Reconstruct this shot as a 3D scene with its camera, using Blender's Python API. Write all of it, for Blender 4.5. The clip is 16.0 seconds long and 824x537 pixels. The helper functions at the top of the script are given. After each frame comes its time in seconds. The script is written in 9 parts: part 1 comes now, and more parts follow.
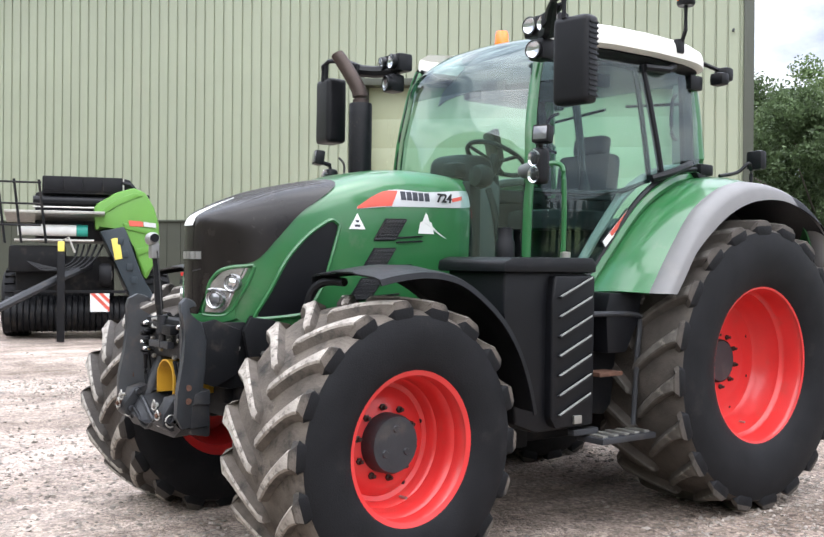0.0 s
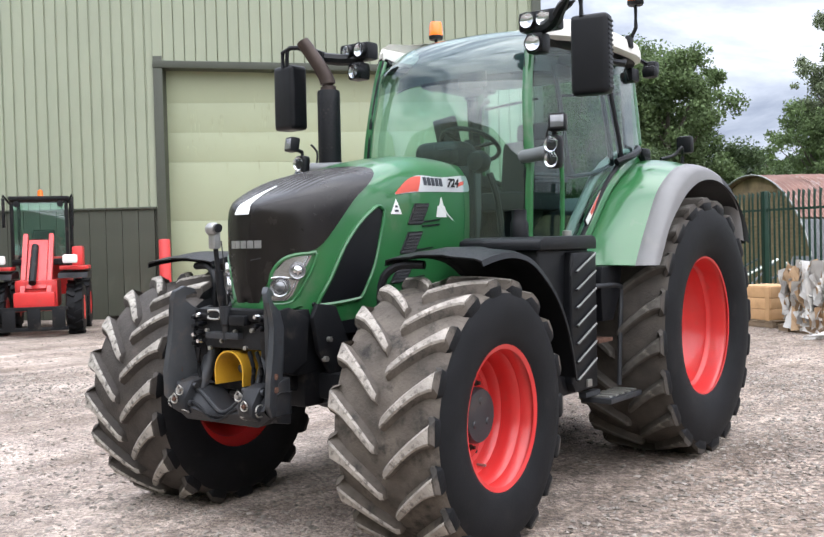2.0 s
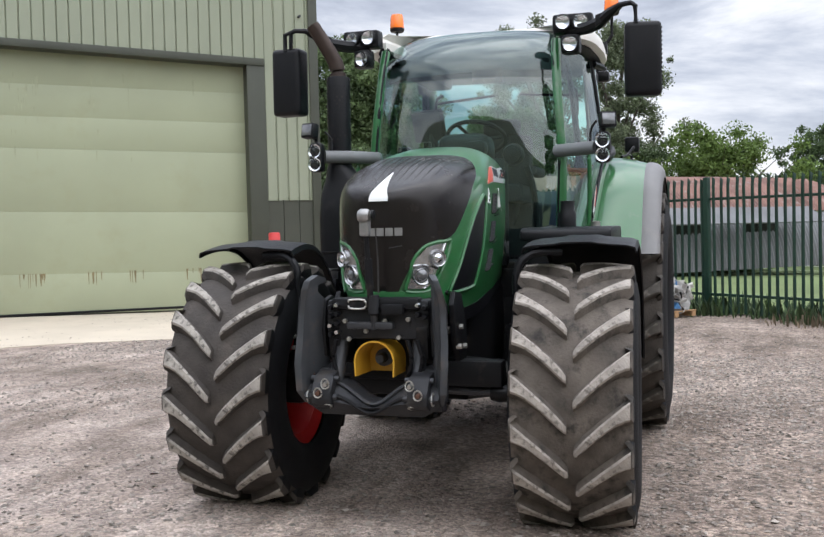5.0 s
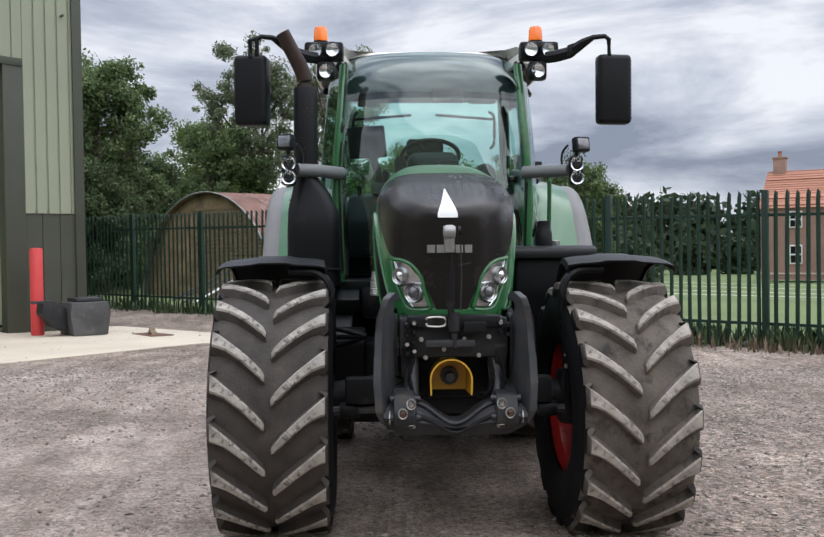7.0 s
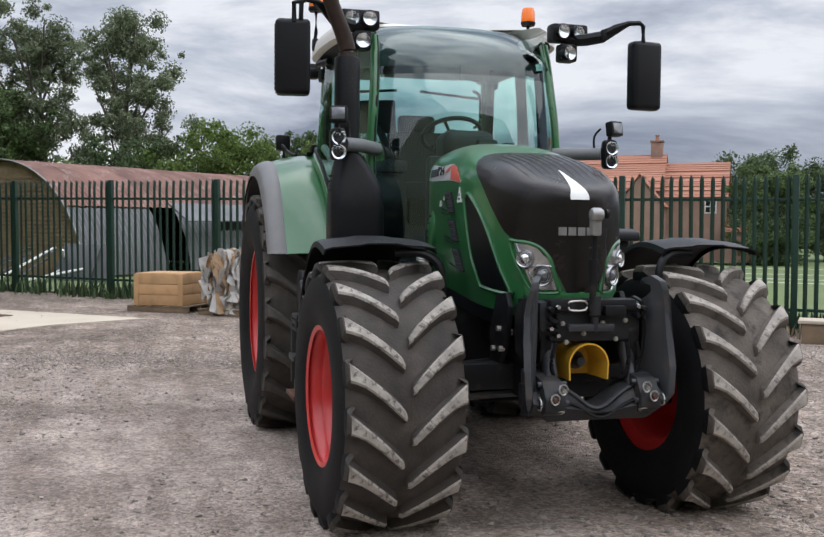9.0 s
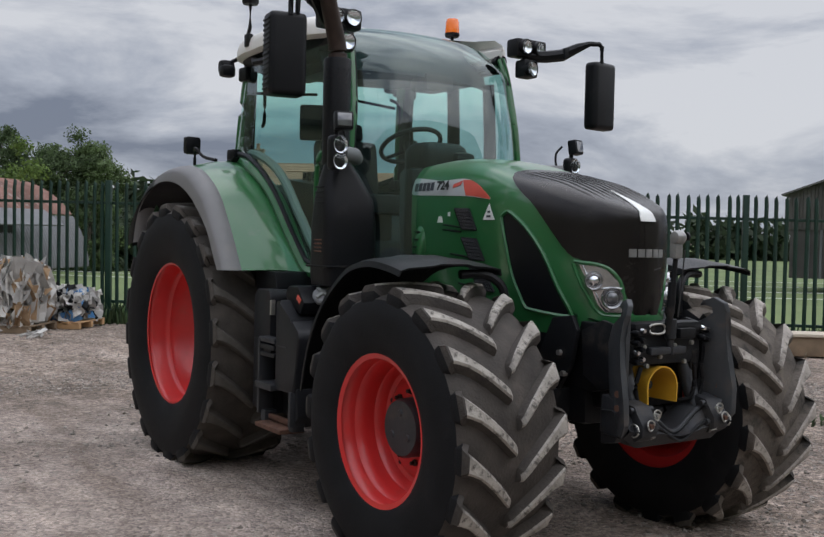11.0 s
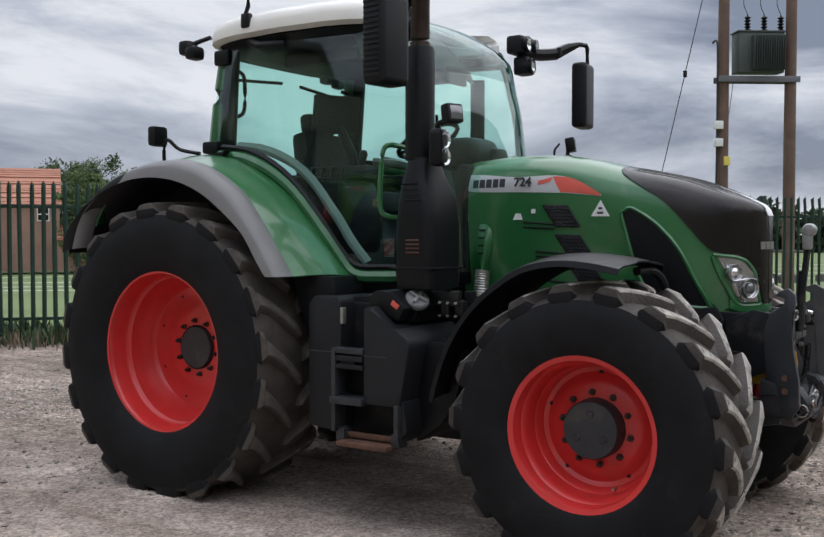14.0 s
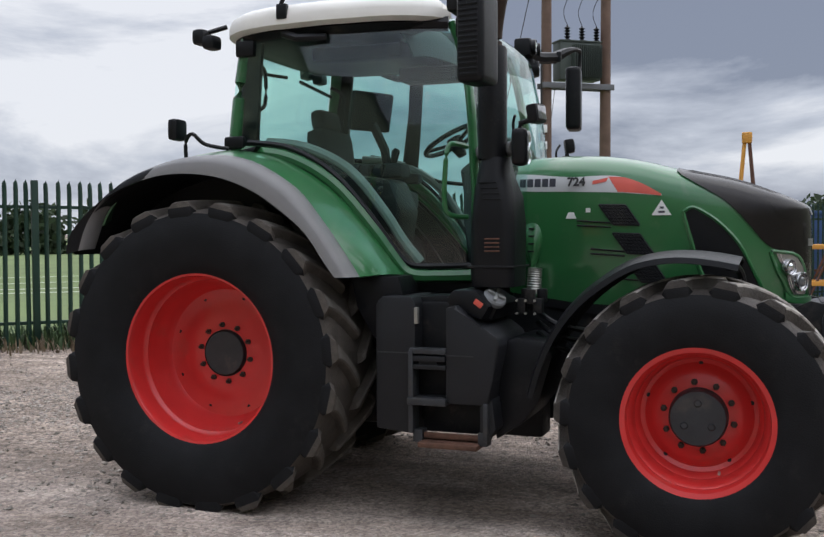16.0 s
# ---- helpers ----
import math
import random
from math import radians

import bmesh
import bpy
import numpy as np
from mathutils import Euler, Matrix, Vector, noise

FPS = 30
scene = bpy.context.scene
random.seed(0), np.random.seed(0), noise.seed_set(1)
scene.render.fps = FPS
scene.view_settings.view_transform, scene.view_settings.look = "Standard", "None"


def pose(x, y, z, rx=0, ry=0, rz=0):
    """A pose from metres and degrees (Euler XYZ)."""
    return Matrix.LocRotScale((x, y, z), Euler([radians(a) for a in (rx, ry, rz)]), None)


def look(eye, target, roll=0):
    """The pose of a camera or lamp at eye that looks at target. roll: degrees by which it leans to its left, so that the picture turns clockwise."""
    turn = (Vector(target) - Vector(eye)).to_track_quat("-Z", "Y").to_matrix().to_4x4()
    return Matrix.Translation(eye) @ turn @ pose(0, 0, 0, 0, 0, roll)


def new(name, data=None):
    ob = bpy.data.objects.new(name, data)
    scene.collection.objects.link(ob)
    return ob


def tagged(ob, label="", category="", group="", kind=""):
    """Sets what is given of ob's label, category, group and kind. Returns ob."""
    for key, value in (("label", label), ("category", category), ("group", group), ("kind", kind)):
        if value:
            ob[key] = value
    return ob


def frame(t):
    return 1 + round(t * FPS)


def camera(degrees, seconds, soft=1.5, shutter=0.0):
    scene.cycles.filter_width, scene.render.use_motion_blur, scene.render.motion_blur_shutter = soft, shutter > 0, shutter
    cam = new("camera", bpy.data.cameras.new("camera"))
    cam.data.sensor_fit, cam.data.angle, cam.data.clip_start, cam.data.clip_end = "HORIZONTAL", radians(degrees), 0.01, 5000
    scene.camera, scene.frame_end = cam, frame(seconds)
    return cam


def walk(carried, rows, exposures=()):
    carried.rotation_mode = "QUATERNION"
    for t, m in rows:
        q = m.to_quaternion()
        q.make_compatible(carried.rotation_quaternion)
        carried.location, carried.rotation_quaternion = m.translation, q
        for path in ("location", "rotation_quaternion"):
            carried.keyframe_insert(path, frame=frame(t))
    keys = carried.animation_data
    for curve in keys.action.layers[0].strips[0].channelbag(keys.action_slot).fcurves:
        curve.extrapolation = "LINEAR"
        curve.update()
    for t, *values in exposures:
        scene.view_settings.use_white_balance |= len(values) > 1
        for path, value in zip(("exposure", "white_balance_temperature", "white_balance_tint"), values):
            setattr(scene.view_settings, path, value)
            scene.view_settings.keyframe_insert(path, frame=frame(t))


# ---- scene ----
cam = camera(45.52, 16.0)
LEAN = pose(0, 0, 0, -1.0, -0.4)  # the yard and what stands on it slope gently
PATH = [
    (0.0, (5.498, 4.787, 1.629), (4.298, 3.187, 1.605), 1.4),
    (0.5, (5.931, 4.58, 1.597), (4.652, 3.042, 1.565), 0.6),
    (1.0, (6.229, 4.326, 1.584), (4.858, 2.871, 1.529), 0.02),
    (1.5, (6.588, 4.069, 1.592), (5.088, 2.748, 1.543), 0.36),
    (2.0, (6.877, 3.751, 1.612), (5.286, 2.541, 1.559), -0.52),
    (2.5, (7.063, 3.413, 1.625), (5.417, 2.277, 1.58), -0.37),
    (3.0, (7.348, 3.114, 1.613), (5.65, 2.058, 1.574), -0.66),
    (3.5, (7.516, 2.735, 1.602), (5.753, 1.791, 1.567), -1.27),
    (4.0, (7.587, 2.379, 1.603), (5.767, 1.55, 1.569), -0.9),
    (4.2, (7.691, 2.246, 1.589), (5.853, 1.46, 1.546), -0.8),
    (6.3, (8.236, 0.404, 1.602), (6.246, 0.21, 1.567), -0.14),
    (6.5, (8.212, 0.211, 1.603), (6.215, 0.094, 1.577), -0.17),
    (7.0, (8.256, -0.304, 1.578), (6.257, -0.268, 1.55), 0.13),
    (7.5, (8.276, -0.745, 1.576), (6.28, -0.621, 1.546), 0.31),
    (8.0, (8.12, -1.178, 1.583), (6.135, -0.943, 1.529), 1.08),
    (8.5, (8.067, -1.667, 1.608), (6.103, -1.3, 1.519), 1.08),
    (9.0, (7.819, -2.077, 1.581), (5.888, -1.563, 1.511), 1.01),
    (9.2, (7.739, -2.243, 1.593), (5.825, -1.666, 1.538), 1.05),
    (11.5, (6.477, -4.012, 1.603), (4.891, -2.794, 1.565), 1.07),
    (12.0, (6.223, -4.42, 1.601), (4.735, -3.084, 1.581), 0.07),
    (12.5, (5.876, -4.724, 1.609), (4.472, -3.301, 1.595), 0.03),
    (13.0, (5.494, -4.93, 1.624), (4.17, -3.431, 1.601), -0.09),
    (13.5, (5.144, -5.216, 1.626), (3.937, -3.622, 1.602), -0.79),
    (14.0, (4.725, -5.334, 1.586), (3.59, -3.688, 1.546), 0.14),
    (14.5, (4.375, -5.546, 1.595), (3.348, -3.831, 1.54), 0.82),
    (15.0, (4.028, -5.781, 1.616), (3.122, -4.0, 1.544), -0.11),
    (15.5, (3.648, -5.899, 1.607), (2.814, -4.081, 1.559), -0.3),
    (16.0, (3.258, -6.083, 1.586), (2.532, -4.22, 1.544), -0.28),
]
walk(cam, [(t, LEAN @ look(eye, target, roll)) for t, eye, target, roll in PATH],
     exposures=[(0, 0.92), (2, 0.75), (4, 0.37), (6.5, 0.04), (9, -0.08), (11.5, -0.52), (12.5, -0.42), (13.3, -0.36), (14.5, -0.06), (15.2, 0.02), (16, -0.12)])

# ---- world and light ----
world = bpy.data.worlds.new("world")
scene.world = world
world.use_nodes = True
wn, wl = world.node_tree.nodes, world.node_tree.links
wn.clear()
w_out, w_bg = wn.new("ShaderNodeOutputWorld"), wn.new("ShaderNodeBackground")
w_sky = wn.new("ShaderNodeTexSky")
w_sky.sky_type = "NISHITA"
w_sky.sun_disc = False
SUN_EL, SUN_AZ = radians(62), radians(38)
w_sky.sun_elevation, w_sky.sun_rotation = SUN_EL, SUN_AZ
w_tc, w_map = wn.new("ShaderNodeTexCoord"), wn.new("ShaderNodeMapping")
w_map.inputs["Scale"].default_value = (1.0, 1.0, 3.6)
w_map.inputs["Location"].default_value = (3.1, 1.7, 0.4)
w_n1, w_n2 = wn.new("ShaderNodeTexNoise"), wn.new("ShaderNodeTexNoise")
w_n1.inputs["Scale"].default_value, w_n1.inputs["Detail"].default_value, w_n1.inputs["Roughness"].default_value = 2.5, 10, 0.58
w_n1.inputs["Distortion"].default_value = 0.35
w_n2.inputs["Scale"].default_value, w_n2.inputs["Detail"].default_value = 0.9, 3
w_ramp = wn.new("ShaderNodeValToRGB")
w_add = wn.new("ShaderNodeMath")
w_add.operation = "MULTIPLY_ADD"
w_add.inputs[1].default_value = 0.55
w_con = wn.new("ShaderNodeMath")
w_con.operation = "MULTIPLY_ADD"
w_con.inputs[1].default_value, w_con.inputs[2].default_value = 2.3, -0.65
w_ramp.color_ramp.elements[0].position, w_ramp.color_ramp.elements[0].color = 0.42, (1.9, 2.15, 2.85, 1)
w_ramp.color_ramp.elements[1].position, w_ramp.color_ramp.elements[1].color = 0.96, (6.8, 6.95, 7.4, 1)
e = w_ramp.color_ramp.elements.new(0.72)
e.color = (4.2, 4.5, 5.25, 1)
w_mix = wn.new("ShaderNodeMixRGB")
w_mix.inputs[0].default_value = 0.93
w_bg.inputs["Strength"].default_value = 0.135
wl.new(w_tc.outputs["Generated"], w_map.inputs["Vector"])
wl.new(w_map.outputs[0], w_n1.inputs["Vector"])
wl.new(w_map.outputs[0], w_n2.inputs["Vector"])
wl.new(w_n2.outputs[0], w_add.inputs[0])
wl.new(w_n1.outputs[0], w_con.inputs[0])
wl.new(w_con.outputs[0], w_add.inputs[2])
w_val = w_add.outputs[0]
for toward, width, lift in (((-0.66, 0.735, 0.16), 0.05, 0.12), ((-0.10, 0.98, 0.17), 0.10, -0.19)):  # a pale gap and a heavy bank in the cloud
    w_dot, w_rng, w_sum = wn.new("ShaderNodeVectorMath"), wn.new("ShaderNodeMapRange"), wn.new("ShaderNodeMath")
    w_dot.operation, w_dot.inputs[1].default_value = "DOT_PRODUCT", Vector(toward).normalized()
    w_rng.interpolation_type = "SMOOTHSTEP"
    w_rng.inputs["From Min"].default_value, w_rng.inputs["From Max"].default_value = 1 - width, 1.0
    w_rng.inputs["To Max"].default_value = lift
    wl.new(w_tc.outputs["Generated"], w_dot.inputs[0])
    wl.new(w_dot.outputs["Value"], w_rng.inputs["Value"])
    wl.new(w_val, w_sum.inputs[0])
    wl.new(w_rng.outputs[0], w_sum.inputs[1])
    w_val = w_sum.outputs[0]
wl.new(w_val, w_ramp.inputs[0])
wl.new(w_sky.outputs[0], w_mix.inputs[1])
wl.new(w_ramp.outputs[0], w_mix.inputs[2])
w_sep, w_up, w_mul = wn.new("ShaderNodeSeparateXYZ"), wn.new("ShaderNodeMapRange"), wn.new("ShaderNodeMixRGB")
w_up.inputs["From Min"].default_value, w_up.inputs["From Max"].default_value = 0.30, 0.95
w_up.inputs["To Min"].default_value, w_up.inputs["To Max"].default_value = 1.0, 2.9
w_mul.blend_type, w_mul.inputs[0].default_value = "MULTIPLY", 1.0
wl.new(w_tc.outputs["Generated"], w_sep.inputs[0])
wl.new(w_sep.outputs["Z"], w_up.inputs["Value"])
wl.new(w_mix.outputs[0], w_mul.inputs[1])
wl.new(w_up.outputs[0], w_mul.inputs[2])
wl.new(w_mul.outputs[0], w_bg.inputs[0])
wl.new(w_bg.outputs[0], w_out.inputs[0])
sun = new("sun", bpy.data.lights.new("sun", "SUN"))
sun.data.energy, sun.data.angle, sun.data.color = 1.78, radians(110), (1.0, 0.985, 0.985)
sun.matrix_world = look((0, 0, 0), (-math.cos(SUN_EL) * math.sin(SUN_AZ), -math.cos(SUN_EL) * math.cos(SUN_AZ), -math.sin(SUN_EL)))


# ---- materials ----
def mat(name, col, rough=0.6, metal=0.0, vary=0.12, scale=6.0, bump=0.0, bscale=60.0, dirt=None, dirt_amt=0.0, dirt_scale=3.0, coat=0.0, spec=0.5, rand=0.0, island=0.0, edge=0.24):
    """A painted, plastic, stone or metal surface: base colour with variation at two scales, grime and fine relief."""
    m = bpy.data.materials.new(name)
    m.use_nodes = True
    n, l = m.node_tree.nodes, m.node_tree.links
    b = n["Principled BSDF"]
    tc = n.new("ShaderNodeTexCoord")
    b.inputs["Roughness"].default_value, b.inputs["Metallic"].default_value = rough, metal
    b.inputs["Specular IOR Level"].default_value = spec
    b.inputs["Coat Weight"].default_value, b.inputs["Coat Roughness"].default_value = coat, 0.06
    big, fine = n.new("ShaderNodeTexNoise"), n.new("ShaderNodeTexNoise")
    big.inputs["Scale"].default_value, big.inputs["Detail"].default_value = scale, 6
    fine.inputs["Scale"].default_value, fine.inputs["Detail"].default_value = bscale, 4
    l.new(tc.outputs["Object"], big.inputs["Vector"])
    l.new(tc.outputs["Object"], fine.inputs["Vector"])
    hsv = n.new("ShaderNodeHueSaturation")
    hsv.inputs["Color"].default_value = (*col, 1)
    rng = n.new("ShaderNodeMapRange")
    rng.inputs["From Min"].default_value, rng.inputs["From Max"].default_value = 0.25, 0.75
    rng.inputs["To Min"].default_value, rng.inputs["To Max"].default_value = 1 - vary, 1 + vary
    l.new(big.outputs[0], rng.inputs["Value"])
    val = rng.outputs[0]
    if rand or island:
        src = n.new("ShaderNodeObjectInfo").outputs["Random"] if rand else n.new("ShaderNodeNewGeometry").outputs["Random Per Island"]
        r2 = n.new("ShaderNodeMapRange")
        r2.inputs["To Min"].default_value, r2.inputs["To Max"].default_value = 1 - (rand or island), 1 + (rand or island)
        l.new(src, r2.inputs["Value"])
        mu = n.new("ShaderNodeMath")
        mu.operation = "MULTIPLY"
        l.new(val, mu.inputs[0])
        l.new(r2.outputs[0], mu.inputs[1])
        val = mu.outputs[0]
    l.new(val, hsv.inputs["Value"])
    out = hsv.outputs[0]
    if dirt:
        dn = n.new("ShaderNodeTexNoise")
        dn.inputs["Scale"].default_value, dn.inputs["Detail"].default_value, dn.inputs["Roughness"].default_value = dirt_scale, 8, 0.65
        l.new(tc.outputs["Object"], dn.inputs["Vector"])
        dr = n.new("ShaderNodeMapRange")
        dr.inputs["From Min"].default_value, dr.inputs["From Max"].default_value = 0.62 - 0.35 * dirt_amt + 0.12 - edge / 2, 0.74 - 0.35 * dirt_amt + edge / 2
        dr.inputs["To Max"].default_value = min(1.0, 0.35 + dirt_amt)
        l.new(dn.outputs[0], dr.inputs["Value"])
        mx = n.new("ShaderNodeMixRGB")
        mx.inputs[2].default_value = (*dirt, 1)
        l.new(dr.outputs[0], mx.inputs[0])
        l.new(out, mx.inputs[1])
        out = mx.outputs[0]
        ra = n.new("ShaderNodeMapRange")
        ra.inputs["To Min"].default_value, ra.inputs["To Max"].default_value = rough, min(0.95, rough + 0.35)
        l.new(dr.outputs[0], ra.inputs["Value"])
        l.new(ra.outputs[0], b.inputs["Roughness"])
    l.new(out, b.inputs["Base Color"])
    if bump:
        bp = n.new("ShaderNodeBump")
        bp.inputs["Strength"].default_value, bp.inputs["Distance"].default_value = min(1.0, bump), 0.01
        l.new(fine.outputs[0], bp.inputs["Height"])
        l.new(bp.outputs[0], b.inputs["Normal"])
    return m


def glass_mat(name, tint, gloss=1.0, floor=0.05):
    """Thin tinted glazing: a mirror reflection over a tinted see-through pane."""
    m = bpy.data.materials.new(name)
    m.use_nodes = True
    n, l = m.node_tree.nodes, m.node_tree.links
    n.clear()
    o, mix, tr, gl, lw = n.new("ShaderNodeOutputMaterial"), n.new("ShaderNodeMixShader"), n.new("ShaderNodeBsdfTransparent"), n.new("ShaderNodeBsdfGlossy"), n.new("ShaderNodeLayerWeight")
    tr.inputs[0].default_value = (*tint, 1)
    gl.inputs["Roughness"].default_value = 0.0
    gl.inputs[0].default_value = (0.9, 0.97, 0.95, 1)
    lw.inputs["Blend"].default_value = 0.5
    pw, sc = n.new("ShaderNodeMath"), n.new("ShaderNodeMath")
    pw.operation, sc.operation = "POWER", "MULTIPLY_ADD"
    pw.inputs[1].default_value = 4.0
    sc.inputs[1].default_value, sc.inputs[2].default_value = 0.85 * gloss, floor
    sc.use_clamp = True
    l.new(lw.outputs["Facing"], pw.inputs[0])
    l.new(pw.outputs[0], sc.inputs[0])
    l.new(sc.outputs[0], mix.inputs[0])
    l.new(tr.outputs[0], mix.inputs[1])
    l.new(gl.outputs[0], mix.inputs[2])
    l.new(mix.outputs[0], o.inputs[0])
    return m


M_GREEN = mat("tractor green paint", (0.025, 0.136, 0.043), 0.28, 0, 0.06, 3, 0, 60, (0.20, 0.19, 0.16), 0.10, 5, coat=0.6)
M_GREY = mat("grey fender plastic", (0.185, 0.181, 0.182), 0.5, 0, 0.06, 8, 0.05, 300, (0.3, 0.28, 0.25), 0.1)
M_BLACK = mat("black textured plastic", (0.006, 0.0064, 0.008), 0.41, 0, 0.15, 8, 0.12, 260, (0.05, 0.046, 0.042), 0.08, 4, spec=0.24)
M_BLACKGLOSS = mat("satin black mesh shell", (0.0115, 0.0094, 0.0088), 0.24, 0, 0.35, 4, 0.05, 300, (0.03, 0.022, 0.018), 0.12, 6, spec=0.3)
M_LAMPBODY = mat("bright lamp housing", (0.46, 0.46, 0.465), 0.26, 0.9, 0.25, 18)
M_PROJ = mat("grey lamp lens", (0.16, 0.165, 0.175), 0.06, 0.5, 0.3, 14, coat=1.0)
M_VISOR = mat("dark grey visor", (0.035, 0.038, 0.040), 0.7, 0, 0.1, 6)
M_EMBLEM = mat("dull silver emblem", (0.29, 0.29, 0.285), 0.35, 0.5, 0.2, 20)
M_BARS = mat("dark grey decal print", (0.035, 0.037, 0.05), 0.45)
M_CAST = mat("dark cast iron", (0.024, 0.025, 0.028), 0.5, 0.2, 0.25, 9, 0.2, 110, (0.09, 0.075, 0.06), 0.2, 7, spec=0.3)
M_STEEL = mat("dark painted steel", (0.035, 0.037, 0.042), 0.45, 0.2, 0.2, 10, 0.15, 120, (0.16, 0.13, 0.10), 0.2, 6)
M_FRAME = mat("charcoal chassis paint", (0.009, 0.0095, 0.011), 0.5, 0.1, 0.2, 7, 0.12, 120, (0.12, 0.10, 0.08), 0.2, 5, spec=0.22)
M_GREYARM = mat("grey linkage steel", (0.052, 0.056, 0.062), 0.45, 0.3, 0.15, 9, 0.1, 120, (0.12, 0.09, 0.07), 0.25, 9)
M_RED = mat("red wheel paint", (0.605, 0.030, 0.029), 0.36, 0, 0.07, 6, 0.03, 90, (0.28, 0.12, 0.08), 0.12, 5, coat=0.25)
M_RUBBER = mat("black tyre rubber", (0.0090, 0.0092, 0.0106), 0.64, 0, 0.3, 7, 0.2, 130, (0.050, 0.046, 0.042), 0.14, 5, spec=0.18, edge=0.2)
M_TREAD = mat("dusty tyre tread", (0.105, 0.088, 0.073), 0.85, 0, 0.45, 8, 0.5, 70, (0.020, 0.019, 0.018), 0.46, 9, edge=0.14)
M_LUG = mat("worn pale lug face", (0.335, 0.302, 0.268), 0.88, 0, 0.35, 9, 0.7, 60, (0.10, 0.088, 0.076), 0.46, 34, edge=0.12)
M_TREAD3 = mat("darker brown tyre tread", (0.048, 0.040, 0.034), 0.75, 0, 0.45, 8, 0.5, 70, (0.10, 0.085, 0.072), 0.25, 8, edge=0.14)
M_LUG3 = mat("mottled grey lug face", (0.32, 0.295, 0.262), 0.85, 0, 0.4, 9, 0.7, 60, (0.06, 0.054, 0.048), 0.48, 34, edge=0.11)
M_TREAD2 = mat("dark tyre tread", (0.058, 0.049, 0.041), 0.8, 0, 0.35, 9, 0.5, 70, (0.10, 0.085, 0.07), 0.30, 7)
M_LUG2 = mat("scuffed dark lug face", (0.085, 0.077, 0.067), 0.8, 0, 0.35, 14, 0.5, 60, (0.26, 0.235, 0.20), 0.30, 12, edge=0.10)
M_WHITE = mat("cream white roof plastic", (0.74, 0.72, 0.67), 0.4, 0, 0.04, 4, 0.03, 90, (0.45, 0.42, 0.36), 0.12, 4)
M_SILVER = mat("silver sticker", (0.55, 0.56, 0.57), 0.35, 0.2, 0.05)
M_DECALRED = mat("red sticker", (0.62, 0.10, 0.07), 0.4)
M_DECALBLK = mat("black lettering", (0.02, 0.02, 0.022), 0.45)
M_DECALWHT = mat("white sticker", (0.75, 0.76, 0.74), 0.45)
M_DECALYEL = mat("yellow sticker", (0.75, 0.62, 0.12), 0.45)
M_CHROME = mat("bright chrome", (0.75, 0.76, 0.78), 0.12, 1.0, 0.05, 20)
M_ZINC = mat("zinc plated steel", (0.42, 0.41, 0.38), 0.4, 0.8, 0.2, 20, 0.1, 120)
M_MUFF = mat("heat stained exhaust steel", (0.055, 0.040, 0.034), 0.5, 0.6, 0.3, 7, 0.1, 90)
M_YELLOW = mat("yellow guard plastic", (0.62, 0.34, 0.03), 0.45, 0, 0.12, 8, 0.05, 90, (0.12, 0.09, 0.05), 0.2, 7)
M_ORANGE = mat("amber beacon lens", (0.95, 0.20, 0.02), 0.15, 0, 0.05, coat=0.6)
M_SEAT = mat("dark seat fabric", (0.022, 0.024, 0.028), 0.85, 0, 0.2, 20, 0.4, 200)
M_TANK = mat("dark grey moulded plastic", (0.0145, 0.0152, 0.0178), 0.46, 0, 0.15, 6, 0.08, 200, (0.05, 0.046, 0.042), 0.08, 4, spec=0.3)
M_COLUMN = mat("dark grey column trim", (0.075, 0.08, 0.08), 0.6, 0, 0.1, 8)
M_CABGREY = mat("grey cab trim", (0.24, 0.25, 0.24), 0.6, 0, 0.08, 8, 0.05, 200)
M_RUST = mat("rusty step steel", (0.12, 0.06, 0.04), 0.75, 0.3, 0.4, 20, 0.4, 90)
M_BALLAST = mat("scuffed grey cast iron", (0.075, 0.076, 0.078), 0.55, 0.2, 0.35, 4, 0.25, 60, (0.17, 0.165, 0.155), 0.3, 5)
M_STUB = mat("grey moulded arm", (0.16, 0.165, 0.17), 0.5, 0, 0.08, 8, 0.05, 200)
M_MIRROR = mat("mirror glass", (0.85, 0.87, 0.9), 0.02, 1.0, 0.0)
M_GLASS = glass_mat("green tinted cab glass", (0.66, 0.89, 0.84), 0.75, 0.07)
M_SCREEN = glass_mat("green tinted windscreen glass", (0.68, 0.89, 0.84), 0.85, 0.115)
M_GLASSDARK = glass_mat("dark tinted screen band", (0.40, 0.58, 0.56), 0.75, 0.09)
M_LENS = glass_mat("clear lamp lens", (0.93, 0.95, 0.96))
M_CLAD = mat("sage green steel cladding", (0.264, 0.289, 0.210), 0.5, 0, 0.05, 0.6, 0.02, 40, (0.30, 0.30, 0.22), 0.12, 0.8, rand=0.02)
M_DADO = mat("dark olive steel panel", (0.050, 0.054, 0.039), 0.55, 0, 0.12, 1.5, 0.03, 40, (0.11, 0.11, 0.085), 0.15, 2, rand=0.05)
M_TRIM = mat("dark olive trim", (0.046, 0.051, 0.036), 0.5, 0, 0.1, 2)
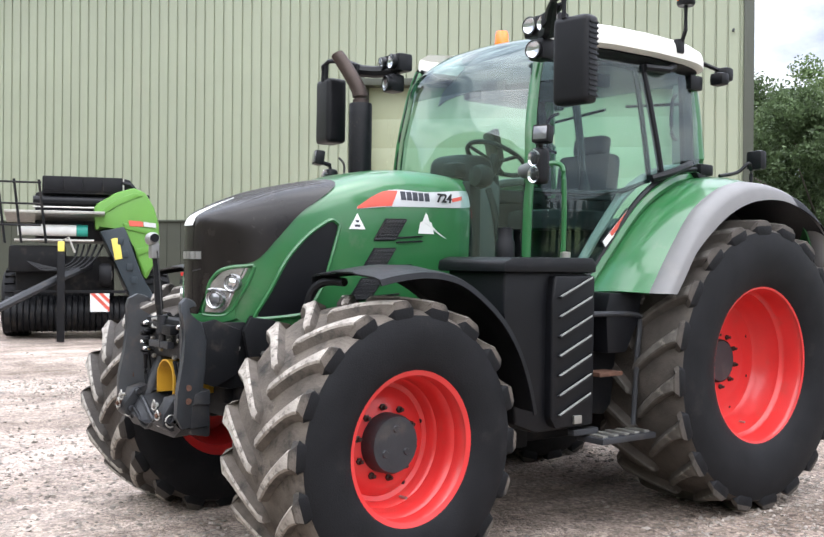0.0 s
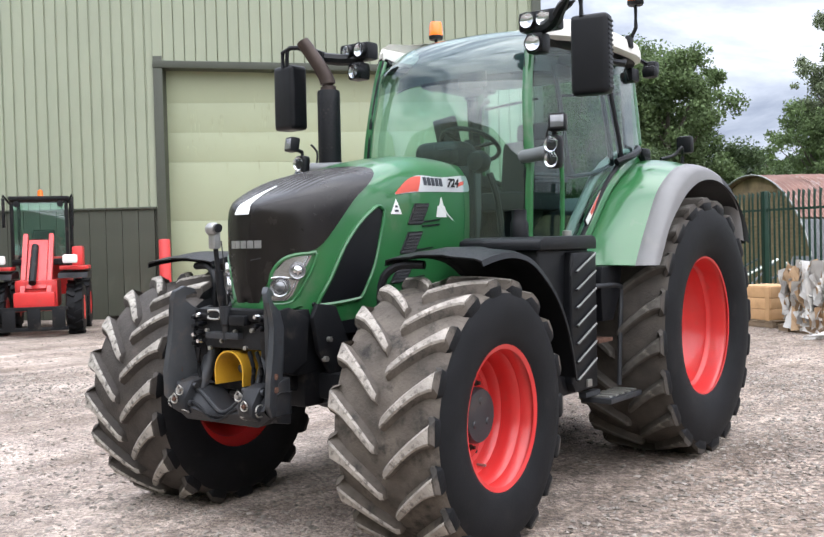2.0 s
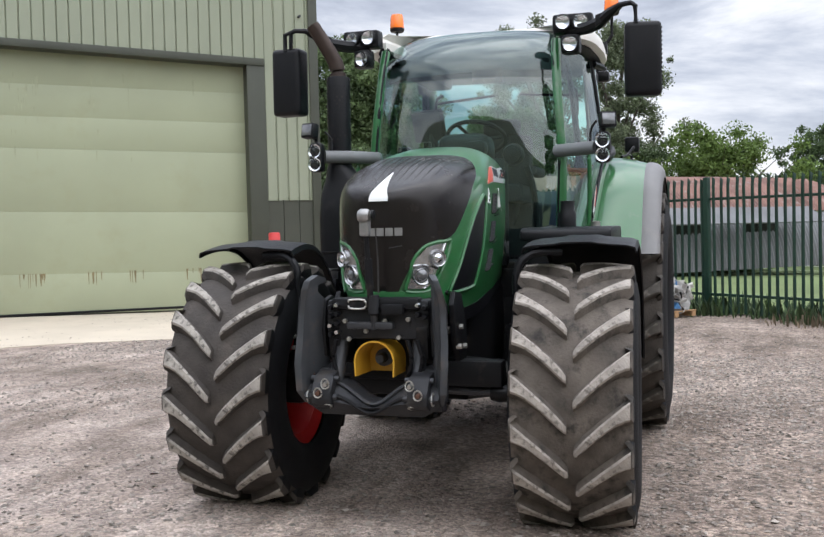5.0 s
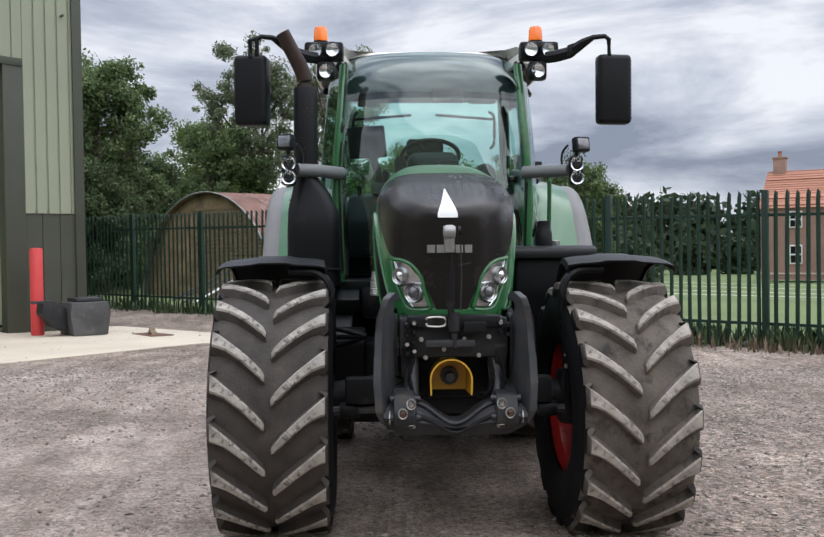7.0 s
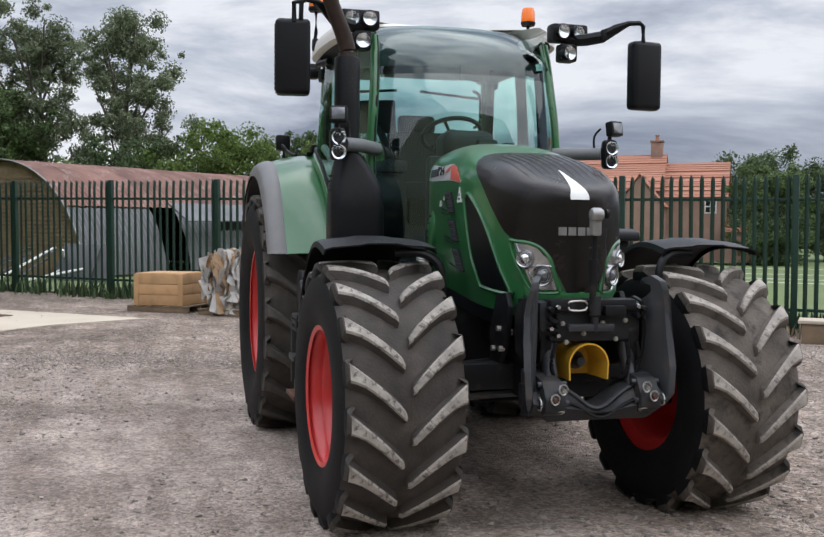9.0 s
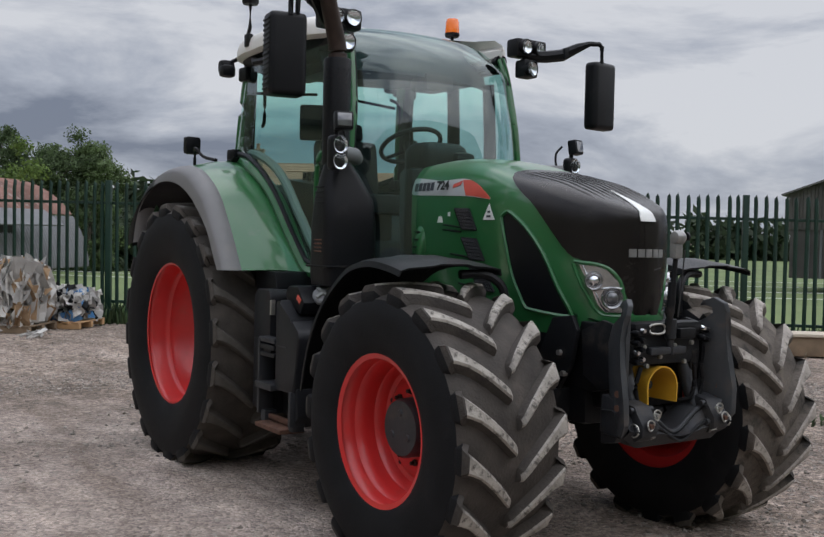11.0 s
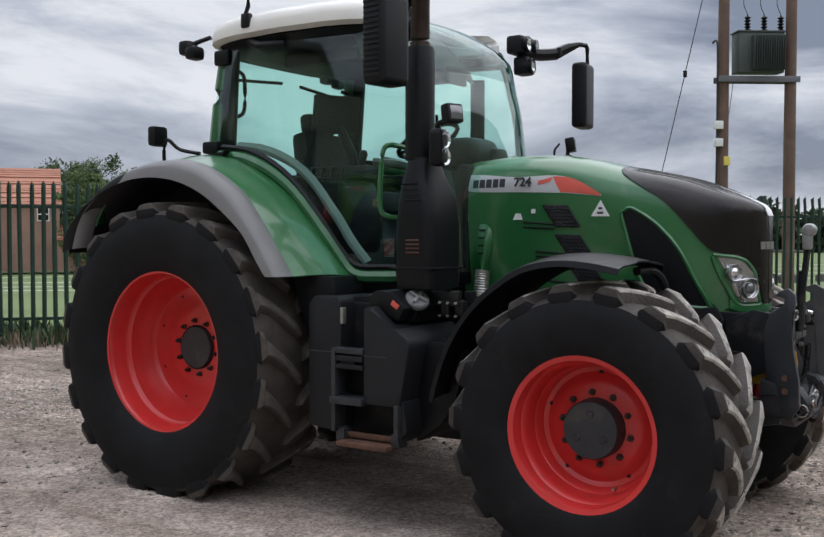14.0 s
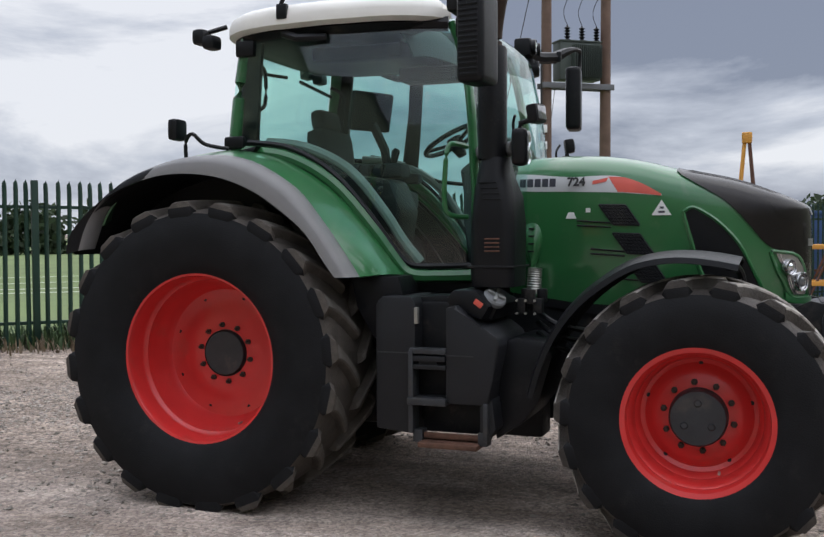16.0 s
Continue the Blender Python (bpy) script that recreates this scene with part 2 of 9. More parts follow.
M_DOORP = mat("pale green door panel", (0.320, 0.349, 0.232), 0.5, 0, 0.06, 0.7, 0.03, 50, (0.30, 0.31, 0.19), 0.2, 1.3, rand=0.02)
M_STREAK = mat("faint dirt streak", (0.315, 0.34, 0.225), 0.7, 0, 0.15, 6)
M_STAIN = mat("brown rust stain", (0.20, 0.165, 0.085), 0.8, 0, 0.3, 9)
M_POSTRED = mat("red bollard paint", (0.58, 0.05, 0.05), 0.5, 0, 0.1, 4, 0.03, 60, (0.25, 0.10, 0.08), 0.15, 6)
M_CONC = mat("pale yard concrete", (0.52, 0.455, 0.365), 0.85, 0, 0.10, 0.9, 0.3, 30, (0.40, 0.34, 0.27), 0.25, 1.4)
M_FENCE = mat("dark green fence steel", (0.006, 0.031, 0.019), 0.5, 0.1, 0.2, 3, 0.05, 60, rand=0.12)
M_WOODP = mat("fresh pallet timber", (0.46, 0.28, 0.14), 0.8, 0, 0.2, 5, 0.3, 40, (0.25, 0.16, 0.09), 0.2, 5, rand=0.12)
M_WOODG = mat("weathered pallet timber", (0.20, 0.145, 0.095), 0.85, 0, 0.25, 5, 0.4, 40, rand=0.15)
M_CARD = mat("brown cardboard", (0.36, 0.24, 0.14), 0.85, 0, 0.15, 5, 0.1, 50, island=0.2)
M_PAPER = mat("crumpled white wrap", (0.50, 0.485, 0.46), 0.5, 0, 0.25, 4, 0.2, 30, (0.2, 0.2, 0.21), 0.2, 4, island=0.25)
M_BLUEBAG = mat("blue plastic sheet", (0.05, 0.16, 0.33), 0.35, 0, 0.3, 5, 0.2, 30)
M_BRICK = mat("pinkish brown brick", (0.30, 0.185, 0.145), 0.9, 0, 0.15, 0.8, 0.3, 20, (0.36, 0.26, 0.20), 0.2, 2, rand=0.2)
M_ROOFT = mat("orange clay roof tile", (0.38, 0.175, 0.115), 0.8, 0, 0.08, 0.5, 0.2, 20, rand=0.09)
M_BRICKY = mat("buff brick", (0.25, 0.185, 0.108), 0.9, 0, 0.45, 2.5, 0.4, 20)
M_RUSTY = mat("rusted corrugated iron", (0.20, 0.108, 0.086), 0.78, 0.1, 0.4, 1.2, 0.2, 25, (0.34, 0.29, 0.27), 0.34, 2.6, rand=0.16, edge=0.12)
M_IRONGREY = mat("grey corrugated iron", (0.13, 0.134, 0.14), 0.6, 0.2, 0.18, 0.9, 0.1, 25, (0.12, 0.11, 0.11), 0.2, 1.2, rand=0.1)
M_BARN = mat("dark boarded barn wall", (0.085, 0.078, 0.074), 0.85, 0, 0.2, 1.2, 0.2, 25, rand=0.15)
M_BARNROOF = mat("grey barn roof sheet", (0.145, 0.14, 0.142), 0.75, 0, 0.15, 0.6, 0.1, 20)
M_WOODPOLE = mat("creosoted pole timber", (0.135, 0.085, 0.062), 0.85, 0, 0.25, 3, 0.3, 30)
M_TRAFO = mat("grey green transformer steel", (0.06, 0.075, 0.065), 0.5, 0.2, 0.1, 3)
M_BARK = mat("tree bark", (0.10, 0.085, 0.07), 0.9, 0, 0.3, 4, 0.6, 30)
M_WIRE = mat("dark wire", (0.03, 0.03, 0.03), 0.6)
M_SKIP = mat("blue skip paint", (0.035, 0.085, 0.22), 0.5, 0, 0.15, 1.5, 0.05, 40, (0.14, 0.09, 0.07), 0.2, 2)
M_DIGGER = mat("yellow digger paint", (0.62, 0.30, 0.05), 0.5, 0, 0.1, 2)
M_LIME = mat("bright green baler panel", (0.105, 0.27, 0.04), 0.42, 0, 0.06, 2, 0, 60, (0.2, 0.2, 0.1), 0.08)
M_SLATE = mat("dark slate blue panel", (0.016, 0.026, 0.034), 0.45, 0, 0.12, 5, 0.05, 90)
M_TEAL = mat("teal roller end", (0.02, 0.30, 0.24), 0.4)
M_STONE = mat("limestone gravel", (0.270, 0.238, 0.208), 0.9, 0, 0.15, 5, 0.3, 60, island=0.45)
M_WEED = mat("weed leaf", (0.036, 0.066, 0.020), 0.7, 0, 0.3, 2, island=0.4)
M_DRYWEED = mat("dry grass stem", (0.15, 0.115, 0.075), 0.85, 0, 0.3, 2, island=0.4)


def leaf_mat(name, col):
    m = mat(name, col, 0.62, 0, 0.25, 0.35, 0, 40, island=0.42)
    n, l = m.node_tree.nodes, m.node_tree.links
    b = n["Principled BSDF"]
    b.inputs["Specular IOR Level"].default_value = 0.25
    tl, mx = n.new("ShaderNodeBsdfTranslucent"), n.new("ShaderNodeMixShader")
    mx.inputs[0].default_value = 0.36
    l.new(b.inputs["Base Color"].links[0].from_socket, tl.inputs[0])
    l.new(b.outputs[0], mx.inputs[1])
    l.new(tl.outputs[0], mx.inputs[2])
    l.new(mx.outputs[0], n["Material Output"].inputs[0])
    return m


M_LEAF = leaf_mat("mid green leaves", (0.125, 0.178, 0.075))
M_LEAFD = leaf_mat("dark green leaves", (0.080, 0.118, 0.052))
M_LEAFL = leaf_mat("bright green leaves", (0.115, 0.175, 0.045))
M_LEAFG = leaf_mat("silvery green leaves", (0.165, 0.198, 0.118))
M_FARWOOD = leaf_mat("distant wood foliage", (0.040, 0.060, 0.030))


def ground_mat():
    m = bpy.data.materials.new("crushed stone yard")
    m.use_nodes = True
    n, l = m.node_tree.nodes, m.node_tree.links
    b = n["Principled BSDF"]
    b.inputs["Roughness"].default_value = 0.92
    b.inputs["Specular IOR Level"].default_value = 0.25
    tc = n.new("ShaderNodeTexCoord")

    def noise_n(s, d, r=0.6):
        k = n.new("ShaderNodeTexNoise")
        k.inputs["Scale"].default_value, k.inputs["Detail"].default_value, k.inputs["Roughness"].default_value = s, d, r
        l.new(tc.outputs["Object"], k.inputs["Vector"])
        return k

    def ramp(src, stops):
        k = n.new("ShaderNodeValToRGB")
        for i, (p, c) in enumerate(stops):
            el = k.color_ramp.elements[i] if i < 2 else k.color_ramp.elements.new(p)
            el.position, el.color = p, (*c, 1)
        l.new(src, k.inputs[0])
        return k

    patches, mid, vor = noise_n(0.40, 7, 0.62), noise_n(2.6, 9, 0.72), n.new("ShaderNodeTexVoronoi")
    vor.inputs["Scale"].default_value = 55
    warp = n.new("ShaderNodeVectorMath")
    warp.operation = "MULTIPLY_ADD"
    wn2 = noise_n(9.0, 3)
    warp.inputs[1].default_value = (0.05, 0.05, 0.05)
    l.new(wn2.outputs["Color"], warp.inputs[0])
    l.new(tc.outputs["Object"], warp.inputs[2])
    l.new(warp.outputs[0], vor.inputs["Vector"])
    grey = ramp(patches.outputs[0], [(0.34, (0.163, 0.140, 0.122)), (0.66, (0.342, 0.298, 0.264)), (0.50, (0.243, 0.209, 0.184))])
    dusty = ramp(patches.outputs[0], [(0.34, (0.205, 0.176, 0.155)), (0.62, (0.392, 0.345, 0.314)), (0.48, (0.303, 0.263, 0.236))])
    sep, zone, wob = n.new("ShaderNodeSeparateXYZ"), n.new("ShaderNodeMapRange"), n.new("ShaderNodeMath")
    l.new(tc.outputs["Object"], sep.inputs[0])
    wob.operation = "MULTIPLY_ADD"
    wob.inputs[1].default_value = 4.0
    l.new(patches.outputs[0], wob.inputs[0])
    l.new(sep.outputs["Y"], wob.inputs[2])
    zone.inputs["From Min"].default_value, zone.inputs["From Max"].default_value = 3.8, 1.2
    back, top, total = n.new("ShaderNodeMath"), n.new("ShaderNodeMath"), n.new("ShaderNodeMath")
    back.operation, top.operation, total.operation = "MULTIPLY_ADD", "MAXIMUM", "ADD"
    back.inputs[1].default_value, back.inputs[2].default_value = -1.3, -0.8
    top.inputs[1].default_value = 0.0
    l.new(sep.outputs["X"], back.inputs[0])
    l.new(back.outputs[0], top.inputs[0])
    l.new(wob.outputs[0], total.inputs[0])
    l.new(top.outputs[0], total.inputs[1])
    l.new(total.outputs[0], zone.inputs["Value"])
    base = n.new("ShaderNodeMixRGB")
    l.new(zone.outputs[0], base.inputs[0])
    l.new(grey.outputs[0], base.inputs[1])
    l.new(dusty.outputs[0], base.inputs[2])
    st = ramp(vor.outputs["Color"], [(0.10, (0.50, 0.49, 0.49)), (0.95, (1.55, 1.50, 1.46))])
    mul = n.new("ShaderNodeMixRGB")
    mul.blend_type, mul.inputs[0].default_value = "MULTIPLY", 0.75
    l.new(base.outputs[0], mul.inputs[1])
    l.new(st.outputs[0], mul.inputs[2])
    m2 = ramp(mid.outputs[0], [(0.32, (0.58, 0.565, 0.56)), (0.66, (1.28, 1.26, 1.24))])
    mul2 = n.new("ShaderNodeMixRGB")
    mul2.blend_type, mul2.inputs[0].default_value = "MULTIPLY", 0.9
    l.new(mul.outputs[0], mul2.inputs[1])
    l.new(m2.outputs[0], mul2.inputs[2])
    # coarse chippings where the yard is not dusty, and long faint wheel streaks
    vor2, inv, mul3 = n.new("ShaderNodeTexVoronoi"), n.new("ShaderNodeMapRange"), n.new("ShaderNodeMixRGB")
    vor2.inputs["Scale"].default_value = 31
    l.new(warp.outputs[0], vor2.inputs["Vector"])
    st2 = ramp(vor2.outputs["Color"], [(0.12, (0.42, 0.41, 0.40)), (0.92, (1.62, 1.58, 1.54))])
    inv.inputs["To Min"].default_value, inv.inputs["To Max"].default_value = 0.85, 0.22
    l.new(zone.outputs[0], inv.inputs["Value"])
    mul3.blend_type = "MULTIPLY"
    l.new(inv.outputs[0], mul3.inputs[0])
    l.new(mul2.outputs[0], mul3.inputs[1])
    l.new(st2.outputs[0], mul3.inputs[2])
    smap, streak, mul4 = n.new("ShaderNodeMapping"), n.new("ShaderNodeTexNoise"), n.new("ShaderNodeMixRGB")
    smap.inputs["Rotation"].default_value = (0, 0, radians(-35))
    smap.inputs["Scale"].default_value = (0.5, 3.0, 1.0)
    streak.inputs["Scale"].default_value, streak.inputs["Detail"].default_value, streak.inputs["Roughness"].default_value = 1.0, 7, 0.62
    l.new(tc.outputs["Object"], smap.inputs["Vector"])
    l.new(smap.outputs[0], streak.inputs["Vector"])
    s4 = ramp(streak.outputs[0], [(0.36, (0.74, 0.70, 0.655)), (0.60, (1.27, 1.26, 1.25))])
    mul4.blend_type, mul4.inputs[0].default_value = "MULTIPLY", 0.75
    l.new(mul3.outputs[0], mul4.inputs[1])
    l.new(s4.outputs[0], mul4.inputs[2])
    l.new(mul4.outputs[0], b.inputs["Base Color"])
    b1, b2 = n.new("ShaderNodeBump"), n.new("ShaderNodeBump")
    b1.inputs["Strength"].default_value, b1.inputs["Distance"].default_value = 0.9, 0.012
    b2.inputs["Strength"].default_value, b2.inputs["Distance"].default_value = 0.8, 0.03
    l.new(vor.outputs["Distance"], b1.inputs["Height"])
    b1.invert = True
    l.new(mid.outputs[0], b2.inputs["Height"])
    l.new(b1.outputs[0], b2.inputs["Normal"])
    l.new(b2.outputs[0], b.inputs["Normal"])
    return m


M_GROUND = ground_mat()
M_FIELD = mat("mown grass field", (0.11, 0.152, 0.05), 0.9, 0, 0.25, 0.15, 0.6, 14, (0.17, 0.19, 0.075), 0.25, 0.5)


# ---- building helpers ----
def obj(name, bm, material, parent=None, label="", smooth=True):
    me = bpy.data.meshes.new(name)
    bmesh.ops.recalc_face_normals(bm, faces=bm.faces)
    bm.to_mesh(me)
    bm.free()
    for mm in (material if isinstance(material, (list, tuple)) else [material]):
        me.materials.append(mm)
    if smooth:
        me.shade_smooth()
        me.set_sharp_from_angle(angle=radians(38))
    ob = new(name, me)
    if parent:
        ob.parent = parent
    if label:
        ob["label"] = label
    return ob


part = obj


def empty(name, m, label, category, group="", kind="", parent=None):
    ob = new(name)
    ob.matrix_world = m
    ob.empty_display_size = 0.1
    return tagged(ob, label, category, group, kind)


def shared(name, me, m, parent, label=""):
    """One more object on a mesh that is shared by like pieces."""
    ob = new(name, me)
    ob.parent = parent
    ob.matrix_basis = m
    if label:
        ob["label"] = label
    return ob


def box(bm, c, s, bev=0.0, rot=None, seg=2, mi=0):
    """A box with its centre, sizes and bevelled edges added to bm."""
    g = bmesh.ops.create_cube(bm, size=1.0)
    m = Matrix.Translation(c) @ (rot or Matrix.Identity(4)) @ Matrix.Diagonal((*s, 1))
    bmesh.ops.transform(bm, matrix=m, verts=g["verts"])
    fs = {f for v in g["verts"] for f in v.link_faces}
    for f in fs:
        f.material_index = mi
    if bev:
        es = {e for v in g["verts"] for e in v.link_edges}
        bmesh.ops.bevel(bm, geom=list(es), offset=min(bev, 0.45 * min(s)), segments=seg, affect="EDGES", profile=0.6, material=mi)


def BOX(c, s, bev=0.0, rot=None, seg=2):
    bm = bmesh.new()
    box(bm, c, s, bev, rot, seg)
    return bm


def tube(bm, pts, r, seg=10, cap=True, mi=0, flat=1.0):
    """A round bar of radius r (a number or one for each point) along pts."""
    pts = [Vector(p) for p in pts]
    rs = r if isinstance(r, (list, tuple)) else [r] * len(pts)
    rings, up = [], Vector((0.0123, 0.0345, 1)).normalized()
    for i, p in enumerate(pts):
        d = (pts[min(i + 1, len(pts) - 1)] - pts[max(i - 1, 0)]).normalized()
        a = d.cross(up)
        if a.length < 0.1:
            a = d.cross(Vector((1, 0.03, 0)))
        a.normalize()
        b = d.cross(a).normalized()
        rings.append([bm.verts.new(p + rs[i] * (math.cos(2 * math.pi * k / seg) * a + flat * math.sin(2 * math.pi * k / seg) * b)) for k in range(seg)])
    for r0, r1 in zip(rings, rings[1:]):
        for k in range(seg):
            bm.faces.new((r0[k], r0[(k + 1) % seg], r1[(k + 1) % seg], r1[k])).material_index = mi
    if cap:
        bm.faces.new(rings[0][::-1]).material_index = mi
        bm.faces.new(rings[-1]).material_index = mi


def TUBE(pts, r, seg=10, cap=True, flat=1.0):
    bm = bmesh.new()
    tube(bm, pts, r, seg, cap, 0, flat)
    return bm


def smooth_path(pts, n=6):
    """A rounded line through pts."""
    pts = [Vector(p) for p in pts]
    out = []
    for i in range(len(pts) - 1):
        p0, p1, p2, p3 = pts[max(i - 1, 0)], pts[i], pts[i + 1], pts[min(i + 2, len(pts) - 1)]
        for k in range(n):
            t = k / n
            out.append(0.5 * ((2 * p1) + (p2 - p0) * t + (2 * p0 - 5 * p1 + 4 * p2 - p3) * t * t + (3 * p1 - p0 - 3 * p2 + p3) * t ** 3))
    return out + [pts[-1]]


def prism(bm, poly, axis, a, b, bev=0.0, mi=0):
    """A flat outline in the two other axes, made solid from a to b along axis."""
    def pt(u, v, w):
        return {"x": (w, u, v), "y": (u, w, v), "z": (u, v, w)}[axis]
    lo, hi = [bm.verts.new(pt(u, v, a)) for u, v in poly], [bm.verts.new(pt(u, v, b)) for u, v in poly]
    fs = [bm.faces.new(lo), bm.faces.new(hi[::-1])]
    k = len(poly)
    for i in range(k):
        fs.append(bm.faces.new((lo[i], hi[i], hi[(i + 1) % k], lo[(i + 1) % k])))
    for f in fs:
        f.material_index = mi
    if bev:
        es = list({e for v in lo + hi for e in v.link_edges})
        bmesh.ops.bevel(bm, geom=es, offset=bev, segments=2, affect="EDGES", profile=0.6, material=mi)


def PRISM(poly, axis, a, b, bev=0.0):
    bm = bmesh.new()
    prism(bm, poly, axis, a, b, bev)
    return bm


def lathe(bm, prof, centre, axis="y", seg=48, mi=0, cap=False):
    """A turned form: prof is (radius, along) from end to end."""
    rings = []
    for r, w in prof:
        ring = []
        for k in range(seg):
            t = 2 * math.pi * k / seg
            c, s = r * math.cos(t), r * math.sin(t)
            ring.append(bm.verts.new(Vector(centre) + Vector({"x": (w, c, s), "y": (c, w, s), "z": (c, s, w)}[axis])))
        rings.append(ring)
    for r0, r1 in zip(rings, rings[1:]):
        for k in range(seg):
            bm.faces.new((r0[k], r0[(k + 1) % seg], r1[(k + 1) % seg], r1[k])).material_index = mi
    if cap:
        bm.faces.new(rings[0]).material_index = mi
        bm.faces.new(rings[-1]).material_index = mi


def LATHE(prof, centre=(0, 0, 0), axis="y", seg=48, cap=False):
    bm = bmesh.new()
    lathe(bm, prof, centre, axis, seg, 0, cap)
    return bm


def grid(bm, rows, mi=0, close=False):
    """A sheet from rows of points."""
    vs = [[bm.verts.new(p) for p in r] for r in rows]
    for a, b in zip(vs, vs[1:]):
        for k in range(len(a) - (0 if close else 1)):
            j = (k + 1) % len(a)
            bm.faces.new((a[k], a[j], b[j], b[k])).material_index = mi
    return vs


def thick(bm, t):
    """Gives a sheet thickness inwards."""
    bmesh.ops.recalc_face_normals(bm, faces=bm.faces)
    bmesh.ops.solidify(bm, geom=bm.faces[:], thickness=t)
    return bm


def lerp_table(table, x):
    """Height or width at x from a table of pairs."""
    if x <= table[0][0]:
        return table[0][1]
    for (x0, v0), (x1, v1) in zip(table, table[1:]):
        if x <= x1:
            return v0 + (v1 - v0) * (x - x0) / (x1 - x0)
    return table[-1][1]


# ---- ground ----
def ground_z(x, y):
    """The yard slopes gently; further out the land levels off."""
    cx, cy = max(-34.0, min(14.0, x)), max(-24.0, min(26.0, y))
    return 0.10 + 0.00698 * cx - 0.01745 * cy


def beyond_fence(x, y):
    """Distance past the fence line."""
    return (x + 10.87) * -0.7781 + (y - 1.40) * 0.6281


def steps(lo, hi, near_lo, near_hi, fine):
    vals, v = [], near_lo
    while v <= near_hi:
        vals.append(v)
        v += fine
    s, v = fine, near_hi
    while v < hi:
        s *= 1.45
        v += s
        vals.append(min(v, hi))
    s, v = fine, near_lo
    while v > lo:
        s *= 1.45
        v -= s
        vals.insert(0, max(v, lo))
    return vals


def make_ground():
    xs, ys = steps(-900, 700, -16, 9, 0.16), steps(-700, 900, -12, 12, 0.16)
    verts, faces = [], []
    for x in xs:
        for y in ys:
            near = 1.0 if -18 < x < 11 and -16 < y < 16 else 0.0
            near *= 0.25 + 0.75 * min(1.0, max(0.0, ((x + 6.3) * 0.761 + (y + 12.36) * 0.649 - 7.0) / 2.0))
            h = near * (0.030 * noise.noise((x * 0.45, y * 0.45, 1.0)) + 0.014 * noise.noise((x * 1.9, y * 1.9, 4.0)) - 0.012)
            verts.append((x, y, ground_z(x, y) + h - 1.8 * min(1.0, max(0.0, (beyond_fence(x, y) - 1.2) / 5))))
    ny = len(ys)
    for i in range(len(xs) - 1):
        for j in range(ny - 1):
            faces.append((i * ny + j, (i + 1) * ny + j, (i + 1) * ny + j + 1, i * ny + j + 1))
    me = bpy.data.meshes.new("ground")
    me.from_pydata(verts, [], faces)
    me.materials.append(M_GROUND)
    me.shade_smooth()
    return tagged(new("ground", me), "grey-brown crushed limestone yard with pale dusty patches", "ground", kind="structure")


make_ground()


def scatter_stones(count, seed):
    """Loose stones lying on the yard."""
    rng = np.random.default_rng(seed)
    V, F = [], []
    base = np.array([(1, 0.1, 0.1), (0, 0.9, -0.1), (-1, 0, 0.1), (0.1, -0.9, 0), (0.2, 0.1, 0.75), (0, 0, -0.7)])
    tri = [(0, 1, 4), (1, 2, 4), (2, 3, 4), (3, 0, 4), (1, 0, 5), (2, 1, 5), (3, 2, 5), (0, 3, 5)]
    k = 0
    while k < count:
        x, y = (rng.uniform(-15.5, 8.5), rng.uniform(-11, 11)) if rng.random() < 0.35 else (rng.uniform(-4.5, 7.0), rng.uniform(-7, 7))
        dens = 0.36 + 0.9 * noise.noise((x * 0.35, y * 0.35, 7.0)) + (0.55 if (y > 1.2 or x < -3) else 0)
        if rng.random() > dens:
            continue
        s = 0.0050 + 0.018 * rng.random() ** 3.0
        a = rng.uniform(0, 6.28)
        sc = np.array([s * rng.uniform(0.8, 1.5), s * rng.uniform(0.7, 1.2), s * rng.uniform(0.5, 0.9)])
        p = (base + rng.uniform(-0.32, 0.32, (6, 3))) * sc
        ca, sa = math.cos(a), math.sin(a)
        damp = 0.25 + 0.75 * min(1.0, max(0.0, ((x + 6.3) * 0.761 + (y + 12.36) * 0.649 - 7.0) / 2.0))
        z = ground_z(x, y) + damp * (0.030 * noise.noise((x * 0.45, y * 0.45, 1.0)) + 0.014 * noise.noise((x * 1.9, y * 1.9, 4.0)) - 0.012)
        o = len(V)
        for q in p:
            V.append((x + ca * q[0] - sa * q[1], y + sa * q[0] + ca * q[1], z + q[2] + 0.2 * s))
        F += [(o + i, o + j, o + h) for i, j, h in tri]
        k += 1
    me = bpy.data.meshes.new("loose_gravel")
    me.from_pydata(V, [], F)
    me.materials.append(M_STONE)
    tagged(new("loose_gravel", me), "loose pale limestone chippings lying on the yard", "gravel", kind="stuff")


scatter_stones(105000, 3)

# ---- steel building with the big door ----
U, N = Vector((-0.630, 0.7766, 0)), Vector((0.7766, 0.630, 0))
W0 = Vector((-6.06, -12.31, 0.16))
WALL_X, WALL_Z = 0.986, 0.965
WALL = Matrix(((U.x * WALL_X, -N.x, 0, W0.x), (U.y * WALL_X, -N.y, 0, W0.y), (0, 0, WALL_Z, W0.z), (0, 0, 0, 1)))  # local x along the wall, y into the building
S_END, S_START, DOOR_A, DOOR_B, DOOR_TOP, DADO, EAVES = 7.86, -26.0, 0.02, 6.36, 5.42, 2.46, 8.2


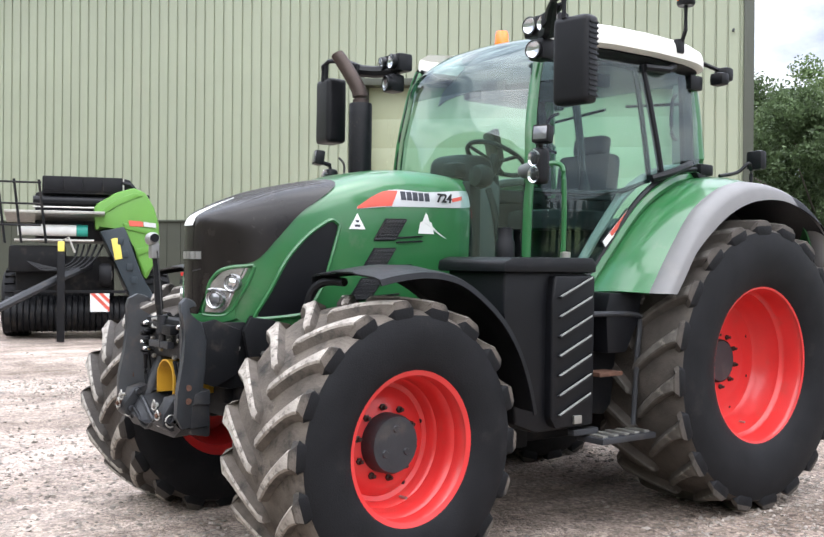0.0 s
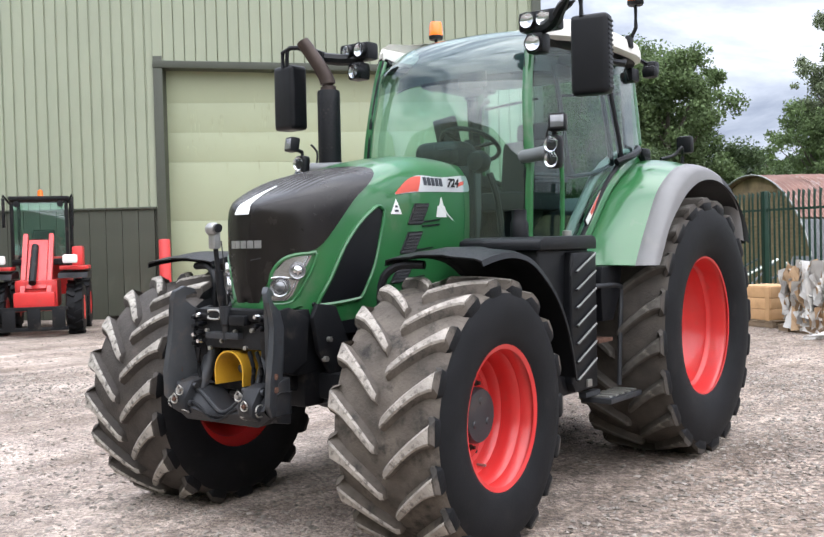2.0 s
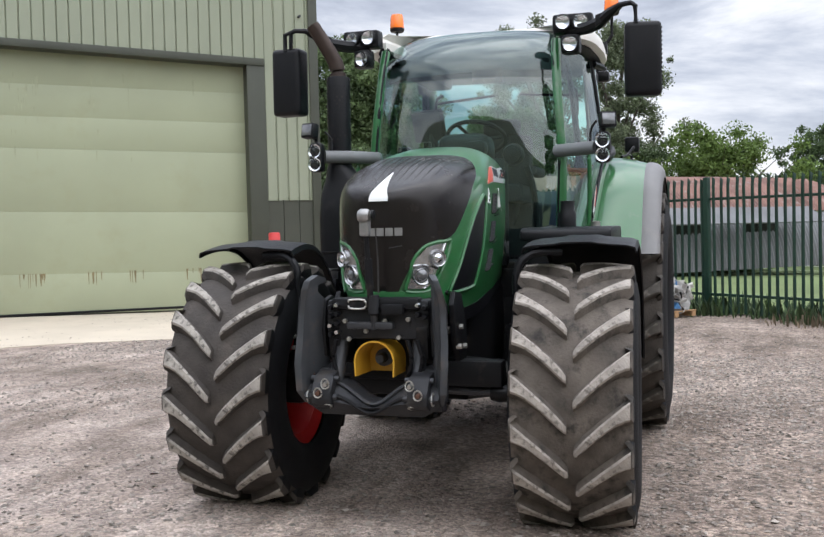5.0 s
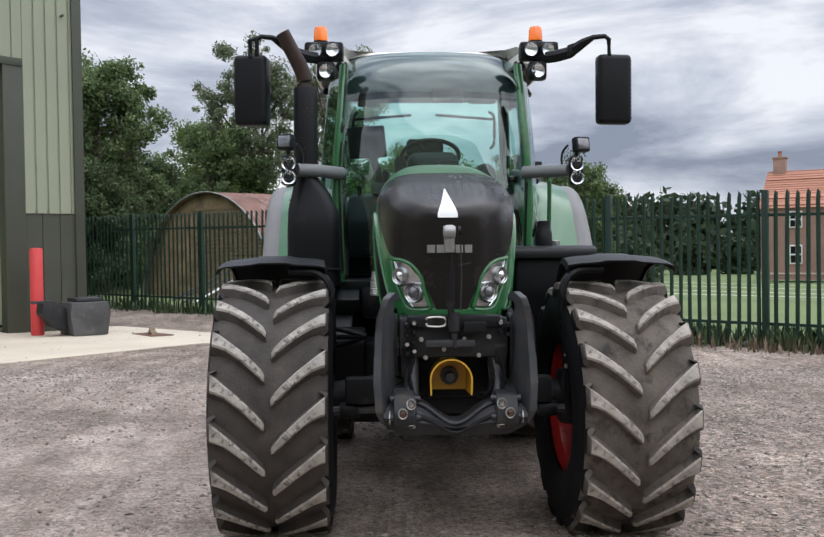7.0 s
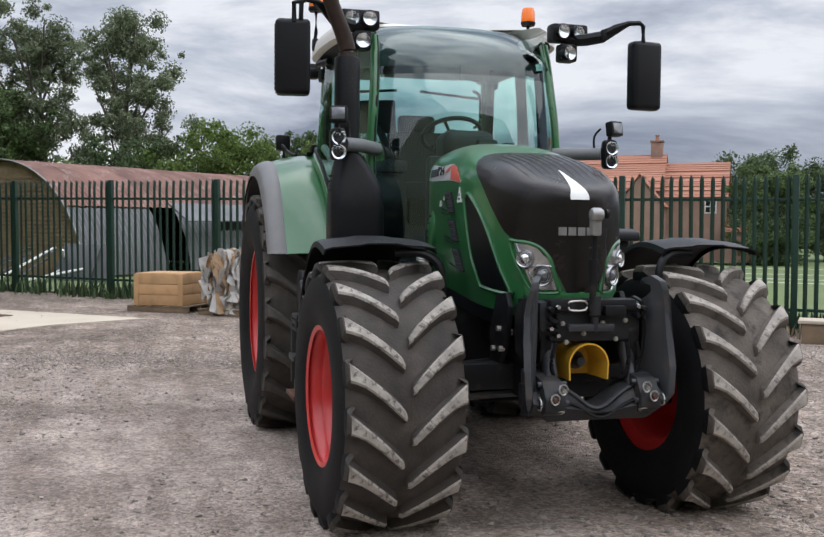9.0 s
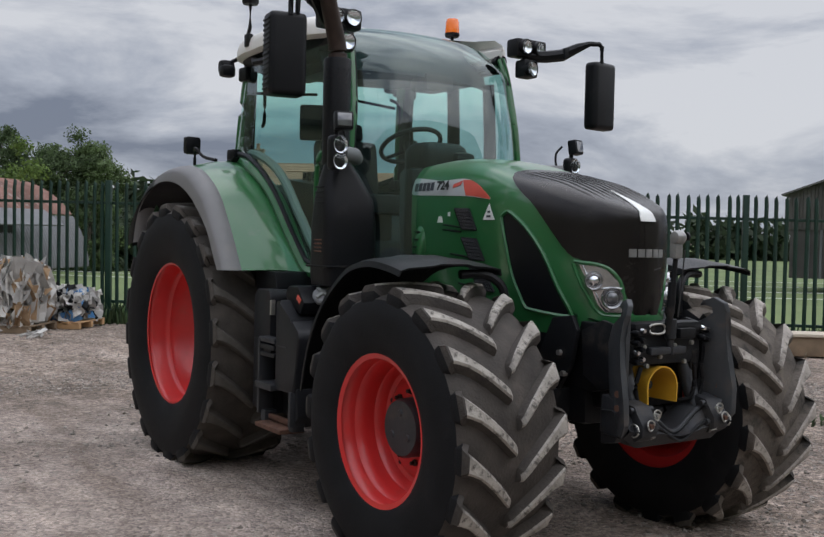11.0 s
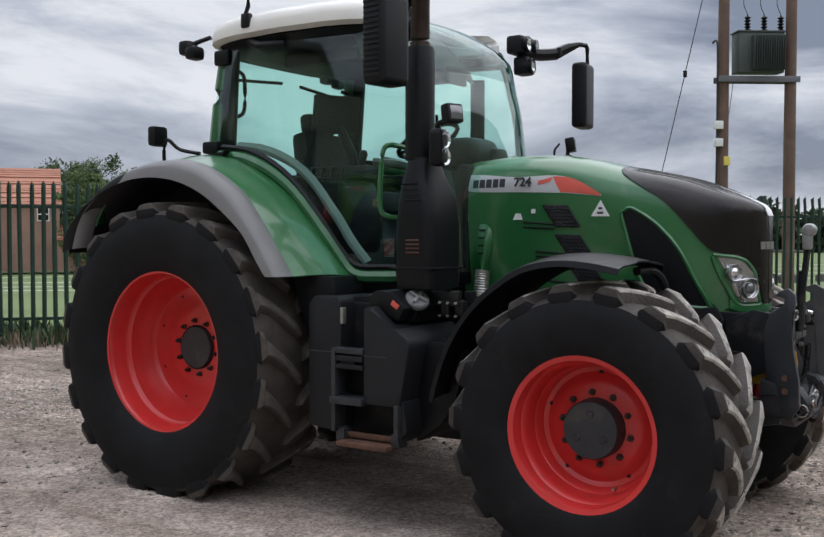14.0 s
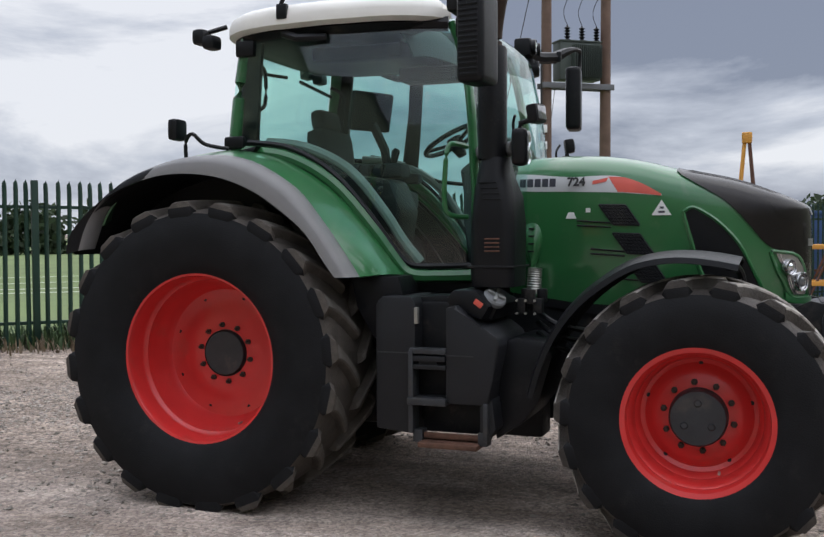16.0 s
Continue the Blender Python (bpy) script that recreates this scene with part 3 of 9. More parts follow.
def head_z(s):
    """Underside of the door head, which falls slightly along the wall."""
    return 5.40 - 0.040 * s


def make_building():
    b = empty("steel_building", WALL, "sage green clad steel barn with dark olive lower wall and trim", "building")
    z0 = -0.25

    def clad(name, s0, s1, zlo, zhi, depth=0.032):
        bm = bmesh.new()
        xs, s = [], s0
        prof = [(0.0, 0.0), (0.014, -depth), (0.19, -depth), (0.204, 0.0), (0.2233, 0.0)]
        while s < s1 - 0.001:
            for dx, dy in prof[:-1]:
                if s + dx < s1:
                    xs.append((s + dx, dy))
            s += 0.2233
        xs.append((s1, 0.0))
        grid(bm, [[(x, y, zlo(x) if callable(zlo) else zlo) for x, y in xs], [(x, y, zhi) for x, y in xs]])
        thick(bm, 0.012)
        return part(name, bm, M_CLAD, b, smooth=False)

    s = S_START
    while s < -0.2:
        e2 = min(s + 0.2233 * 5, -0.17)
        clad("cladding_sheet", s, e2, DADO, EAVES)
        s = e2
    s = -0.17
    while s < 6.70:
        e2 = min(s + 0.2233 * 5, 6.72)
        clad("cladding_sheet", s, e2, lambda x: head_z(x) + 0.14, EAVES)
        s = e2
    clad("cladding_sheet", 6.72, S_END - 0.17, DADO - 0.15, EAVES)
    # lower wall of flat panels
    pm = BOX((0, 0.03, 0), (0.326, 0.06, DADO - z0), 0.006)
    me = bpy.data.meshes.new("dado_panel")
    pm.to_mesh(me)
    pm.free()
    me.materials.append(M_DADO)
    s = S_START
    while s < -0.4:
        shared("dado_panel", me, pose(s + 0.167, 0, (DADO + z0) / 2), b)
        s += 0.3345
    for k in range(3):
        shared("dado_panel", me, pose(6.72 + 0.167 + k * 0.3345, 0, (DADO - 0.15 + z0) / 2), b)
    part("backing_wall", BOX(((S_START - 0.19) / 2, 0.17, EAVES / 2), (-0.19 - S_START, 0.2, EAVES + 0.5)), M_TRIM, b)
    part("backing_wall", BOX(((6.70 + S_END) / 2, 0.17, EAVES / 2), (S_END - 6.70, 0.2, EAVES + 0.5)), M_TRIM, b)
    part("backing_wall", BOX((3.27, 0.17, (DOOR_TOP + EAVES) / 2 + 0.12), (6.9, 0.2, EAVES - DOOR_TOP - 0.1)), M_TRIM, b)
    # trims
    part("door_jamb", BOX((-0.075, 0.17, 2.66), (0.19, 0.44, 5.98), 0.01), M_TRIM, b)
    part("door_jamb", BOX((6.54, 0.18, 2.47), (0.37, 0.44, 5.64), 0.01), M_TRIM, b)
    part("door_head", BOX((3.27, 0.165, head_z(3.27) + 0.075), (6.9, 0.46, 0.15), 0.01, pose(0, 0, 0, 0, 2.29)), M_TRIM, b)
    part("drip_flashing", BOX(((S_START - 0.19) / 2, -0.03, DADO + 0.01), (-0.19 - S_START, 0.05, 0.04), 0.006), M_TRIM, b)
    part("corner_trim", BOX((S_END - 0.085, -0.005, EAVES / 2), (0.19, 0.09, EAVES + 0.5), 0.008), M_TRIM, b)
    # the side wall and roof close the building
    part("side_wall", BOX((S_END - 0.1, 9.1, EAVES / 2), (0.2, 18, EAVES + 0.5)), M_TRIM, b)
    part("side_wall", BOX((S_START, 9.1, EAVES / 2), (0.2, 18, EAVES + 0.5)), M_TRIM, b)
    part("rear_wall", BOX(((S_START + S_END) / 2, 18, EAVES / 2), (S_END - S_START, 0.2, EAVES + 0.5)), M_TRIM, b)
    bm = bmesh.new()
    prism(bm, [(-0.3, EAVES), (9, EAVES + 2.2), (18.4, EAVES), (18.4, EAVES + 0.2), (9, EAVES + 2.4), (-0.3, EAVES + 0.2)], "x", S_START - 0.2, S_END + 0.1)
    part("roof", bm, M_BARNROOF, b)
    # sectional door
    zs = [0.10, 0.90, 2.14, 3.39, 4.02, 4.65, 5.56]
    for za, zb in zip(zs, zs[1:]):
        part("door_panel", BOX(((DOOR_A + DOOR_B) / 2, 0.33, (za + zb) / 2), (DOOR_B - DOOR_A + 0.06, 0.05, zb - za - (0.006 if zb == 3.39 else 0.0006)), 0.0006, pose(0, 0, 0, 0, 1.0)), M_DOORP, b)
    part("door_backing", BOX(((DOOR_A + DOOR_B) / 2, 0.37, 2.8), (DOOR_B - DOOR_A + 0.2, 0.02, 5.5)), M_TRIM, b)
    part("door_seal", BOX(((DOOR_A + DOOR_B) / 2, 0.32, 0.13), (DOOR_B - DOOR_A, 0.06, 0.05), 0.01), M_BLACK, b)
    rng = random.Random(5)
    for zrow, material, label in ((((0.93, 46, 0.30),), M_STAIN, "brown rust runs below the bottom door joint"), (((4.55, 30, 0.55), (4.0, 14, 0.3), (3.41, 8, 0.3)), M_STREAK, "faint dirt streaks on the upper door")):
        bm = bmesh.new()
        for zc, n2, hmax in zrow:
            for _ in range(n2):
                sx = rng.choice([0.55, 0.75, 1.1, 2.0, 2.2, 3.3, 4.1, 5.2]) + rng.uniform(-0.16, 0.16)
                z1 = zc if material is M_STAIN else zc + rng.uniform(-0.3, 0.4)
                h, w = hmax * rng.uniform(0.2, 1), rng.uniform(0.005, 0.022)
                prism(bm, [(sx - w, z1), (sx + w, z1), (sx + w * 0.4, z1 - h), (sx - w * 0.3, z1 - h * 0.95)], "y", 0.3035, 0.3065)
        tagged(part("rust_run", bm, material, b, label, smooth=False), kind="stuff")
    bm = TUBE([(S_END - 0.38, -0.14, 6.20), (S_END - 0.38, 0.02, 6.20)], 0.025)
    part("wall_spout", bm, M_STEEL, b)
    return b


make_building()


def bollard(x, y, h):
    b = tagged(obj("bollard", LATHE([(0.0, 0.0), (0.115, 0.0), (0.115, h - 0.03), (0.10, h), (0.0, h + 0.01)], axis="z", seg=24), M_POSTRED), "red painted steel bollard beside the big door", "bollard", "door bollards")
    b.matrix_world = pose(x, y, ground_z(x, y) - 0.02)


bollard(-5.78, -12.05, 1.64)
bollard(-9.62, -6.75, 1.60)

# concrete apron in front of the door
bm = bmesh.new()
apron = [(-2.05, -8.45), (-3.7, -7.25), (-5.0, -5.55), (-7.95, -3.55), (-9.05, -2.15), (-11.9, -5.9), (-11.55, -6.7), (-5.6, -13.4)]
apron_rows = [[(x, y, ground_z(x, y) + 0.008) for x, y in apron]]
f = bm.faces.new([bm.verts.new(p) for p in apron_rows[0]])
bmesh.ops.triangulate(bm, faces=[f])
bmesh.ops.subdivide_edges(bm, edges=bm.edges[:], cuts=5, use_grid_fill=True)
tagged(obj("concrete_apron", thick(bm, 0.1), M_CONC), "pale worn concrete apron before the big door", "concrete apron", kind="structure")

# plain unseen walls added behind the walk to darken reflections and cut low sky light
for nm, c, sz in (("wall_east", (16.5, 6.0, 3.8), (0.3, 56.0, 8.2)), ("wall_south", (9.6, -22.0, 3.8), (13.5, 0.3, 8.2))):
    tagged(obj(nm, BOX(c, sz, 0.02), M_CLAD), "plain sage green wall, unseen, added to darken reflections", "wall", kind="structure")


# ---- tractor ----
TR = empty("tractor", LEAN @ pose(0.033, -0.038, 0.044, 0.576, 0.265, 0.629), "green four-wheel-drive tractor with red rims and muddy tyres, parked", "tractor")


def lug_bm(R, base, half, delta, hw, s):
    """One slanting tread bar of a tractor tyre, on side s of the middle, running out over the shoulder."""
    bm = bmesh.new()
    rows = []

    def section(r_base, r_top, th, y, w, flare, edge=0.009):
        a, b2 = w / R, (w + flare) / R
        e = edge / R
        return [(r_base, th - b2, y), (r_top - edge, th - a - 0.3 * e, y), (r_top, th - a + e, y), (r_top, th + a - e, y), (r_top - edge, th + a + 0.3 * e, y), (r_base, th + b2, y)]
    for k, t in enumerate((0.0, 0.05, 0.16, 0.30, 0.44, 0.58, 0.72, 0.86, 0.96)):
        y = 0.016 + t * (half - 0.016)
        th = delta * (1 - (1 - t) ** 1.3)
        r_top = R - 0.012 * t * t - (0.012 if k == 0 else 0.0)
        w = hw * (1.0 + 0.25 * t + 0.55 * max(0.0, t - 0.68) / 0.28) * (0.62 if k == 0 else 0.90 if k == 1 else 1.0)
        rows.append(section(lerp_table(base, y) - 0.012, r_top, th, y, w, 0.024))
    for dr, dy, w, flare, drop in ((0.016, -0.004, 0.050, 0.030, 0.034), (0.044, 0.004, 0.074, 0.022, 0.032), (0.076, 0.008, 0.072, 0.016, 0.026), (0.106, 0.005, 0.056, 0.012, 0.018), (0.132, -0.004, 0.042, 0.008, 0.010)):
        row = section(R - dr - drop, R - dr, delta * (1.0 + 0.12 * dr), half + dy, w * R / 0.80, flare, 0.006)
        rows.append([(r, q, yy - (drop if i in (0, 5) else 0.003 if i in (1, 4) else 0.0)) for i, (r, q, yy) in enumerate(row)])
    vs = [[bm.verts.new((r * math.cos(q), s * y, r * math.sin(q))) for r, q, y in row] for row in rows]
    for k in range(len(vs) - 1):
        for j in range(5):
            bm.faces.new((vs[k][j], vs[k][j + 1], vs[k + 1][j + 1], vs[k + 1][j])).material_index = 0 if k >= 10 else 1 if k >= 8 or j in (0, 4) else 2
    bm.faces.new(vs[0]).material_index = 1
    bm.faces.new(vs[-1]).material_index = 0
    return bm


def tyre_bm(R, lug, prof, hub):
    bm = bmesh.new()
    full = prof + [(r, -y) for r, y in prof[-2::-1]]
    lathe(bm, full, (0, 0, 0), "y", 96)
    for f in bm.faces:
        c = f.calc_center_median()
        f.material_index = 1 if math.hypot(c.x, c.z) > R - lug - 0.048 else 0
    for v in bm.verts:
        if v.co.z < -hub:
            v.co.y *= 1 + 0.25 * (-hub - v.co.z)
            v.co.z = -hub
    return bm


def mesh_of(name, bm, mats, smooth=True):
    me = bpy.data.meshes.new(name)
    bmesh.ops.recalc_face_normals(bm, faces=bm.faces)
    bm.to_mesh(me)
    bm.free()
    for mm in mats:
        me.materials.append(mm)
    if smooth:
        me.shade_smooth()
        me.set_sharp_from_angle(angle=radians(35))
    return me


REAR_T = [(0.488, 0.284), (0.512, 0.306), (0.57, 0.333), (0.65, 0.352), (0.73, 0.352), (0.800, 0.337), (0.838, 0.324), (0.856, 0.290), (0.864, 0.24), (0.868, 0.20), (0.872, 0.08), (0.874, 0.0)]
FRONT_T = [(0.352, 0.277), (0.375, 0.294), (0.415, 0.308), (0.47, 0.315), (0.525, 0.316), (0.585, 0.306), (0.618, 0.292), (0.636, 0.262), (0.643, 0.22), (0.646, 0.18), (0.651, 0.08), (0.653, 0.0)]
R_REAR, R_FRONT = 0.922, 0.702
ME_TYRE_R = mesh_of("rear_tyre", tyre_bm(R_REAR, 0.05, REAR_T, 0.885), [M_RUBBER, M_TREAD2])
ME_TYRE_F = mesh_of("front_tyre", tyre_bm(R_FRONT, 0.052, FRONT_T, 0.66), [M_RUBBER, M_TREAD])
# the right front tyre has a darker tread colour than the left
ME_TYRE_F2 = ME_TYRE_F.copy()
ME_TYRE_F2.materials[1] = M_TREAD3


def lug_pair(R, lug, prof, half, delta, hw, mats):
    base = sorted((y, r) for r, y in prof if r > R - lug - 0.2)
    return [mesh_of("tread_lug", lug_bm(R, base, half, delta, hw, s), mats) for s in (1, -1)]


LUG_R = lug_pair(R_REAR, 0.05, REAR_T, 0.325, 0.25, 0.025, [M_RUBBER, M_TREAD2, M_LUG2])
LUG_F = lug_pair(R_FRONT, 0.052, FRONT_T, 0.29, 0.32, 0.0245, [M_RUBBER, M_TREAD, M_LUG])
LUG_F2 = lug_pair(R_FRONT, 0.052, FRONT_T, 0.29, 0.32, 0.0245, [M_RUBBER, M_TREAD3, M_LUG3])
RIM_R = [(0.480, 0.284), (0.503, 0.292), (0.506, 0.280), (0.494, 0.268), (0.482, 0.245), (0.478, 0.16), (0.469, 0.14), (0.452, 0.128), (0.447, 0.10), (0.439, 0.085), (0.433, 0.05), (0.420, 0.035), (0.410, 0.0), (0.385, -0.03), (0.31, -0.045), (0.27, -0.035), (0.21, -0.028), (0.0, -0.028)]
RIM_F = [(0.340, 0.277), (0.367, 0.287), (0.370, 0.275), (0.359, 0.262), (0.343, 0.242), (0.336, 0.200), (0.322, 0.186), (0.314, 0.15), (0.309, 0.10), (0.297, 0.088), (0.286, 0.046), (0.264, 0.036), (0.236, 0.052), (0.205, 0.072), (0.0, 0.072)]
ME_RIM_R = mesh_of("rear_rim", LATHE(RIM_R + [(0.0, -0.05), (0.40, -0.07), (0.45, -0.25), (0.503, -0.26)], seg=80), [M_RED])
ME_RIM_F = mesh_of("front_rim", LATHE(RIM_F + [(0.0, 0.05), (0.25, 0.02), (0.30, -0.22), (0.372, -0.25)], seg=80), [M_RED])
ME_NUT = mesh_of("nut", LATHE([(0.0, 0.0), (0.017, 0.0), (0.017, 0.014), (0.010, 0.017), (0.010, 0.034), (0.0, 0.036)], seg=6), [M_MUFF])
ME_VALVE = mesh_of("valve", TUBE([(0, 0, 0), (0.0, 0.05, 0.0)], 0.007, 6), [M_ZINC])
ME_HOLE = mesh_of("vent_hole", LATHE([(0.0, 0.0), (0.011, 0.0), (0.011, 0.004), (0.0, 0.004)], seg=10), [M_BLACK])


def hub_cap(r, y0, y1):
    bm = LATHE([(r * 1.02, y0), (r, y0 + 0.02), (r, y1 - 0.02), (r * 0.93, y1), (0.0, y1)], seg=48)
    return bm


HUB_F = hub_cap(0.142, 0.068, 0.155)
for a in (90, 210, 330):
    lathe(HUB_F, [(0.0, 0.161), (0.014, 0.161), (0.020, 0.154)], (0.075 * math.cos(radians(a)), 0, 0.075 * math.sin(radians(a))), "y", 12)
ME_HUB_F = mesh_of("front_hub", HUB_F, [M_STEEL])
ME_HUB_R = mesh_of("rear_hub", hub_cap(0.140, -0.03, -0.004), [M_STEEL])


def wheel(centre, side, front, steer=0.0):
    """A wheel: red rim with its tyre, hub, nuts, valve and holes."""
    me = ME_RIM_F if front else ME_RIM_R
    turn = pose(0, 0, 0, 0, 0, 0 if side > 0 else 180)
    at = pose(*centre, 0, 0, steer) @ turn
    w = shared("front_wheel" if front else "rear_wheel", me, at, TR, "red painted steel rim")
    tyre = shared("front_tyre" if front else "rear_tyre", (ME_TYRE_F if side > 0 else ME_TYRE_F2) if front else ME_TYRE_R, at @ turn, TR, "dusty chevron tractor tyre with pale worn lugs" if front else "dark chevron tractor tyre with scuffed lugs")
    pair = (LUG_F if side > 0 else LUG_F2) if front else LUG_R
    n = 18 if front else 20
    turned = (0.22 if side > 0 else 0.5) if front else 0.0
    for k in range(n):
        for h in (0, 1):
            shared("tread_lug", pair[h], pose(0, 0, 0, 0, -360.0 * (k + 0.5 * h + turned) / n), tyre)
    shared("hub", ME_HUB_F if front else ME_HUB_R, Matrix.Identity(4), w, "dark grey hub")
    for k in range(10):
        a = radians(36 * k + 11)
        r = 0.172
        shared("wheel_nut", ME_NUT, pose(r * math.cos(a), 0.070 if front else -0.030, r * math.sin(a)), w)
    ra = 0.262 if front else 0.352
    for k in range(5 if front else 8):
        a = radians((72 if front else 45) * k + 20)
        shared("vent_hole", ME_HOLE, pose(ra * math.cos(a), 0.036 if front else -0.040, ra * math.sin(a)), w)
    a = radians(250)
    rv = 0.292 if front else 0.428
    shared("valve", ME_VALVE, pose(rv * math.cos(a), 0.07 if front else 0.03, rv * math.sin(a)), w)
    return w


wheel((0.0, 0.935, 0.945), 1, False)
wheel((0.0, -0.935, 0.921), -1, False)
wheel((2.751, 0.913, 0.698), 1, True, 3.0)
wheel((2.765, -0.931, 0.720), -1, True, 1.6)

# -- hood: cross-sections along the length --
HT = [(1.60, 2.085), (1.85, 2.105), (2.15, 2.10), (2.40, 2.06), (2.62, 2.00), (2.90, 1.935), (3.076, 1.872), (3.2, 1.82), (3.255, 1.790), (3.28, 1.768), (3.292, 1.73), (3.297, 1.66), (3.30, 1.58)]
HB = [(1.60, 1.28), (2.2, 1.20), (2.45, 1.185), (2.66, 1.165), (3.0, 1.14), (3.08, 1.15), (3.16, 1.19), (3.22, 1.23), (3.25, 1.25), (3.28, 1.265), (3.295, 1.29), (3.30, 1.36)]
HW = [(1.60, 0.298), (1.9, 0.318), (2.2, 0.348), (2.5, 0.378), (2.7, 0.384), (2.88, 0.365), (3.0, 0.337), (3.09, 0.302), (3.16, 0.265), (3.215, 0.215), (3.25, 0.17), (3.275, 0.12), (3.29, 0.075), (3.297, 0.04), (3.30, 0.01)]
HM = [(1.60, 1.80), (2.3, 1.74), (3.0, 1.62), (3.30, 1.55)]
HPT = [(2.2, 3.3), (3.0, 4.0), (3.25, 5.5)]


def smooth_table(tb):
    return [(p.x, p.y) for p in smooth_path([(a, b, 0) for a, b in tb], 5)]


HT, HB, HW, HM = (smooth_table(t) for t in (HT, HB, HW, HM))


def hood_pt(x, v, off=0.0):
    """A point of the hood's skin: v runs from 0 at the ridge to 1 at the lower edge."""
    zt, zb, w, zm = (lerp_table(t, x) for t in (HT, HB, HW, HM))
    zm = min(zm, zt - 0.02)
    HP = lerp_table(HPT, x)
    if v < 0.6:
        th = math.pi / 2 * (1 - v / 0.6)
        return (w + off) * math.cos(th) ** (2 / HP) if th < math.pi / 2 - 1e-6 else 0.0, zm + (zt - zm + off) * math.sin(th) ** (2 / HP) if th > 1e-6 else zm
    t = (v - 0.6) / 0.4
    return w + off - 0.055 * w / 0.4 * t * t, zm + (zb - zm) * t


def hood_v(x, z):
    zt, zb, zm = (lerp_table(t, x) for t in (HT, HB, HM))
    zm = min(zm, zt - 0.02)
    HP = lerp_table(HPT, x)
    if z >= zm:
        q = min(1.0, max(0.0, (z - zm) / (zt - zm)))
        return 0.6 * (1 - math.asin(q ** (HP / 2)) / (math.pi / 2))
    return 0.6 + 0.4 * (zm - z) / (zm - zb)


def hood_side(x, z, side, off):
    y, zz = hood_pt(x, hood_v(x, z), off)
    return (x, side * y, z if hood_v(x, z) > 0.25 else zz)


def hood_front(y, z, off):
    """The place on the nose that lies at y across and z up."""
    lo, hi = 2.8, 3.30
    for _ in range(30):
        mid = (lo + hi) / 2
        zt, zb = lerp_table(HT, mid), lerp_table(HB, mid)
        inside = zb < z < zt and hood_pt(mid, hood_v(mid, z))[0] > abs(y)
        lo, hi = (mid, hi) if inside else (lo, mid)
    return (lo + off, y, z)


def hood_shell(name, xs, va, vb, nv, material, off, label="", depth=0.0):
    """A strip of the hood's skin from side to side or between two lines va and vb (functions of x)."""
    bm = bmesh.new()
    rows = []
    for x in xs:
        row = []
        for k in range(nv + 1):
            v = va(x) + (vb(x) - va(x)) * k / nv
            s = -1 if v < 0 else 1
            y, z = hood_pt(x, abs(v), off)
            row.append((x + 1.2 * off * min(1.0, max(0.0, (x - 3.15) / 0.12)), s * y, z))
        rows.append(row)
    grid(bm, rows)
    bmesh.ops.remove_doubles(bm, verts=bm.verts, dist=0.0005)
    if depth:
        thick(bm, depth)
    return part(name, bm, material, TR, label)


XS = [1.60 + 0.06 * k for k in range(27)] + [3.20, 3.225, 3.245, 3.26, 3.27, 3.278, 3.284, 3.289, 3.292, 3.2945, 3.2965, 3.298, 3.2992, 3.30]
hood_shell("bonnet", XS, lambda x: -1.0, lambda x: 1.0, 56, M_GREEN, 0.0)
SHELL = [(2.585, 1.985), (2.60, 1.968), (2.66, 1.93), (2.71, 1.90), (2.84, 1.822), (2.90, 1.768), (2.93, 1.735), (3.008, 1.643), (3.05, 1.590), (3.085, 1.556), (3.165, 1.53), (3.225, 1.495), (3.262, 1.43), (3.275, 1.37), (3.284, 1.31), (3.291, 1.25), (3.30, 1.25)]
xs_shell = [2.586 + 0.03 * k for k in range(21)] + [3.20, 3.225, 3.245, 3.26, 3.27, 3.278, 3.284, 3.289, 3.292, 3.2945, 3.2965, 3.298, 3.2992, 3.30]
hood_shell("grille_shell", xs_shell, lambda x: -hood_v(x, lerp_table(SHELL, x)), lambda x: hood_v(x, lerp_table(SHELL, x)), 40, M_BLACKGLOSS, 0.007, "black mesh front bonnet shell")
# raised ribs along the top of the shell
def top_z(x, y, off):
    zt, w, zm = (lerp_table(t, x) for t in (HT, HW, HM))
    HP = lerp_table(HPT, x)
    return zm + (zt - zm) * max(0.0, 1 - (abs(y) / w) ** HP) ** (1 / HP) + off


for k in range(-5, 6):
    bm = bmesh.new()
    rows = []
    for j in range(22):
        x = 2.60 + 0.031 * j
        yc = 0.048 * k * (1.0 - 0.18 * j / 21)
        if abs(yc) > 0.80 * lerp_table(HW, x):
            break
        lift = 0.007 * min(1.0, (21 - j) / 6, j / 2)
        rows.append([(x, yc + dy, top_z(x, yc + dy, o)) for dy, o in ((-0.011, 0.004), (-0.005, 0.004 + lift), (0.005, 0.004 + lift), (0.011, 0.004))])
    grid(bm, rows)
    part("shell_rib", bm, M_BLACKGLOSS, TR)


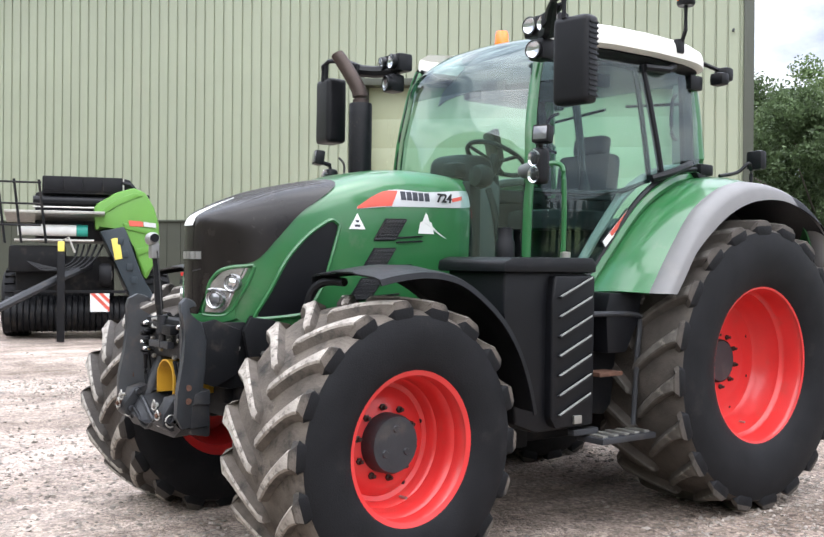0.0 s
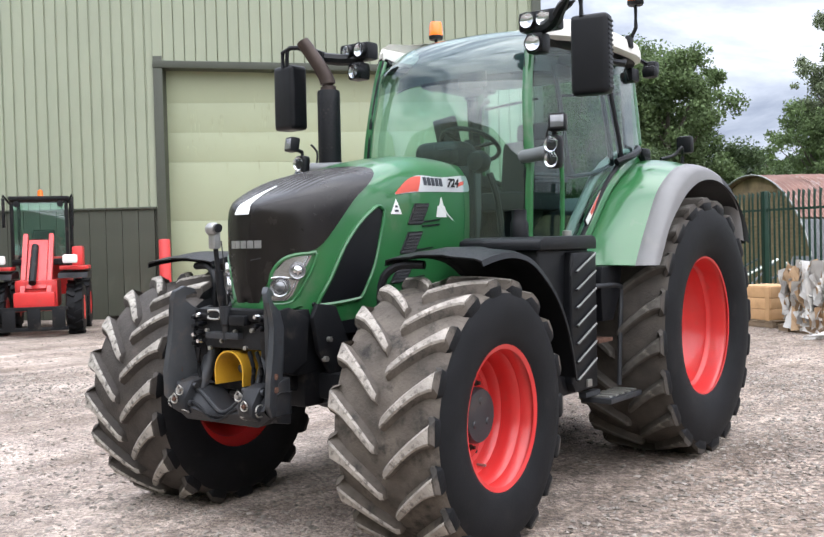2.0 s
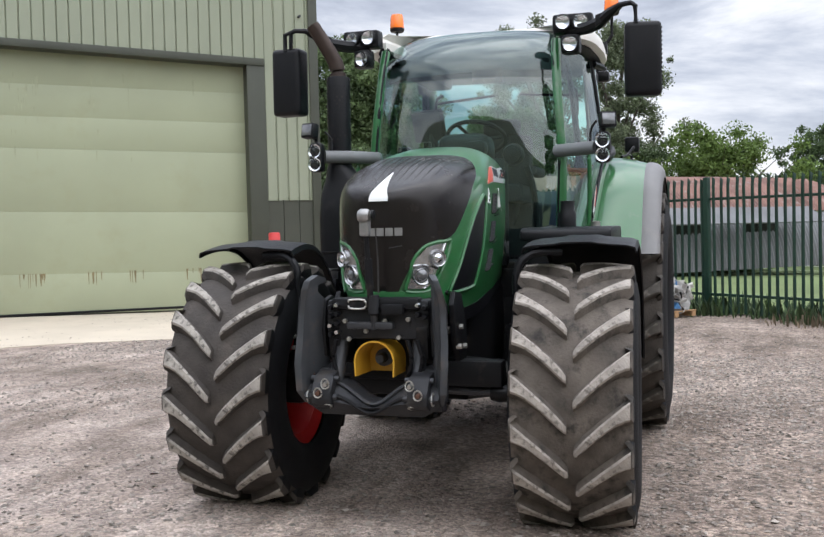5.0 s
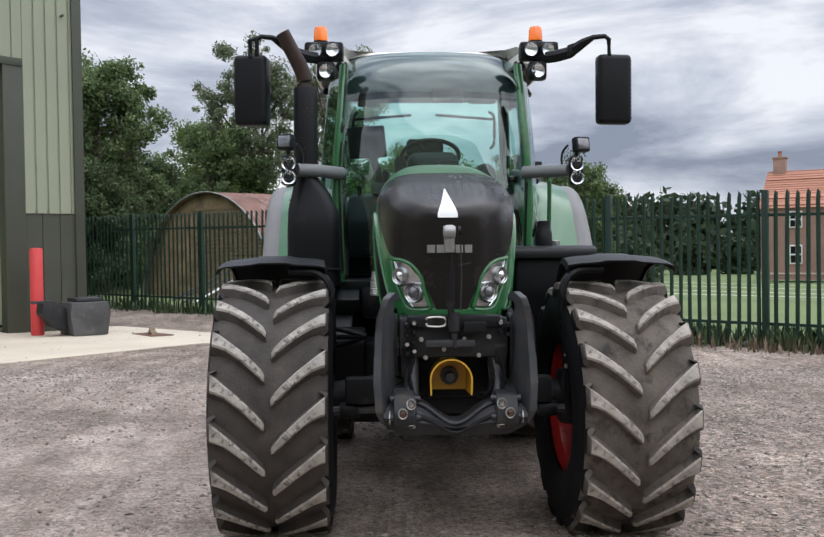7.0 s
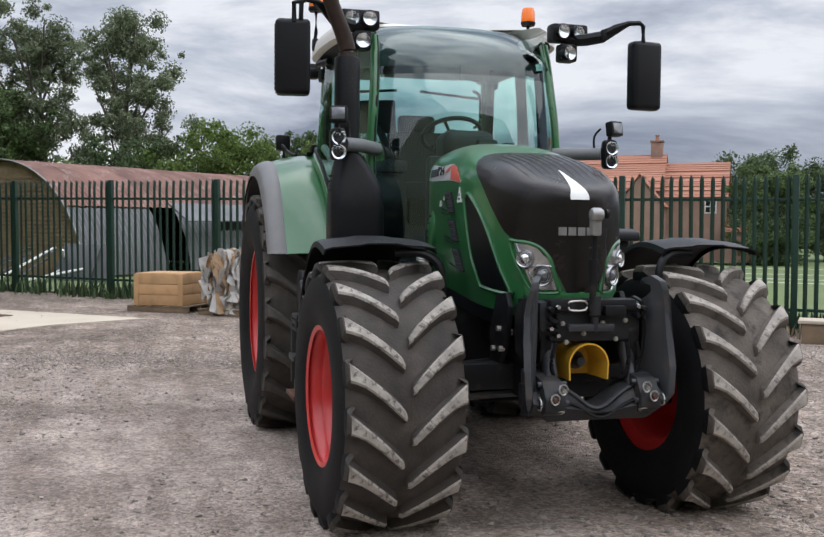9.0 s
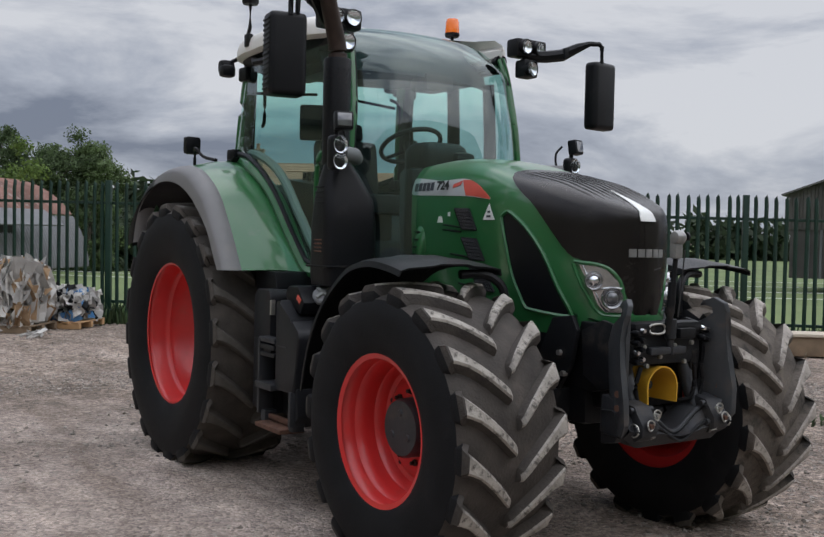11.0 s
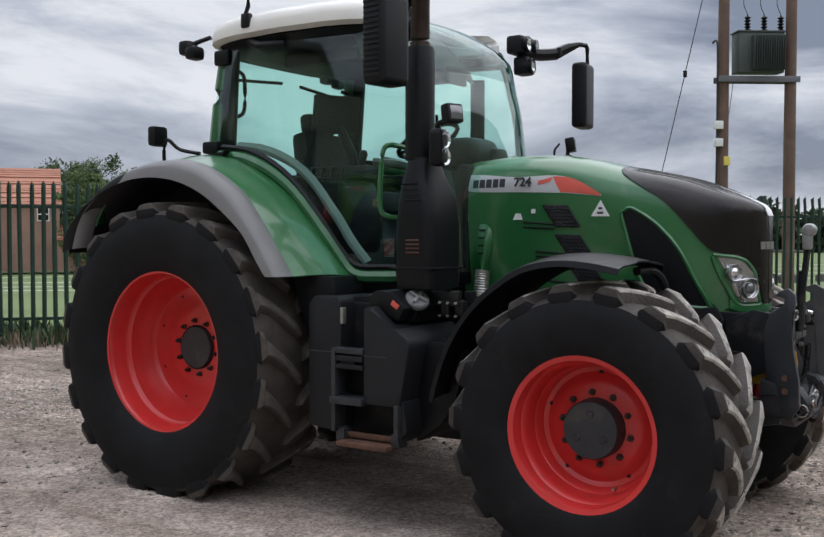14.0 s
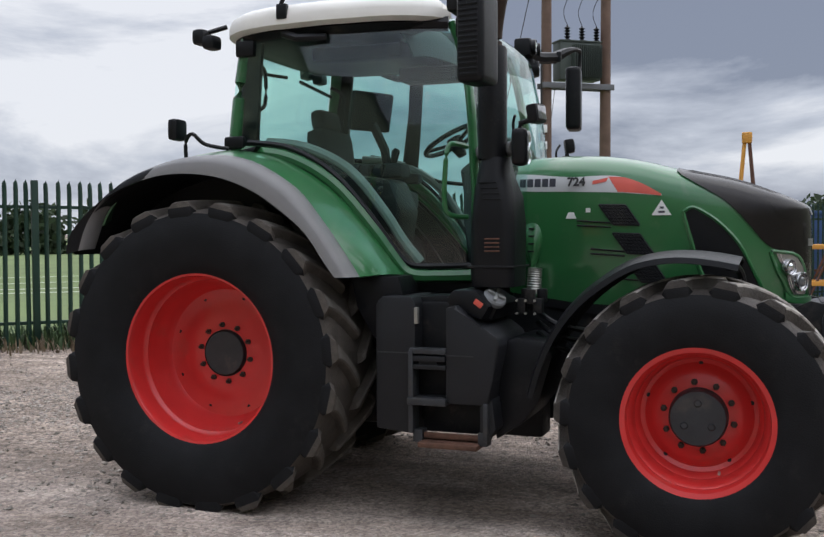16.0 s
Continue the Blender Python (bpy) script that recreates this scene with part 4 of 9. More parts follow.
def side_patch(name, top, bottom, side, material, off=0.006, n=16, m=8, label="", depth=0.005):
    """A panel on the bonnet's flank between an upper and a lower line of (x, z)."""
    tp, bt = [smooth_path([(a, 0, b) for a, b in q], 5) for q in (top, bottom)]

    def at(line, t):
        f2 = t * (len(line) - 1)
        i = min(int(f2), len(line) - 2)
        return line[i].lerp(line[i + 1], f2 - i)
    bm = bmesh.new()
    rows = []
    for i in range(n + 1):
        a, b = at(tp, i / n), at(bt, i / n)
        rows.append([hood_side(a.x + (b.x - a.x) * j / m, a.z + (b.z - a.z) * j / m, side, off) for j in range(m + 1)])
    grid(bm, rows)
    if depth:
        thick(bm, depth)
    return part(name, bm, material, TR, label)


def front_patch(name, quad, material, off=0.008, n=8, label="", depth=0.004, mirror=1):
    """A panel on the nose from four corners of (y, z)."""
    bm = bmesh.new()
    (a, b, c, d) = quad
    rows = []
    for i in range(n + 1):
        t = i / n
        p, q = (a[0] + (b[0] - a[0]) * t, a[1] + (b[1] - a[1]) * t), (d[0] + (c[0] - d[0]) * t, d[1] + (c[1] - d[1]) * t)
        rows.append([hood_front(mirror * (p[0] + (q[0] - p[0]) * j / n), p[1] + (q[1] - p[1]) * j / n, off) for j in range(n + 1)])
    grid(bm, rows)
    if depth:
        thick(bm, depth)
    return part(name, bm, material, TR, label)


def front_sheet(name, line_a, line_b, material, off=0.008, n=14, m=6, label="", depth=0.004, mirror=1):
    """A panel on the nose between two lines of (y, z)."""
    la, lb = [smooth_path([(a, b, 0) for a, b in q], 5) for q in (line_a, line_b)]

    def at(line, t):
        f2 = t * (len(line) - 1)
        i = min(int(f2), len(line) - 2)
        return line[i].lerp(line[i + 1], f2 - i)
    bm = bmesh.new()
    rows = []
    for i in range(n + 1):
        a, b = at(la, i / n), at(lb, i / n)
        rows.append([hood_front(mirror * (a.x + (b.x - a.x) * j / m), a.y + (b.y - a.y) * j / m, off) for j in range(m + 1)])
    grid(bm, rows)
    bmesh.ops.remove_doubles(bm, verts=bm.verts, dist=0.0005)
    if depth:
        thick(bm, depth)
    return part(name, bm, material, TR, label)


front_patch("grille_tip", [(-0.035, 1.73), (0.035, 1.73), (0.035, 1.272), (-0.035, 1.272)], M_BLACKGLOSS, 0.011, 12)


def lettering(name, body, size, m, material, parent, ext=0.001):
    cu = bpy.data.curves.new(name, "FONT")
    cu.body, cu.size, cu.extrude, cu.offset = body, size, ext, 0.0028
    cu.align_x, cu.align_y = "CENTER", "CENTER"
    tmp = bpy.data.objects.new(name, cu)
    scene.collection.objects.link(tmp)
    me = bpy.data.meshes.new_from_object(tmp.evaluated_get(bpy.context.evaluated_depsgraph_get()))
    bpy.data.objects.remove(tmp)
    me.materials.clear()
    me.materials.append(material)
    ob = new(name, me)
    ob.parent = parent
    ob.matrix_basis = m
    return ob


for side in (1, -1):
    # side panel details: decal, stickers, intakes, side grille, headlamp
    side_patch("model_decal", [(1.585, 1.952), (1.66, 1.992), (1.97, 1.967), (2.27, 1.962), (2.512, 1.855)], [(1.585, 1.945), (1.655, 1.893), (1.97, 1.880), (2.27, 1.868), (2.512, 1.845)], side, M_SILVER, 0.003, 24, 6, "silver model decal with red front end", 0.002)
    side_patch("decal_red", [(2.205, 1.963), (2.30, 1.955), (2.40, 1.918), (2.511, 1.856)], [(2.265, 1.872), (2.325, 1.868), (2.405, 1.860), (2.507, 1.846)], side, M_DECALRED, 0.0045, 18, 6, "", 0.002)
    for j in range(5):
        x0 = 1.672 + 0.046 * j if side < 0 else 2.152 - 0.046 * j
        side_patch("brand_bar", [(x0, 1.961), (x0 + 0.037, 1.960)], [(x0, 1.912), (x0 + 0.037, 1.911)], side, M_BARS, 0.0048, 2, 2, "", 0.002)
    lettering("model_number", "724", 0.070, Matrix.Translation(hood_side(2.02 if side < 0 else 1.862, 1.934, side, 0.020)) @ pose(0, 0, 0, 90 - side * -7, 0, (0 if side < 0 else 180) - side * 5.5), M_DECALBLK, TR)
    side_patch("script_mark", [(2.115, 1.940), (2.205, 1.958)] if side < 0 else [(1.70, 1.958), (1.785, 1.940)], [(2.115, 1.918), (2.195, 1.934)] if side < 0 else [(1.71, 1.934), (1.785, 1.918)], side, M_DECALRED, 0.006, 4, 2, "", 0.002)
    side_patch("side_grille", [(2.645, 1.757), (2.68, 1.772), (2.735, 1.747), (2.828, 1.678), (2.928, 1.560), (3.01, 1.395), (3.068, 1.280)], [(2.642, 1.735), (2.68, 1.60), (2.72, 1.455), (2.765, 1.36), (2.80, 1.30), (2.84, 1.283), (3.05, 1.262)], side, M_BLACK, 0.004, 26, 10, "black perforated side grille")
    bm = bmesh.new()
    rim_pts = [(2.640, 1.757), (2.68, 1.778), (2.738, 1.753), (2.832, 1.684), (2.933, 1.566), (3.015, 1.398), (3.074, 1.278), (3.05, 1.258), (2.84, 1.277), (2.795, 1.294), (2.76, 1.357), (2.714, 1.455), (2.674, 1.60), (2.636, 1.735), (2.640, 1.757)]
    tube(bm, [hood_side(p.x, p.z, side, 0.005) for p in smooth_path([(a, 0, b) for a, b in rim_pts], 4)], 0.011, 6, False)
    part("grille_lip", bm, M_GREEN, TR)
    for (xa, za) in ((2.155, 1.80), (2.235, 1.635), (2.315, 1.47)):
        side_patch("air_intake", [(xa, za), (xa + 0.155, za - 0.005)], [(xa + 0.085, za - 0.115), (xa + 0.235, za - 0.118)], side, M_BLACK, 0.004, 8, 6, "black mesh air intake")
        bm = bmesh.new()
        for k in range(-6, 13):
            for sg in (1, -1):
                seg = []
                for j in range(9):
                    v = j / 8
                    u = (k + sg * 6 * v) / 7 if sg > 0 else (k + 6 - 6 * v - 3) / 7
                    if 0.0 <= u <= 1.0:
                        seg.append(hood_side(xa + 0.085 * v + (0.155 - 0.005 * v) * u, za - 0.115 * v - 0.005 * u, side, 0.0085))
                if len(seg) > 1:
                    tube(bm, seg, 0.0022, 4, False)
        part("intake_mesh", bm, M_STEEL, TR)
        bm = bmesh.new()
        loop = [(xa, za), (xa + 0.155, za - 0.005), (xa + 0.235, za - 0.118), (xa + 0.085, za - 0.115), (xa, za)]
        for p, q in zip(loop, loop[1:]):
            tube(bm, [hood_side(p[0] + (q[0] - p[0]) * k / 4, p[1] + (q[1] - p[1]) * k / 4, side, 0.005) for k in range(5)], 0.006, 5)
        for k in range(1, 7):
            t = k / 7
            tube(bm, [hood_side(xa + 0.155 * t, za - 0.005 * t, side, 0.010), hood_side(xa + 0.085 + 0.15 * t, za - 0.115 - 0.003 * t, side, 0.010)], 0.003, 4)
            if k < 6:
                t = k / 6
                tube(bm, [hood_side(xa + 0.085 * t, za - 0.115 * t, side, 0.010), hood_side(xa + 0.155 + 0.08 * t, za - 0.005 - 0.113 * t, side, 0.010)], 0.003, 4)
        part("intake_mesh", bm, M_FRAME, TR)
        # charcoal rods laid on the skin stand for the shade in the pressed grooves
        for k in range(2):
            p, q = hood_side(xa - 0.13, za - 0.09 - 0.028 * k, side, 0.004), hood_side(xa + 0.07, za - 0.105 - 0.025 * k, side, 0.004)
            if k == 0 or xa < 2.3:
                part("groove_shade", TUBE([p, q], 0.005, 5), M_FRAME, TR)
    side_patch("warning_triangle", [(2.458, 1.737), (2.513, 1.822)], [(2.463, 1.735), (2.568, 1.735)], side, M_DECALWHT, 0.0045, 6, 6, "white triangular sticker with bars", 0.002)
    for tx, tz, tw in ((2.495, 1.748, 0.036), (2.503, 1.772, 0.022)):
        side_patch("sticker_mark", [(tx, tz + 0.012), (tx + tw, tz + 0.012)], [(tx, tz), (tx + tw, tz)], side, M_BARS, 0.0062, 2, 2, "", 0.002)
    # headlamp
    inner = [(0.290, 1.520), (0.245, 1.512), (0.20, 1.488), (0.155, 1.425), (0.137, 1.345), (0.118, 1.290)]
    outer = [(0.291, 1.517), (0.280, 1.475), (0.262, 1.425), (0.243, 1.365), (0.226, 1.320), (0.200, 1.288)]
    lamp = front_sheet("headlamp", inner, outer, M_LAMPBODY, 0.010, 18, 8, "bright headlamp with two round lenses", 0.01, side)
    for (hy, hz, hr) in ((0.247, 1.442, 0.037), (0.180, 1.360, 0.044)):
        c = Vector(hood_front(side * hy, hz, 0.002))
        rot = pose(0, 0, 0, 0, 0, side * (40 if hz > 1.4 else 34)).to_4x4()
        turn = Matrix.Translation(c) @ rot

        def round_part(name, prof, material, seg=30):
            bm = bmesh.new()
            lathe(bm, prof, (0, 0, 0), "x", seg)
            bmesh.ops.transform(bm, matrix=turn, verts=bm.verts)
            return part(name, bm, material, lamp)
        round_part("lamp_ring", [(hr * 1.22, 0.0), (hr * 1.22, 0.020), (hr * 1.12, 0.030), (hr, 0.026), (hr * 0.96, 0.014)], M_LAMPBODY)
        round_part("lamp_bowl", [(hr * 1.0, 0.020), (hr * 0.75, 0.012), (hr * 0.62, 0.014)], M_LAMPBODY)
        round_part("lamp_lens", [(hr * 0.70, 0.014), (hr * 0.62, 0.026), (hr * 0.3, 0.034), (0.0, 0.036)], M_PROJ if hz < 1.4 else M_CHROME)
    trim_in = [(p[0] - 0.006, p[1] + 0.008) for p in inner]
    part("lamp_brow", TUBE([hood_front(side * p.x, p.y, 0.006) for p in smooth_path([(a, b, 0) for a, b in trim_in + [(0.118, 1.274), (0.205, 1.274), (0.240, 1.315), (0.262, 1.37), (0.283, 1.43), (0.302, 1.525), trim_in[0]]], 4)], 0.011, 8), M_GREEN, TR)
    part("lamp_strip", TUBE([hood_front(side * (p.x - 0.006), p.y, 0.016) for p in smooth_path([(a, b, 0) for a, b in outer], 4)], 0.0035, 6), M_CHROME, lamp)
    part("lamp_divider", TUBE([hood_front(side * (0.150 + 0.105 * k / 6), 1.405 - 0.016 * k / 6 + 0.012 * math.sin(k / 6 * math.pi), 0.018) for k in range(7)], 0.005, 6), M_LAMPBODY, lamp)
    part("bonnet_screw", LATHE([(0.0, 0.010), (0.012, 0.008), (0.016, 0.0)], (3.09, side * 0.272 - (0.0 if side > 0 else 0.010), 1.262), "y", 12), M_BLACK, TR)
# left side sticker and right side small stickers
side_patch("dealer_sticker", [(1.955, 1.79), (2.0, 1.80), (2.045, 1.79)], [(1.935, 1.725), (2.0, 1.725), (2.06, 1.725)], 1, M_DECALWHT, 0.0045, 8, 4, "", 0.002)
side_patch("dealer_sticker", [(1.975, 1.80), (2.0, 1.845), (2.025, 1.80)], [(1.965, 1.786), (2.0, 1.786), (2.04, 1.786)], 1, M_DECALWHT, 0.0048, 6, 3, "", 0.002)
side_patch("small_sticker", [(1.972, 1.758), (2.005, 1.758)], [(1.955, 1.722), (2.02, 1.722)], -1, M_DECALWHT, 0.0045, 4, 3, "", 0.002)
side_patch("small_sticker", [(2.077, 1.782), (2.104, 1.782)], [(2.077, 1.757), (2.104, 1.757)], -1, M_DECALWHT, 0.0045, 4, 3, "", 0.002)
# nose emblem: a pale triangle on the ridge and a row of silver bars
bm = bmesh.new()
tri = []
for i, x in enumerate((3.05, 3.08, 3.11, 3.14, 3.17, 3.20, 3.23, 3.255, 3.272, 3.283, 3.289)):
    t = i / 10
    hwid = 0.003 + 0.047 * t ** 1.25
    fwd = 0.014 * max(0.0, (x - 3.24) / 0.05)
    tri.append([(x + fwd, hwid * (k / 2 - 1) - 0.018, lerp_table(HT, x) + 0.013) for k in range(5)])
for x, drop in ((3.308, 0.012), (3.311, 0.022)):
    tri.append([(x, 0.050 * (k / 2 - 1) - 0.018, tri[10][0][2] - drop) for k in range(5)])
grid(bm, tri)
part("nose_badge", thick(bm, 0.004), M_DECALWHT, TR, "white pointed badge on the bonnet nose")
for j in range(5):
    y0 = -0.122 + 0.047 * j
    front_patch("emblem_bar", [(y0, 1.600), (y0 + 0.038, 1.600), (y0 + 0.038, 1.560), (y0, 1.560)], M_EMBLEM, 0.015, 3, "", 0.006)
front_patch("nose_slot", [(0.03, 1.50), (0.10, 1.512), (0.10, 1.507), (0.03, 1.495)], M_STEEL, 0.011, 3, "", 0.003)
# green band closing the bonnet below the headlamps
bm = bmesh.new()
band = [-0.25 + 0.025 * k for k in range(21)]
grid(bm, [[(hood_front(y, 1.33, 0.0)[0] + dx, y, z + 0.03 * max(0.0, (abs(y) - 0.16) / 0.09) ** 2) for y in band] for z, dx in ((1.222, -0.02), (1.230, 0.006), (1.255, 0.012), (1.276, 0.010), (1.284, -0.004))])
part("bonnet_band", thick(bm, 0.004), M_GREEN, TR, "green band under the headlamps")
# lower bumper of the bonnet and exhaust-side panel below
bm = bmesh.new()
grid(bm, [[(x, sy * (lerp_table(HW, x) - 0.045), z) for sy, z in ((1, lerp_table(HB, x) + 0.02), (1, lerp_table(HB, x) - 0.05), (-1, lerp_table(HB, x) - 0.05), (-1, lerp_table(HB, x) + 0.02))] for x in [1.62 + 0.1 * k for k in range(16)] + [3.2, 3.26, 3.30]], close=True)
part("bonnet_underside", bm, M_BLACK, TR)

# -- chassis, axle and linkage --
part("engine_block", BOX((2.30, 0, 0.98), (1.7, 0.50, 0.52), 0.05), M_FRAME, TR)
part("gearbox", BOX((0.72, 0, 0.86), (1.6, 0.80, 0.84), 0.08), M_FRAME, TR)
part("oil_pan", PRISM([(1.5, 0.75), (2.6, 0.78), (2.5, 0.60), (1.9, 0.52), (1.5, 0.50)], "y", -0.24, 0.24, 0.02), M_FRAME, TR)
# hitch block and links, unseen, added to keep light off the ground below
part("unseen_hitch", BOX((-0.45, 0, 0.80), (0.45, 0.66, 0.70), 0.06), M_FRAME, TR)
for s in (1, -1):
    part("unseen_link", BOX((-0.75, s * 0.40, 0.58), (0.75, 0.06, 0.10), 0.02), M_FRAME, TR)
part("front_axle", TUBE([(2.783, -0.72, 0.735), (2.783, -0.40, 0.80), (2.783, 0.0, 0.80), (2.783, 0.40, 0.80), (2.783, 0.72, 0.735)], [0.10, 0.085, 0.12, 0.085, 0.10], 16), M_FRAME, TR)
part("axle_beam", BOX((2.98, 0, 0.83), (0.12, 1.10, 0.14), 0.02), M_FRAME, TR)
part("rear_axle", TUBE([(0, -0.88, 0.915), (0, -0.45, 0.915), (0, 0.45, 0.915), (0, 0.88, 0.915)], [0.15, 0.19, 0.19, 0.15], 20), M_FRAME, TR)
for s in (1, -1):
    part("steering_knuckle", BOX((2.783, 0.70 * s, 0.76), (0.20, 0.16, 0.30), 0.04), M_FRAME, TR)
    part("steering_rod", TUBE([(2.98, 0.15 * s, 0.74), (2.98, 0.62 * s, 0.72)], 0.024, 8), M_STEEL, TR)
    part("rod_gaiter", TUBE([(2.98, 0.48 * s, 0.725), (2.98, 0.53 * s, 0.724), (2.98, 0.58 * s, 0.722)], [0.04, 0.05, 0.04], 10), M_BLACK, TR)
    part("fender_stay", TUBE(smooth_path([(2.93, 0.66 * s, 0.80), (2.96, 0.63 * s, 1.10), (2.96, 0.62 * s, 1.36), (2.93, 0.70 * s, 1.455), (2.90, 0.85 * s, 1.46)], 4), 0.022, 8), M_BLACK, TR)
    for k in range(3):
        part("stay_bolt", TUBE([(2.985, 0.63 * s, 0.95 + 0.06 * k), (3.02, 0.63 * s, 0.95 + 0.06 * k)], 0.012, 6), M_ZINC, TR)
# front linkage carrier plate
part("linkage_carrier", BOX((3.36, 0, 1.145), (0.11, 0.54, 0.20), 0.03), M_CAST, TR, "dark cast carrier plate")
part("carrier_head", BOX((3.40, 0, 1.225), (0.10, 0.46, 0.06), 0.02), M_FRAME, TR)
part("carrier_core", BOX((3.12, 0, 0.98), (0.16, 0.40, 0.34), 0.03), M_FRAME, TR)
for s in (1, -1):
    plate = [(3.40, 0.735), (3.50, 0.735), (3.545, 0.80), (3.54, 0.93), (3.515, 1.06), (3.495, 1.18), (3.50, 1.25), (3.515, 1.30), (3.51, 1.345), (3.47, 1.372), (3.42, 1.355), (3.40, 1.325), (3.435, 1.335), (3.465, 1.325), (3.462, 1.29), (3.43, 1.265), (3.385, 1.25), (3.355, 1.16), (3.36, 1.02), (3.375, 0.88), (3.385, 0.78)]
    bm = PRISM(plate, "y", s * -0.018, s * 0.018, 0.007)
    for v in bm.verts:
        v.co.y += s * (lerp_table([(0.73, 0.312), (0.9, 0.325), (1.1, 0.338), (1.22, 0.335), (1.32, 0.302), (1.38, 0.285)], v.co.z) + 0.5 * (v.co.x - 3.44))
    part("linkage_plate", bm, M_GREYARM, TR, "dark grey front linkage arm with hooked top")
    part("arm_bracket", PRISM([(3.30, 1.26), (3.40, 1.24), (3.42, 1.10), (3.40, 0.96), (3.30, 0.92), (3.18, 0.98), (3.16, 1.20)], "y", s * 0.275, s * 0.30, 0.006), M_FRAME, TR)
    part("side_bracket", PRISM([(2.98, 1.25), (3.12, 1.27), (3.16, 1.20), (3.12, 1.02), (3.02, 0.88), (2.90, 0.86), (2.88, 1.05)], "y", s * 0.30, s * 0.33, 0.008), M_FRAME, TR)
    for bx, bz in ((3.05, 1.08), (2.97, 0.97), (3.08, 0.98)):
        part("bracket_bolt", TUBE([(bx, s * 0.32, bz), (bx, s * 0.35, bz)], 0.015, 6), M_ZINC, TR)
    part("lower_arm", PRISM([(3.38, 0.86), (3.44, 0.90), (3.52, 0.88), (3.575, 0.80), (3.575, 0.745), (3.53, 0.715), (3.46, 0.715), (3.40, 0.77)], "y", s * 0.19, s * 0.30, 0.022), M_CAST, TR)
    part("lift_cylinder", TUBE([(3.35, s * 0.205, 1.06), (3.45, s * 0.215, 0.80)], 0.037, 14), M_STEEL, TR)
    part("cylinder_rod", TUBE([(3.47, s * 0.215, 0.86), (3.55, s * 0.215, 0.73)], 0.022, 10), M_ZINC, TR)
    for (px, pz) in ((3.54, 0.775), (3.505, 0.86)):
        part("linkage_pin", TUBE([(px, s * 0.17, pz), (px, s * 0.315, pz)], 0.015, 10), M_STEEL, TR)
    for k, (ry, rz) in enumerate(((0.215, 0.845), (0.255, 0.80))):
        part("shackle", TUBE([(3.585 + 0.004 * math.sin(2 * a), s * ry + 0.021 * math.cos(a), rz + 0.024 * math.sin(a)) for a in [j * 0.6 for j in range(11)]], 0.0042, 5), M_ZINC, TR, "worn steel shackle ring")
        part("shackle_pin", TUBE([(3.565, s * ry, rz), (3.595, s * ry, rz - 0.004)], 0.011, 8), M_RUST if k else M_ZINC, TR)
    part("arm_web", PRISM([(3.34, 0.92), (3.43, 0.90), (3.47, 0.80), (3.44, 0.70), (3.34, 0.68)], "y", s * 0.24, s * 0.335, 0.015), M_CAST, TR)
    # dark block added to shut off bright ground seen beside the gearbox
    part("gap_filler", BOX((1.62, s * 0.44, 0.72), (0.50, 0.22, 0.52), 0.02), M_FRAME, TR)
    part("pin_ring", TUBE([(3.54 + 0.03 * math.cos(a), s * 0.318, 0.775 + 0.03 * math.sin(a)) for a in [k * 0.6 for k in range(11)]], 0.004, 5), M_ZINC, TR)
    part("frame_rail", PRISM([(2.55, 1.18), (3.05, 1.24), (3.34, 1.24), (3.42, 1.10), (3.40, 0.95), (3.20, 0.90), (2.55, 0.98)], "y", s * 0.20, s * 0.26, 0.01), M_FRAME, TR)
    for k in range(5):
        part("rail_bolt", LATHE([(0.0, 0.0), (0.02, 0.0), (0.02, 0.014), (0.0, 0.014)], (2.78 + 0.13 * k, s * 0.262 if s > 0 else s * 0.276, 1.06 + 0.05 * (k % 2)), "y", 6), M_ZINC, TR)
bm = bmesh.new()
rows = []
for k in range(25):
    t = k / 24
    y = -0.345 + 0.69 * t
    dip = 0.12 * math.exp(-(y / 0.13) ** 2)
    end = max(0.0, (abs(y) - 0.26) / 0.085)
    zt = 0.865 - dip - 0.02 * end
    rows.append([(3.35, y, 0.69 + 0.05 * end), (3.35, y, zt), (3.42, y, zt + 0.006), (3.50, y, zt - 0.025), (3.545, y, 0.755 - dip * 0.25 + 0.02 * end), (3.50, y, 0.682 + 0.05 * end)])
grid(bm, rows, close=True)
part("linkage_crossbeam", bm, M_CAST, TR, "dark cross beam with a dip under the shaft guard")
part("beam_lip", TUBE([(3.49, -0.24 + 0.03 * k, 0.855 - 0.12 * math.exp(-((-0.24 + 0.03 * k) / 0.13) ** 2)) for k in range(17)], 0.012, 8), M_STEEL, TR)
part("beam_lip", TUBE([(3.535, -0.20 + 0.025 * k, 0.79 - 0.09 * math.exp(-((-0.20 + 0.025 * k) / 0.12) ** 2)) for k in range(17)], 0.010, 8), M_BLACK, TR)
for s in (1, -1):
    for z in (0.87, 0.935):
        part("arm_hole", LATHE([(0.0, -0.024), (0.016, -0.024), (0.016, 0.024), (0.0, 0.024)], (3.47, s * 0.338, z), "y", 12), M_RUST, TR)
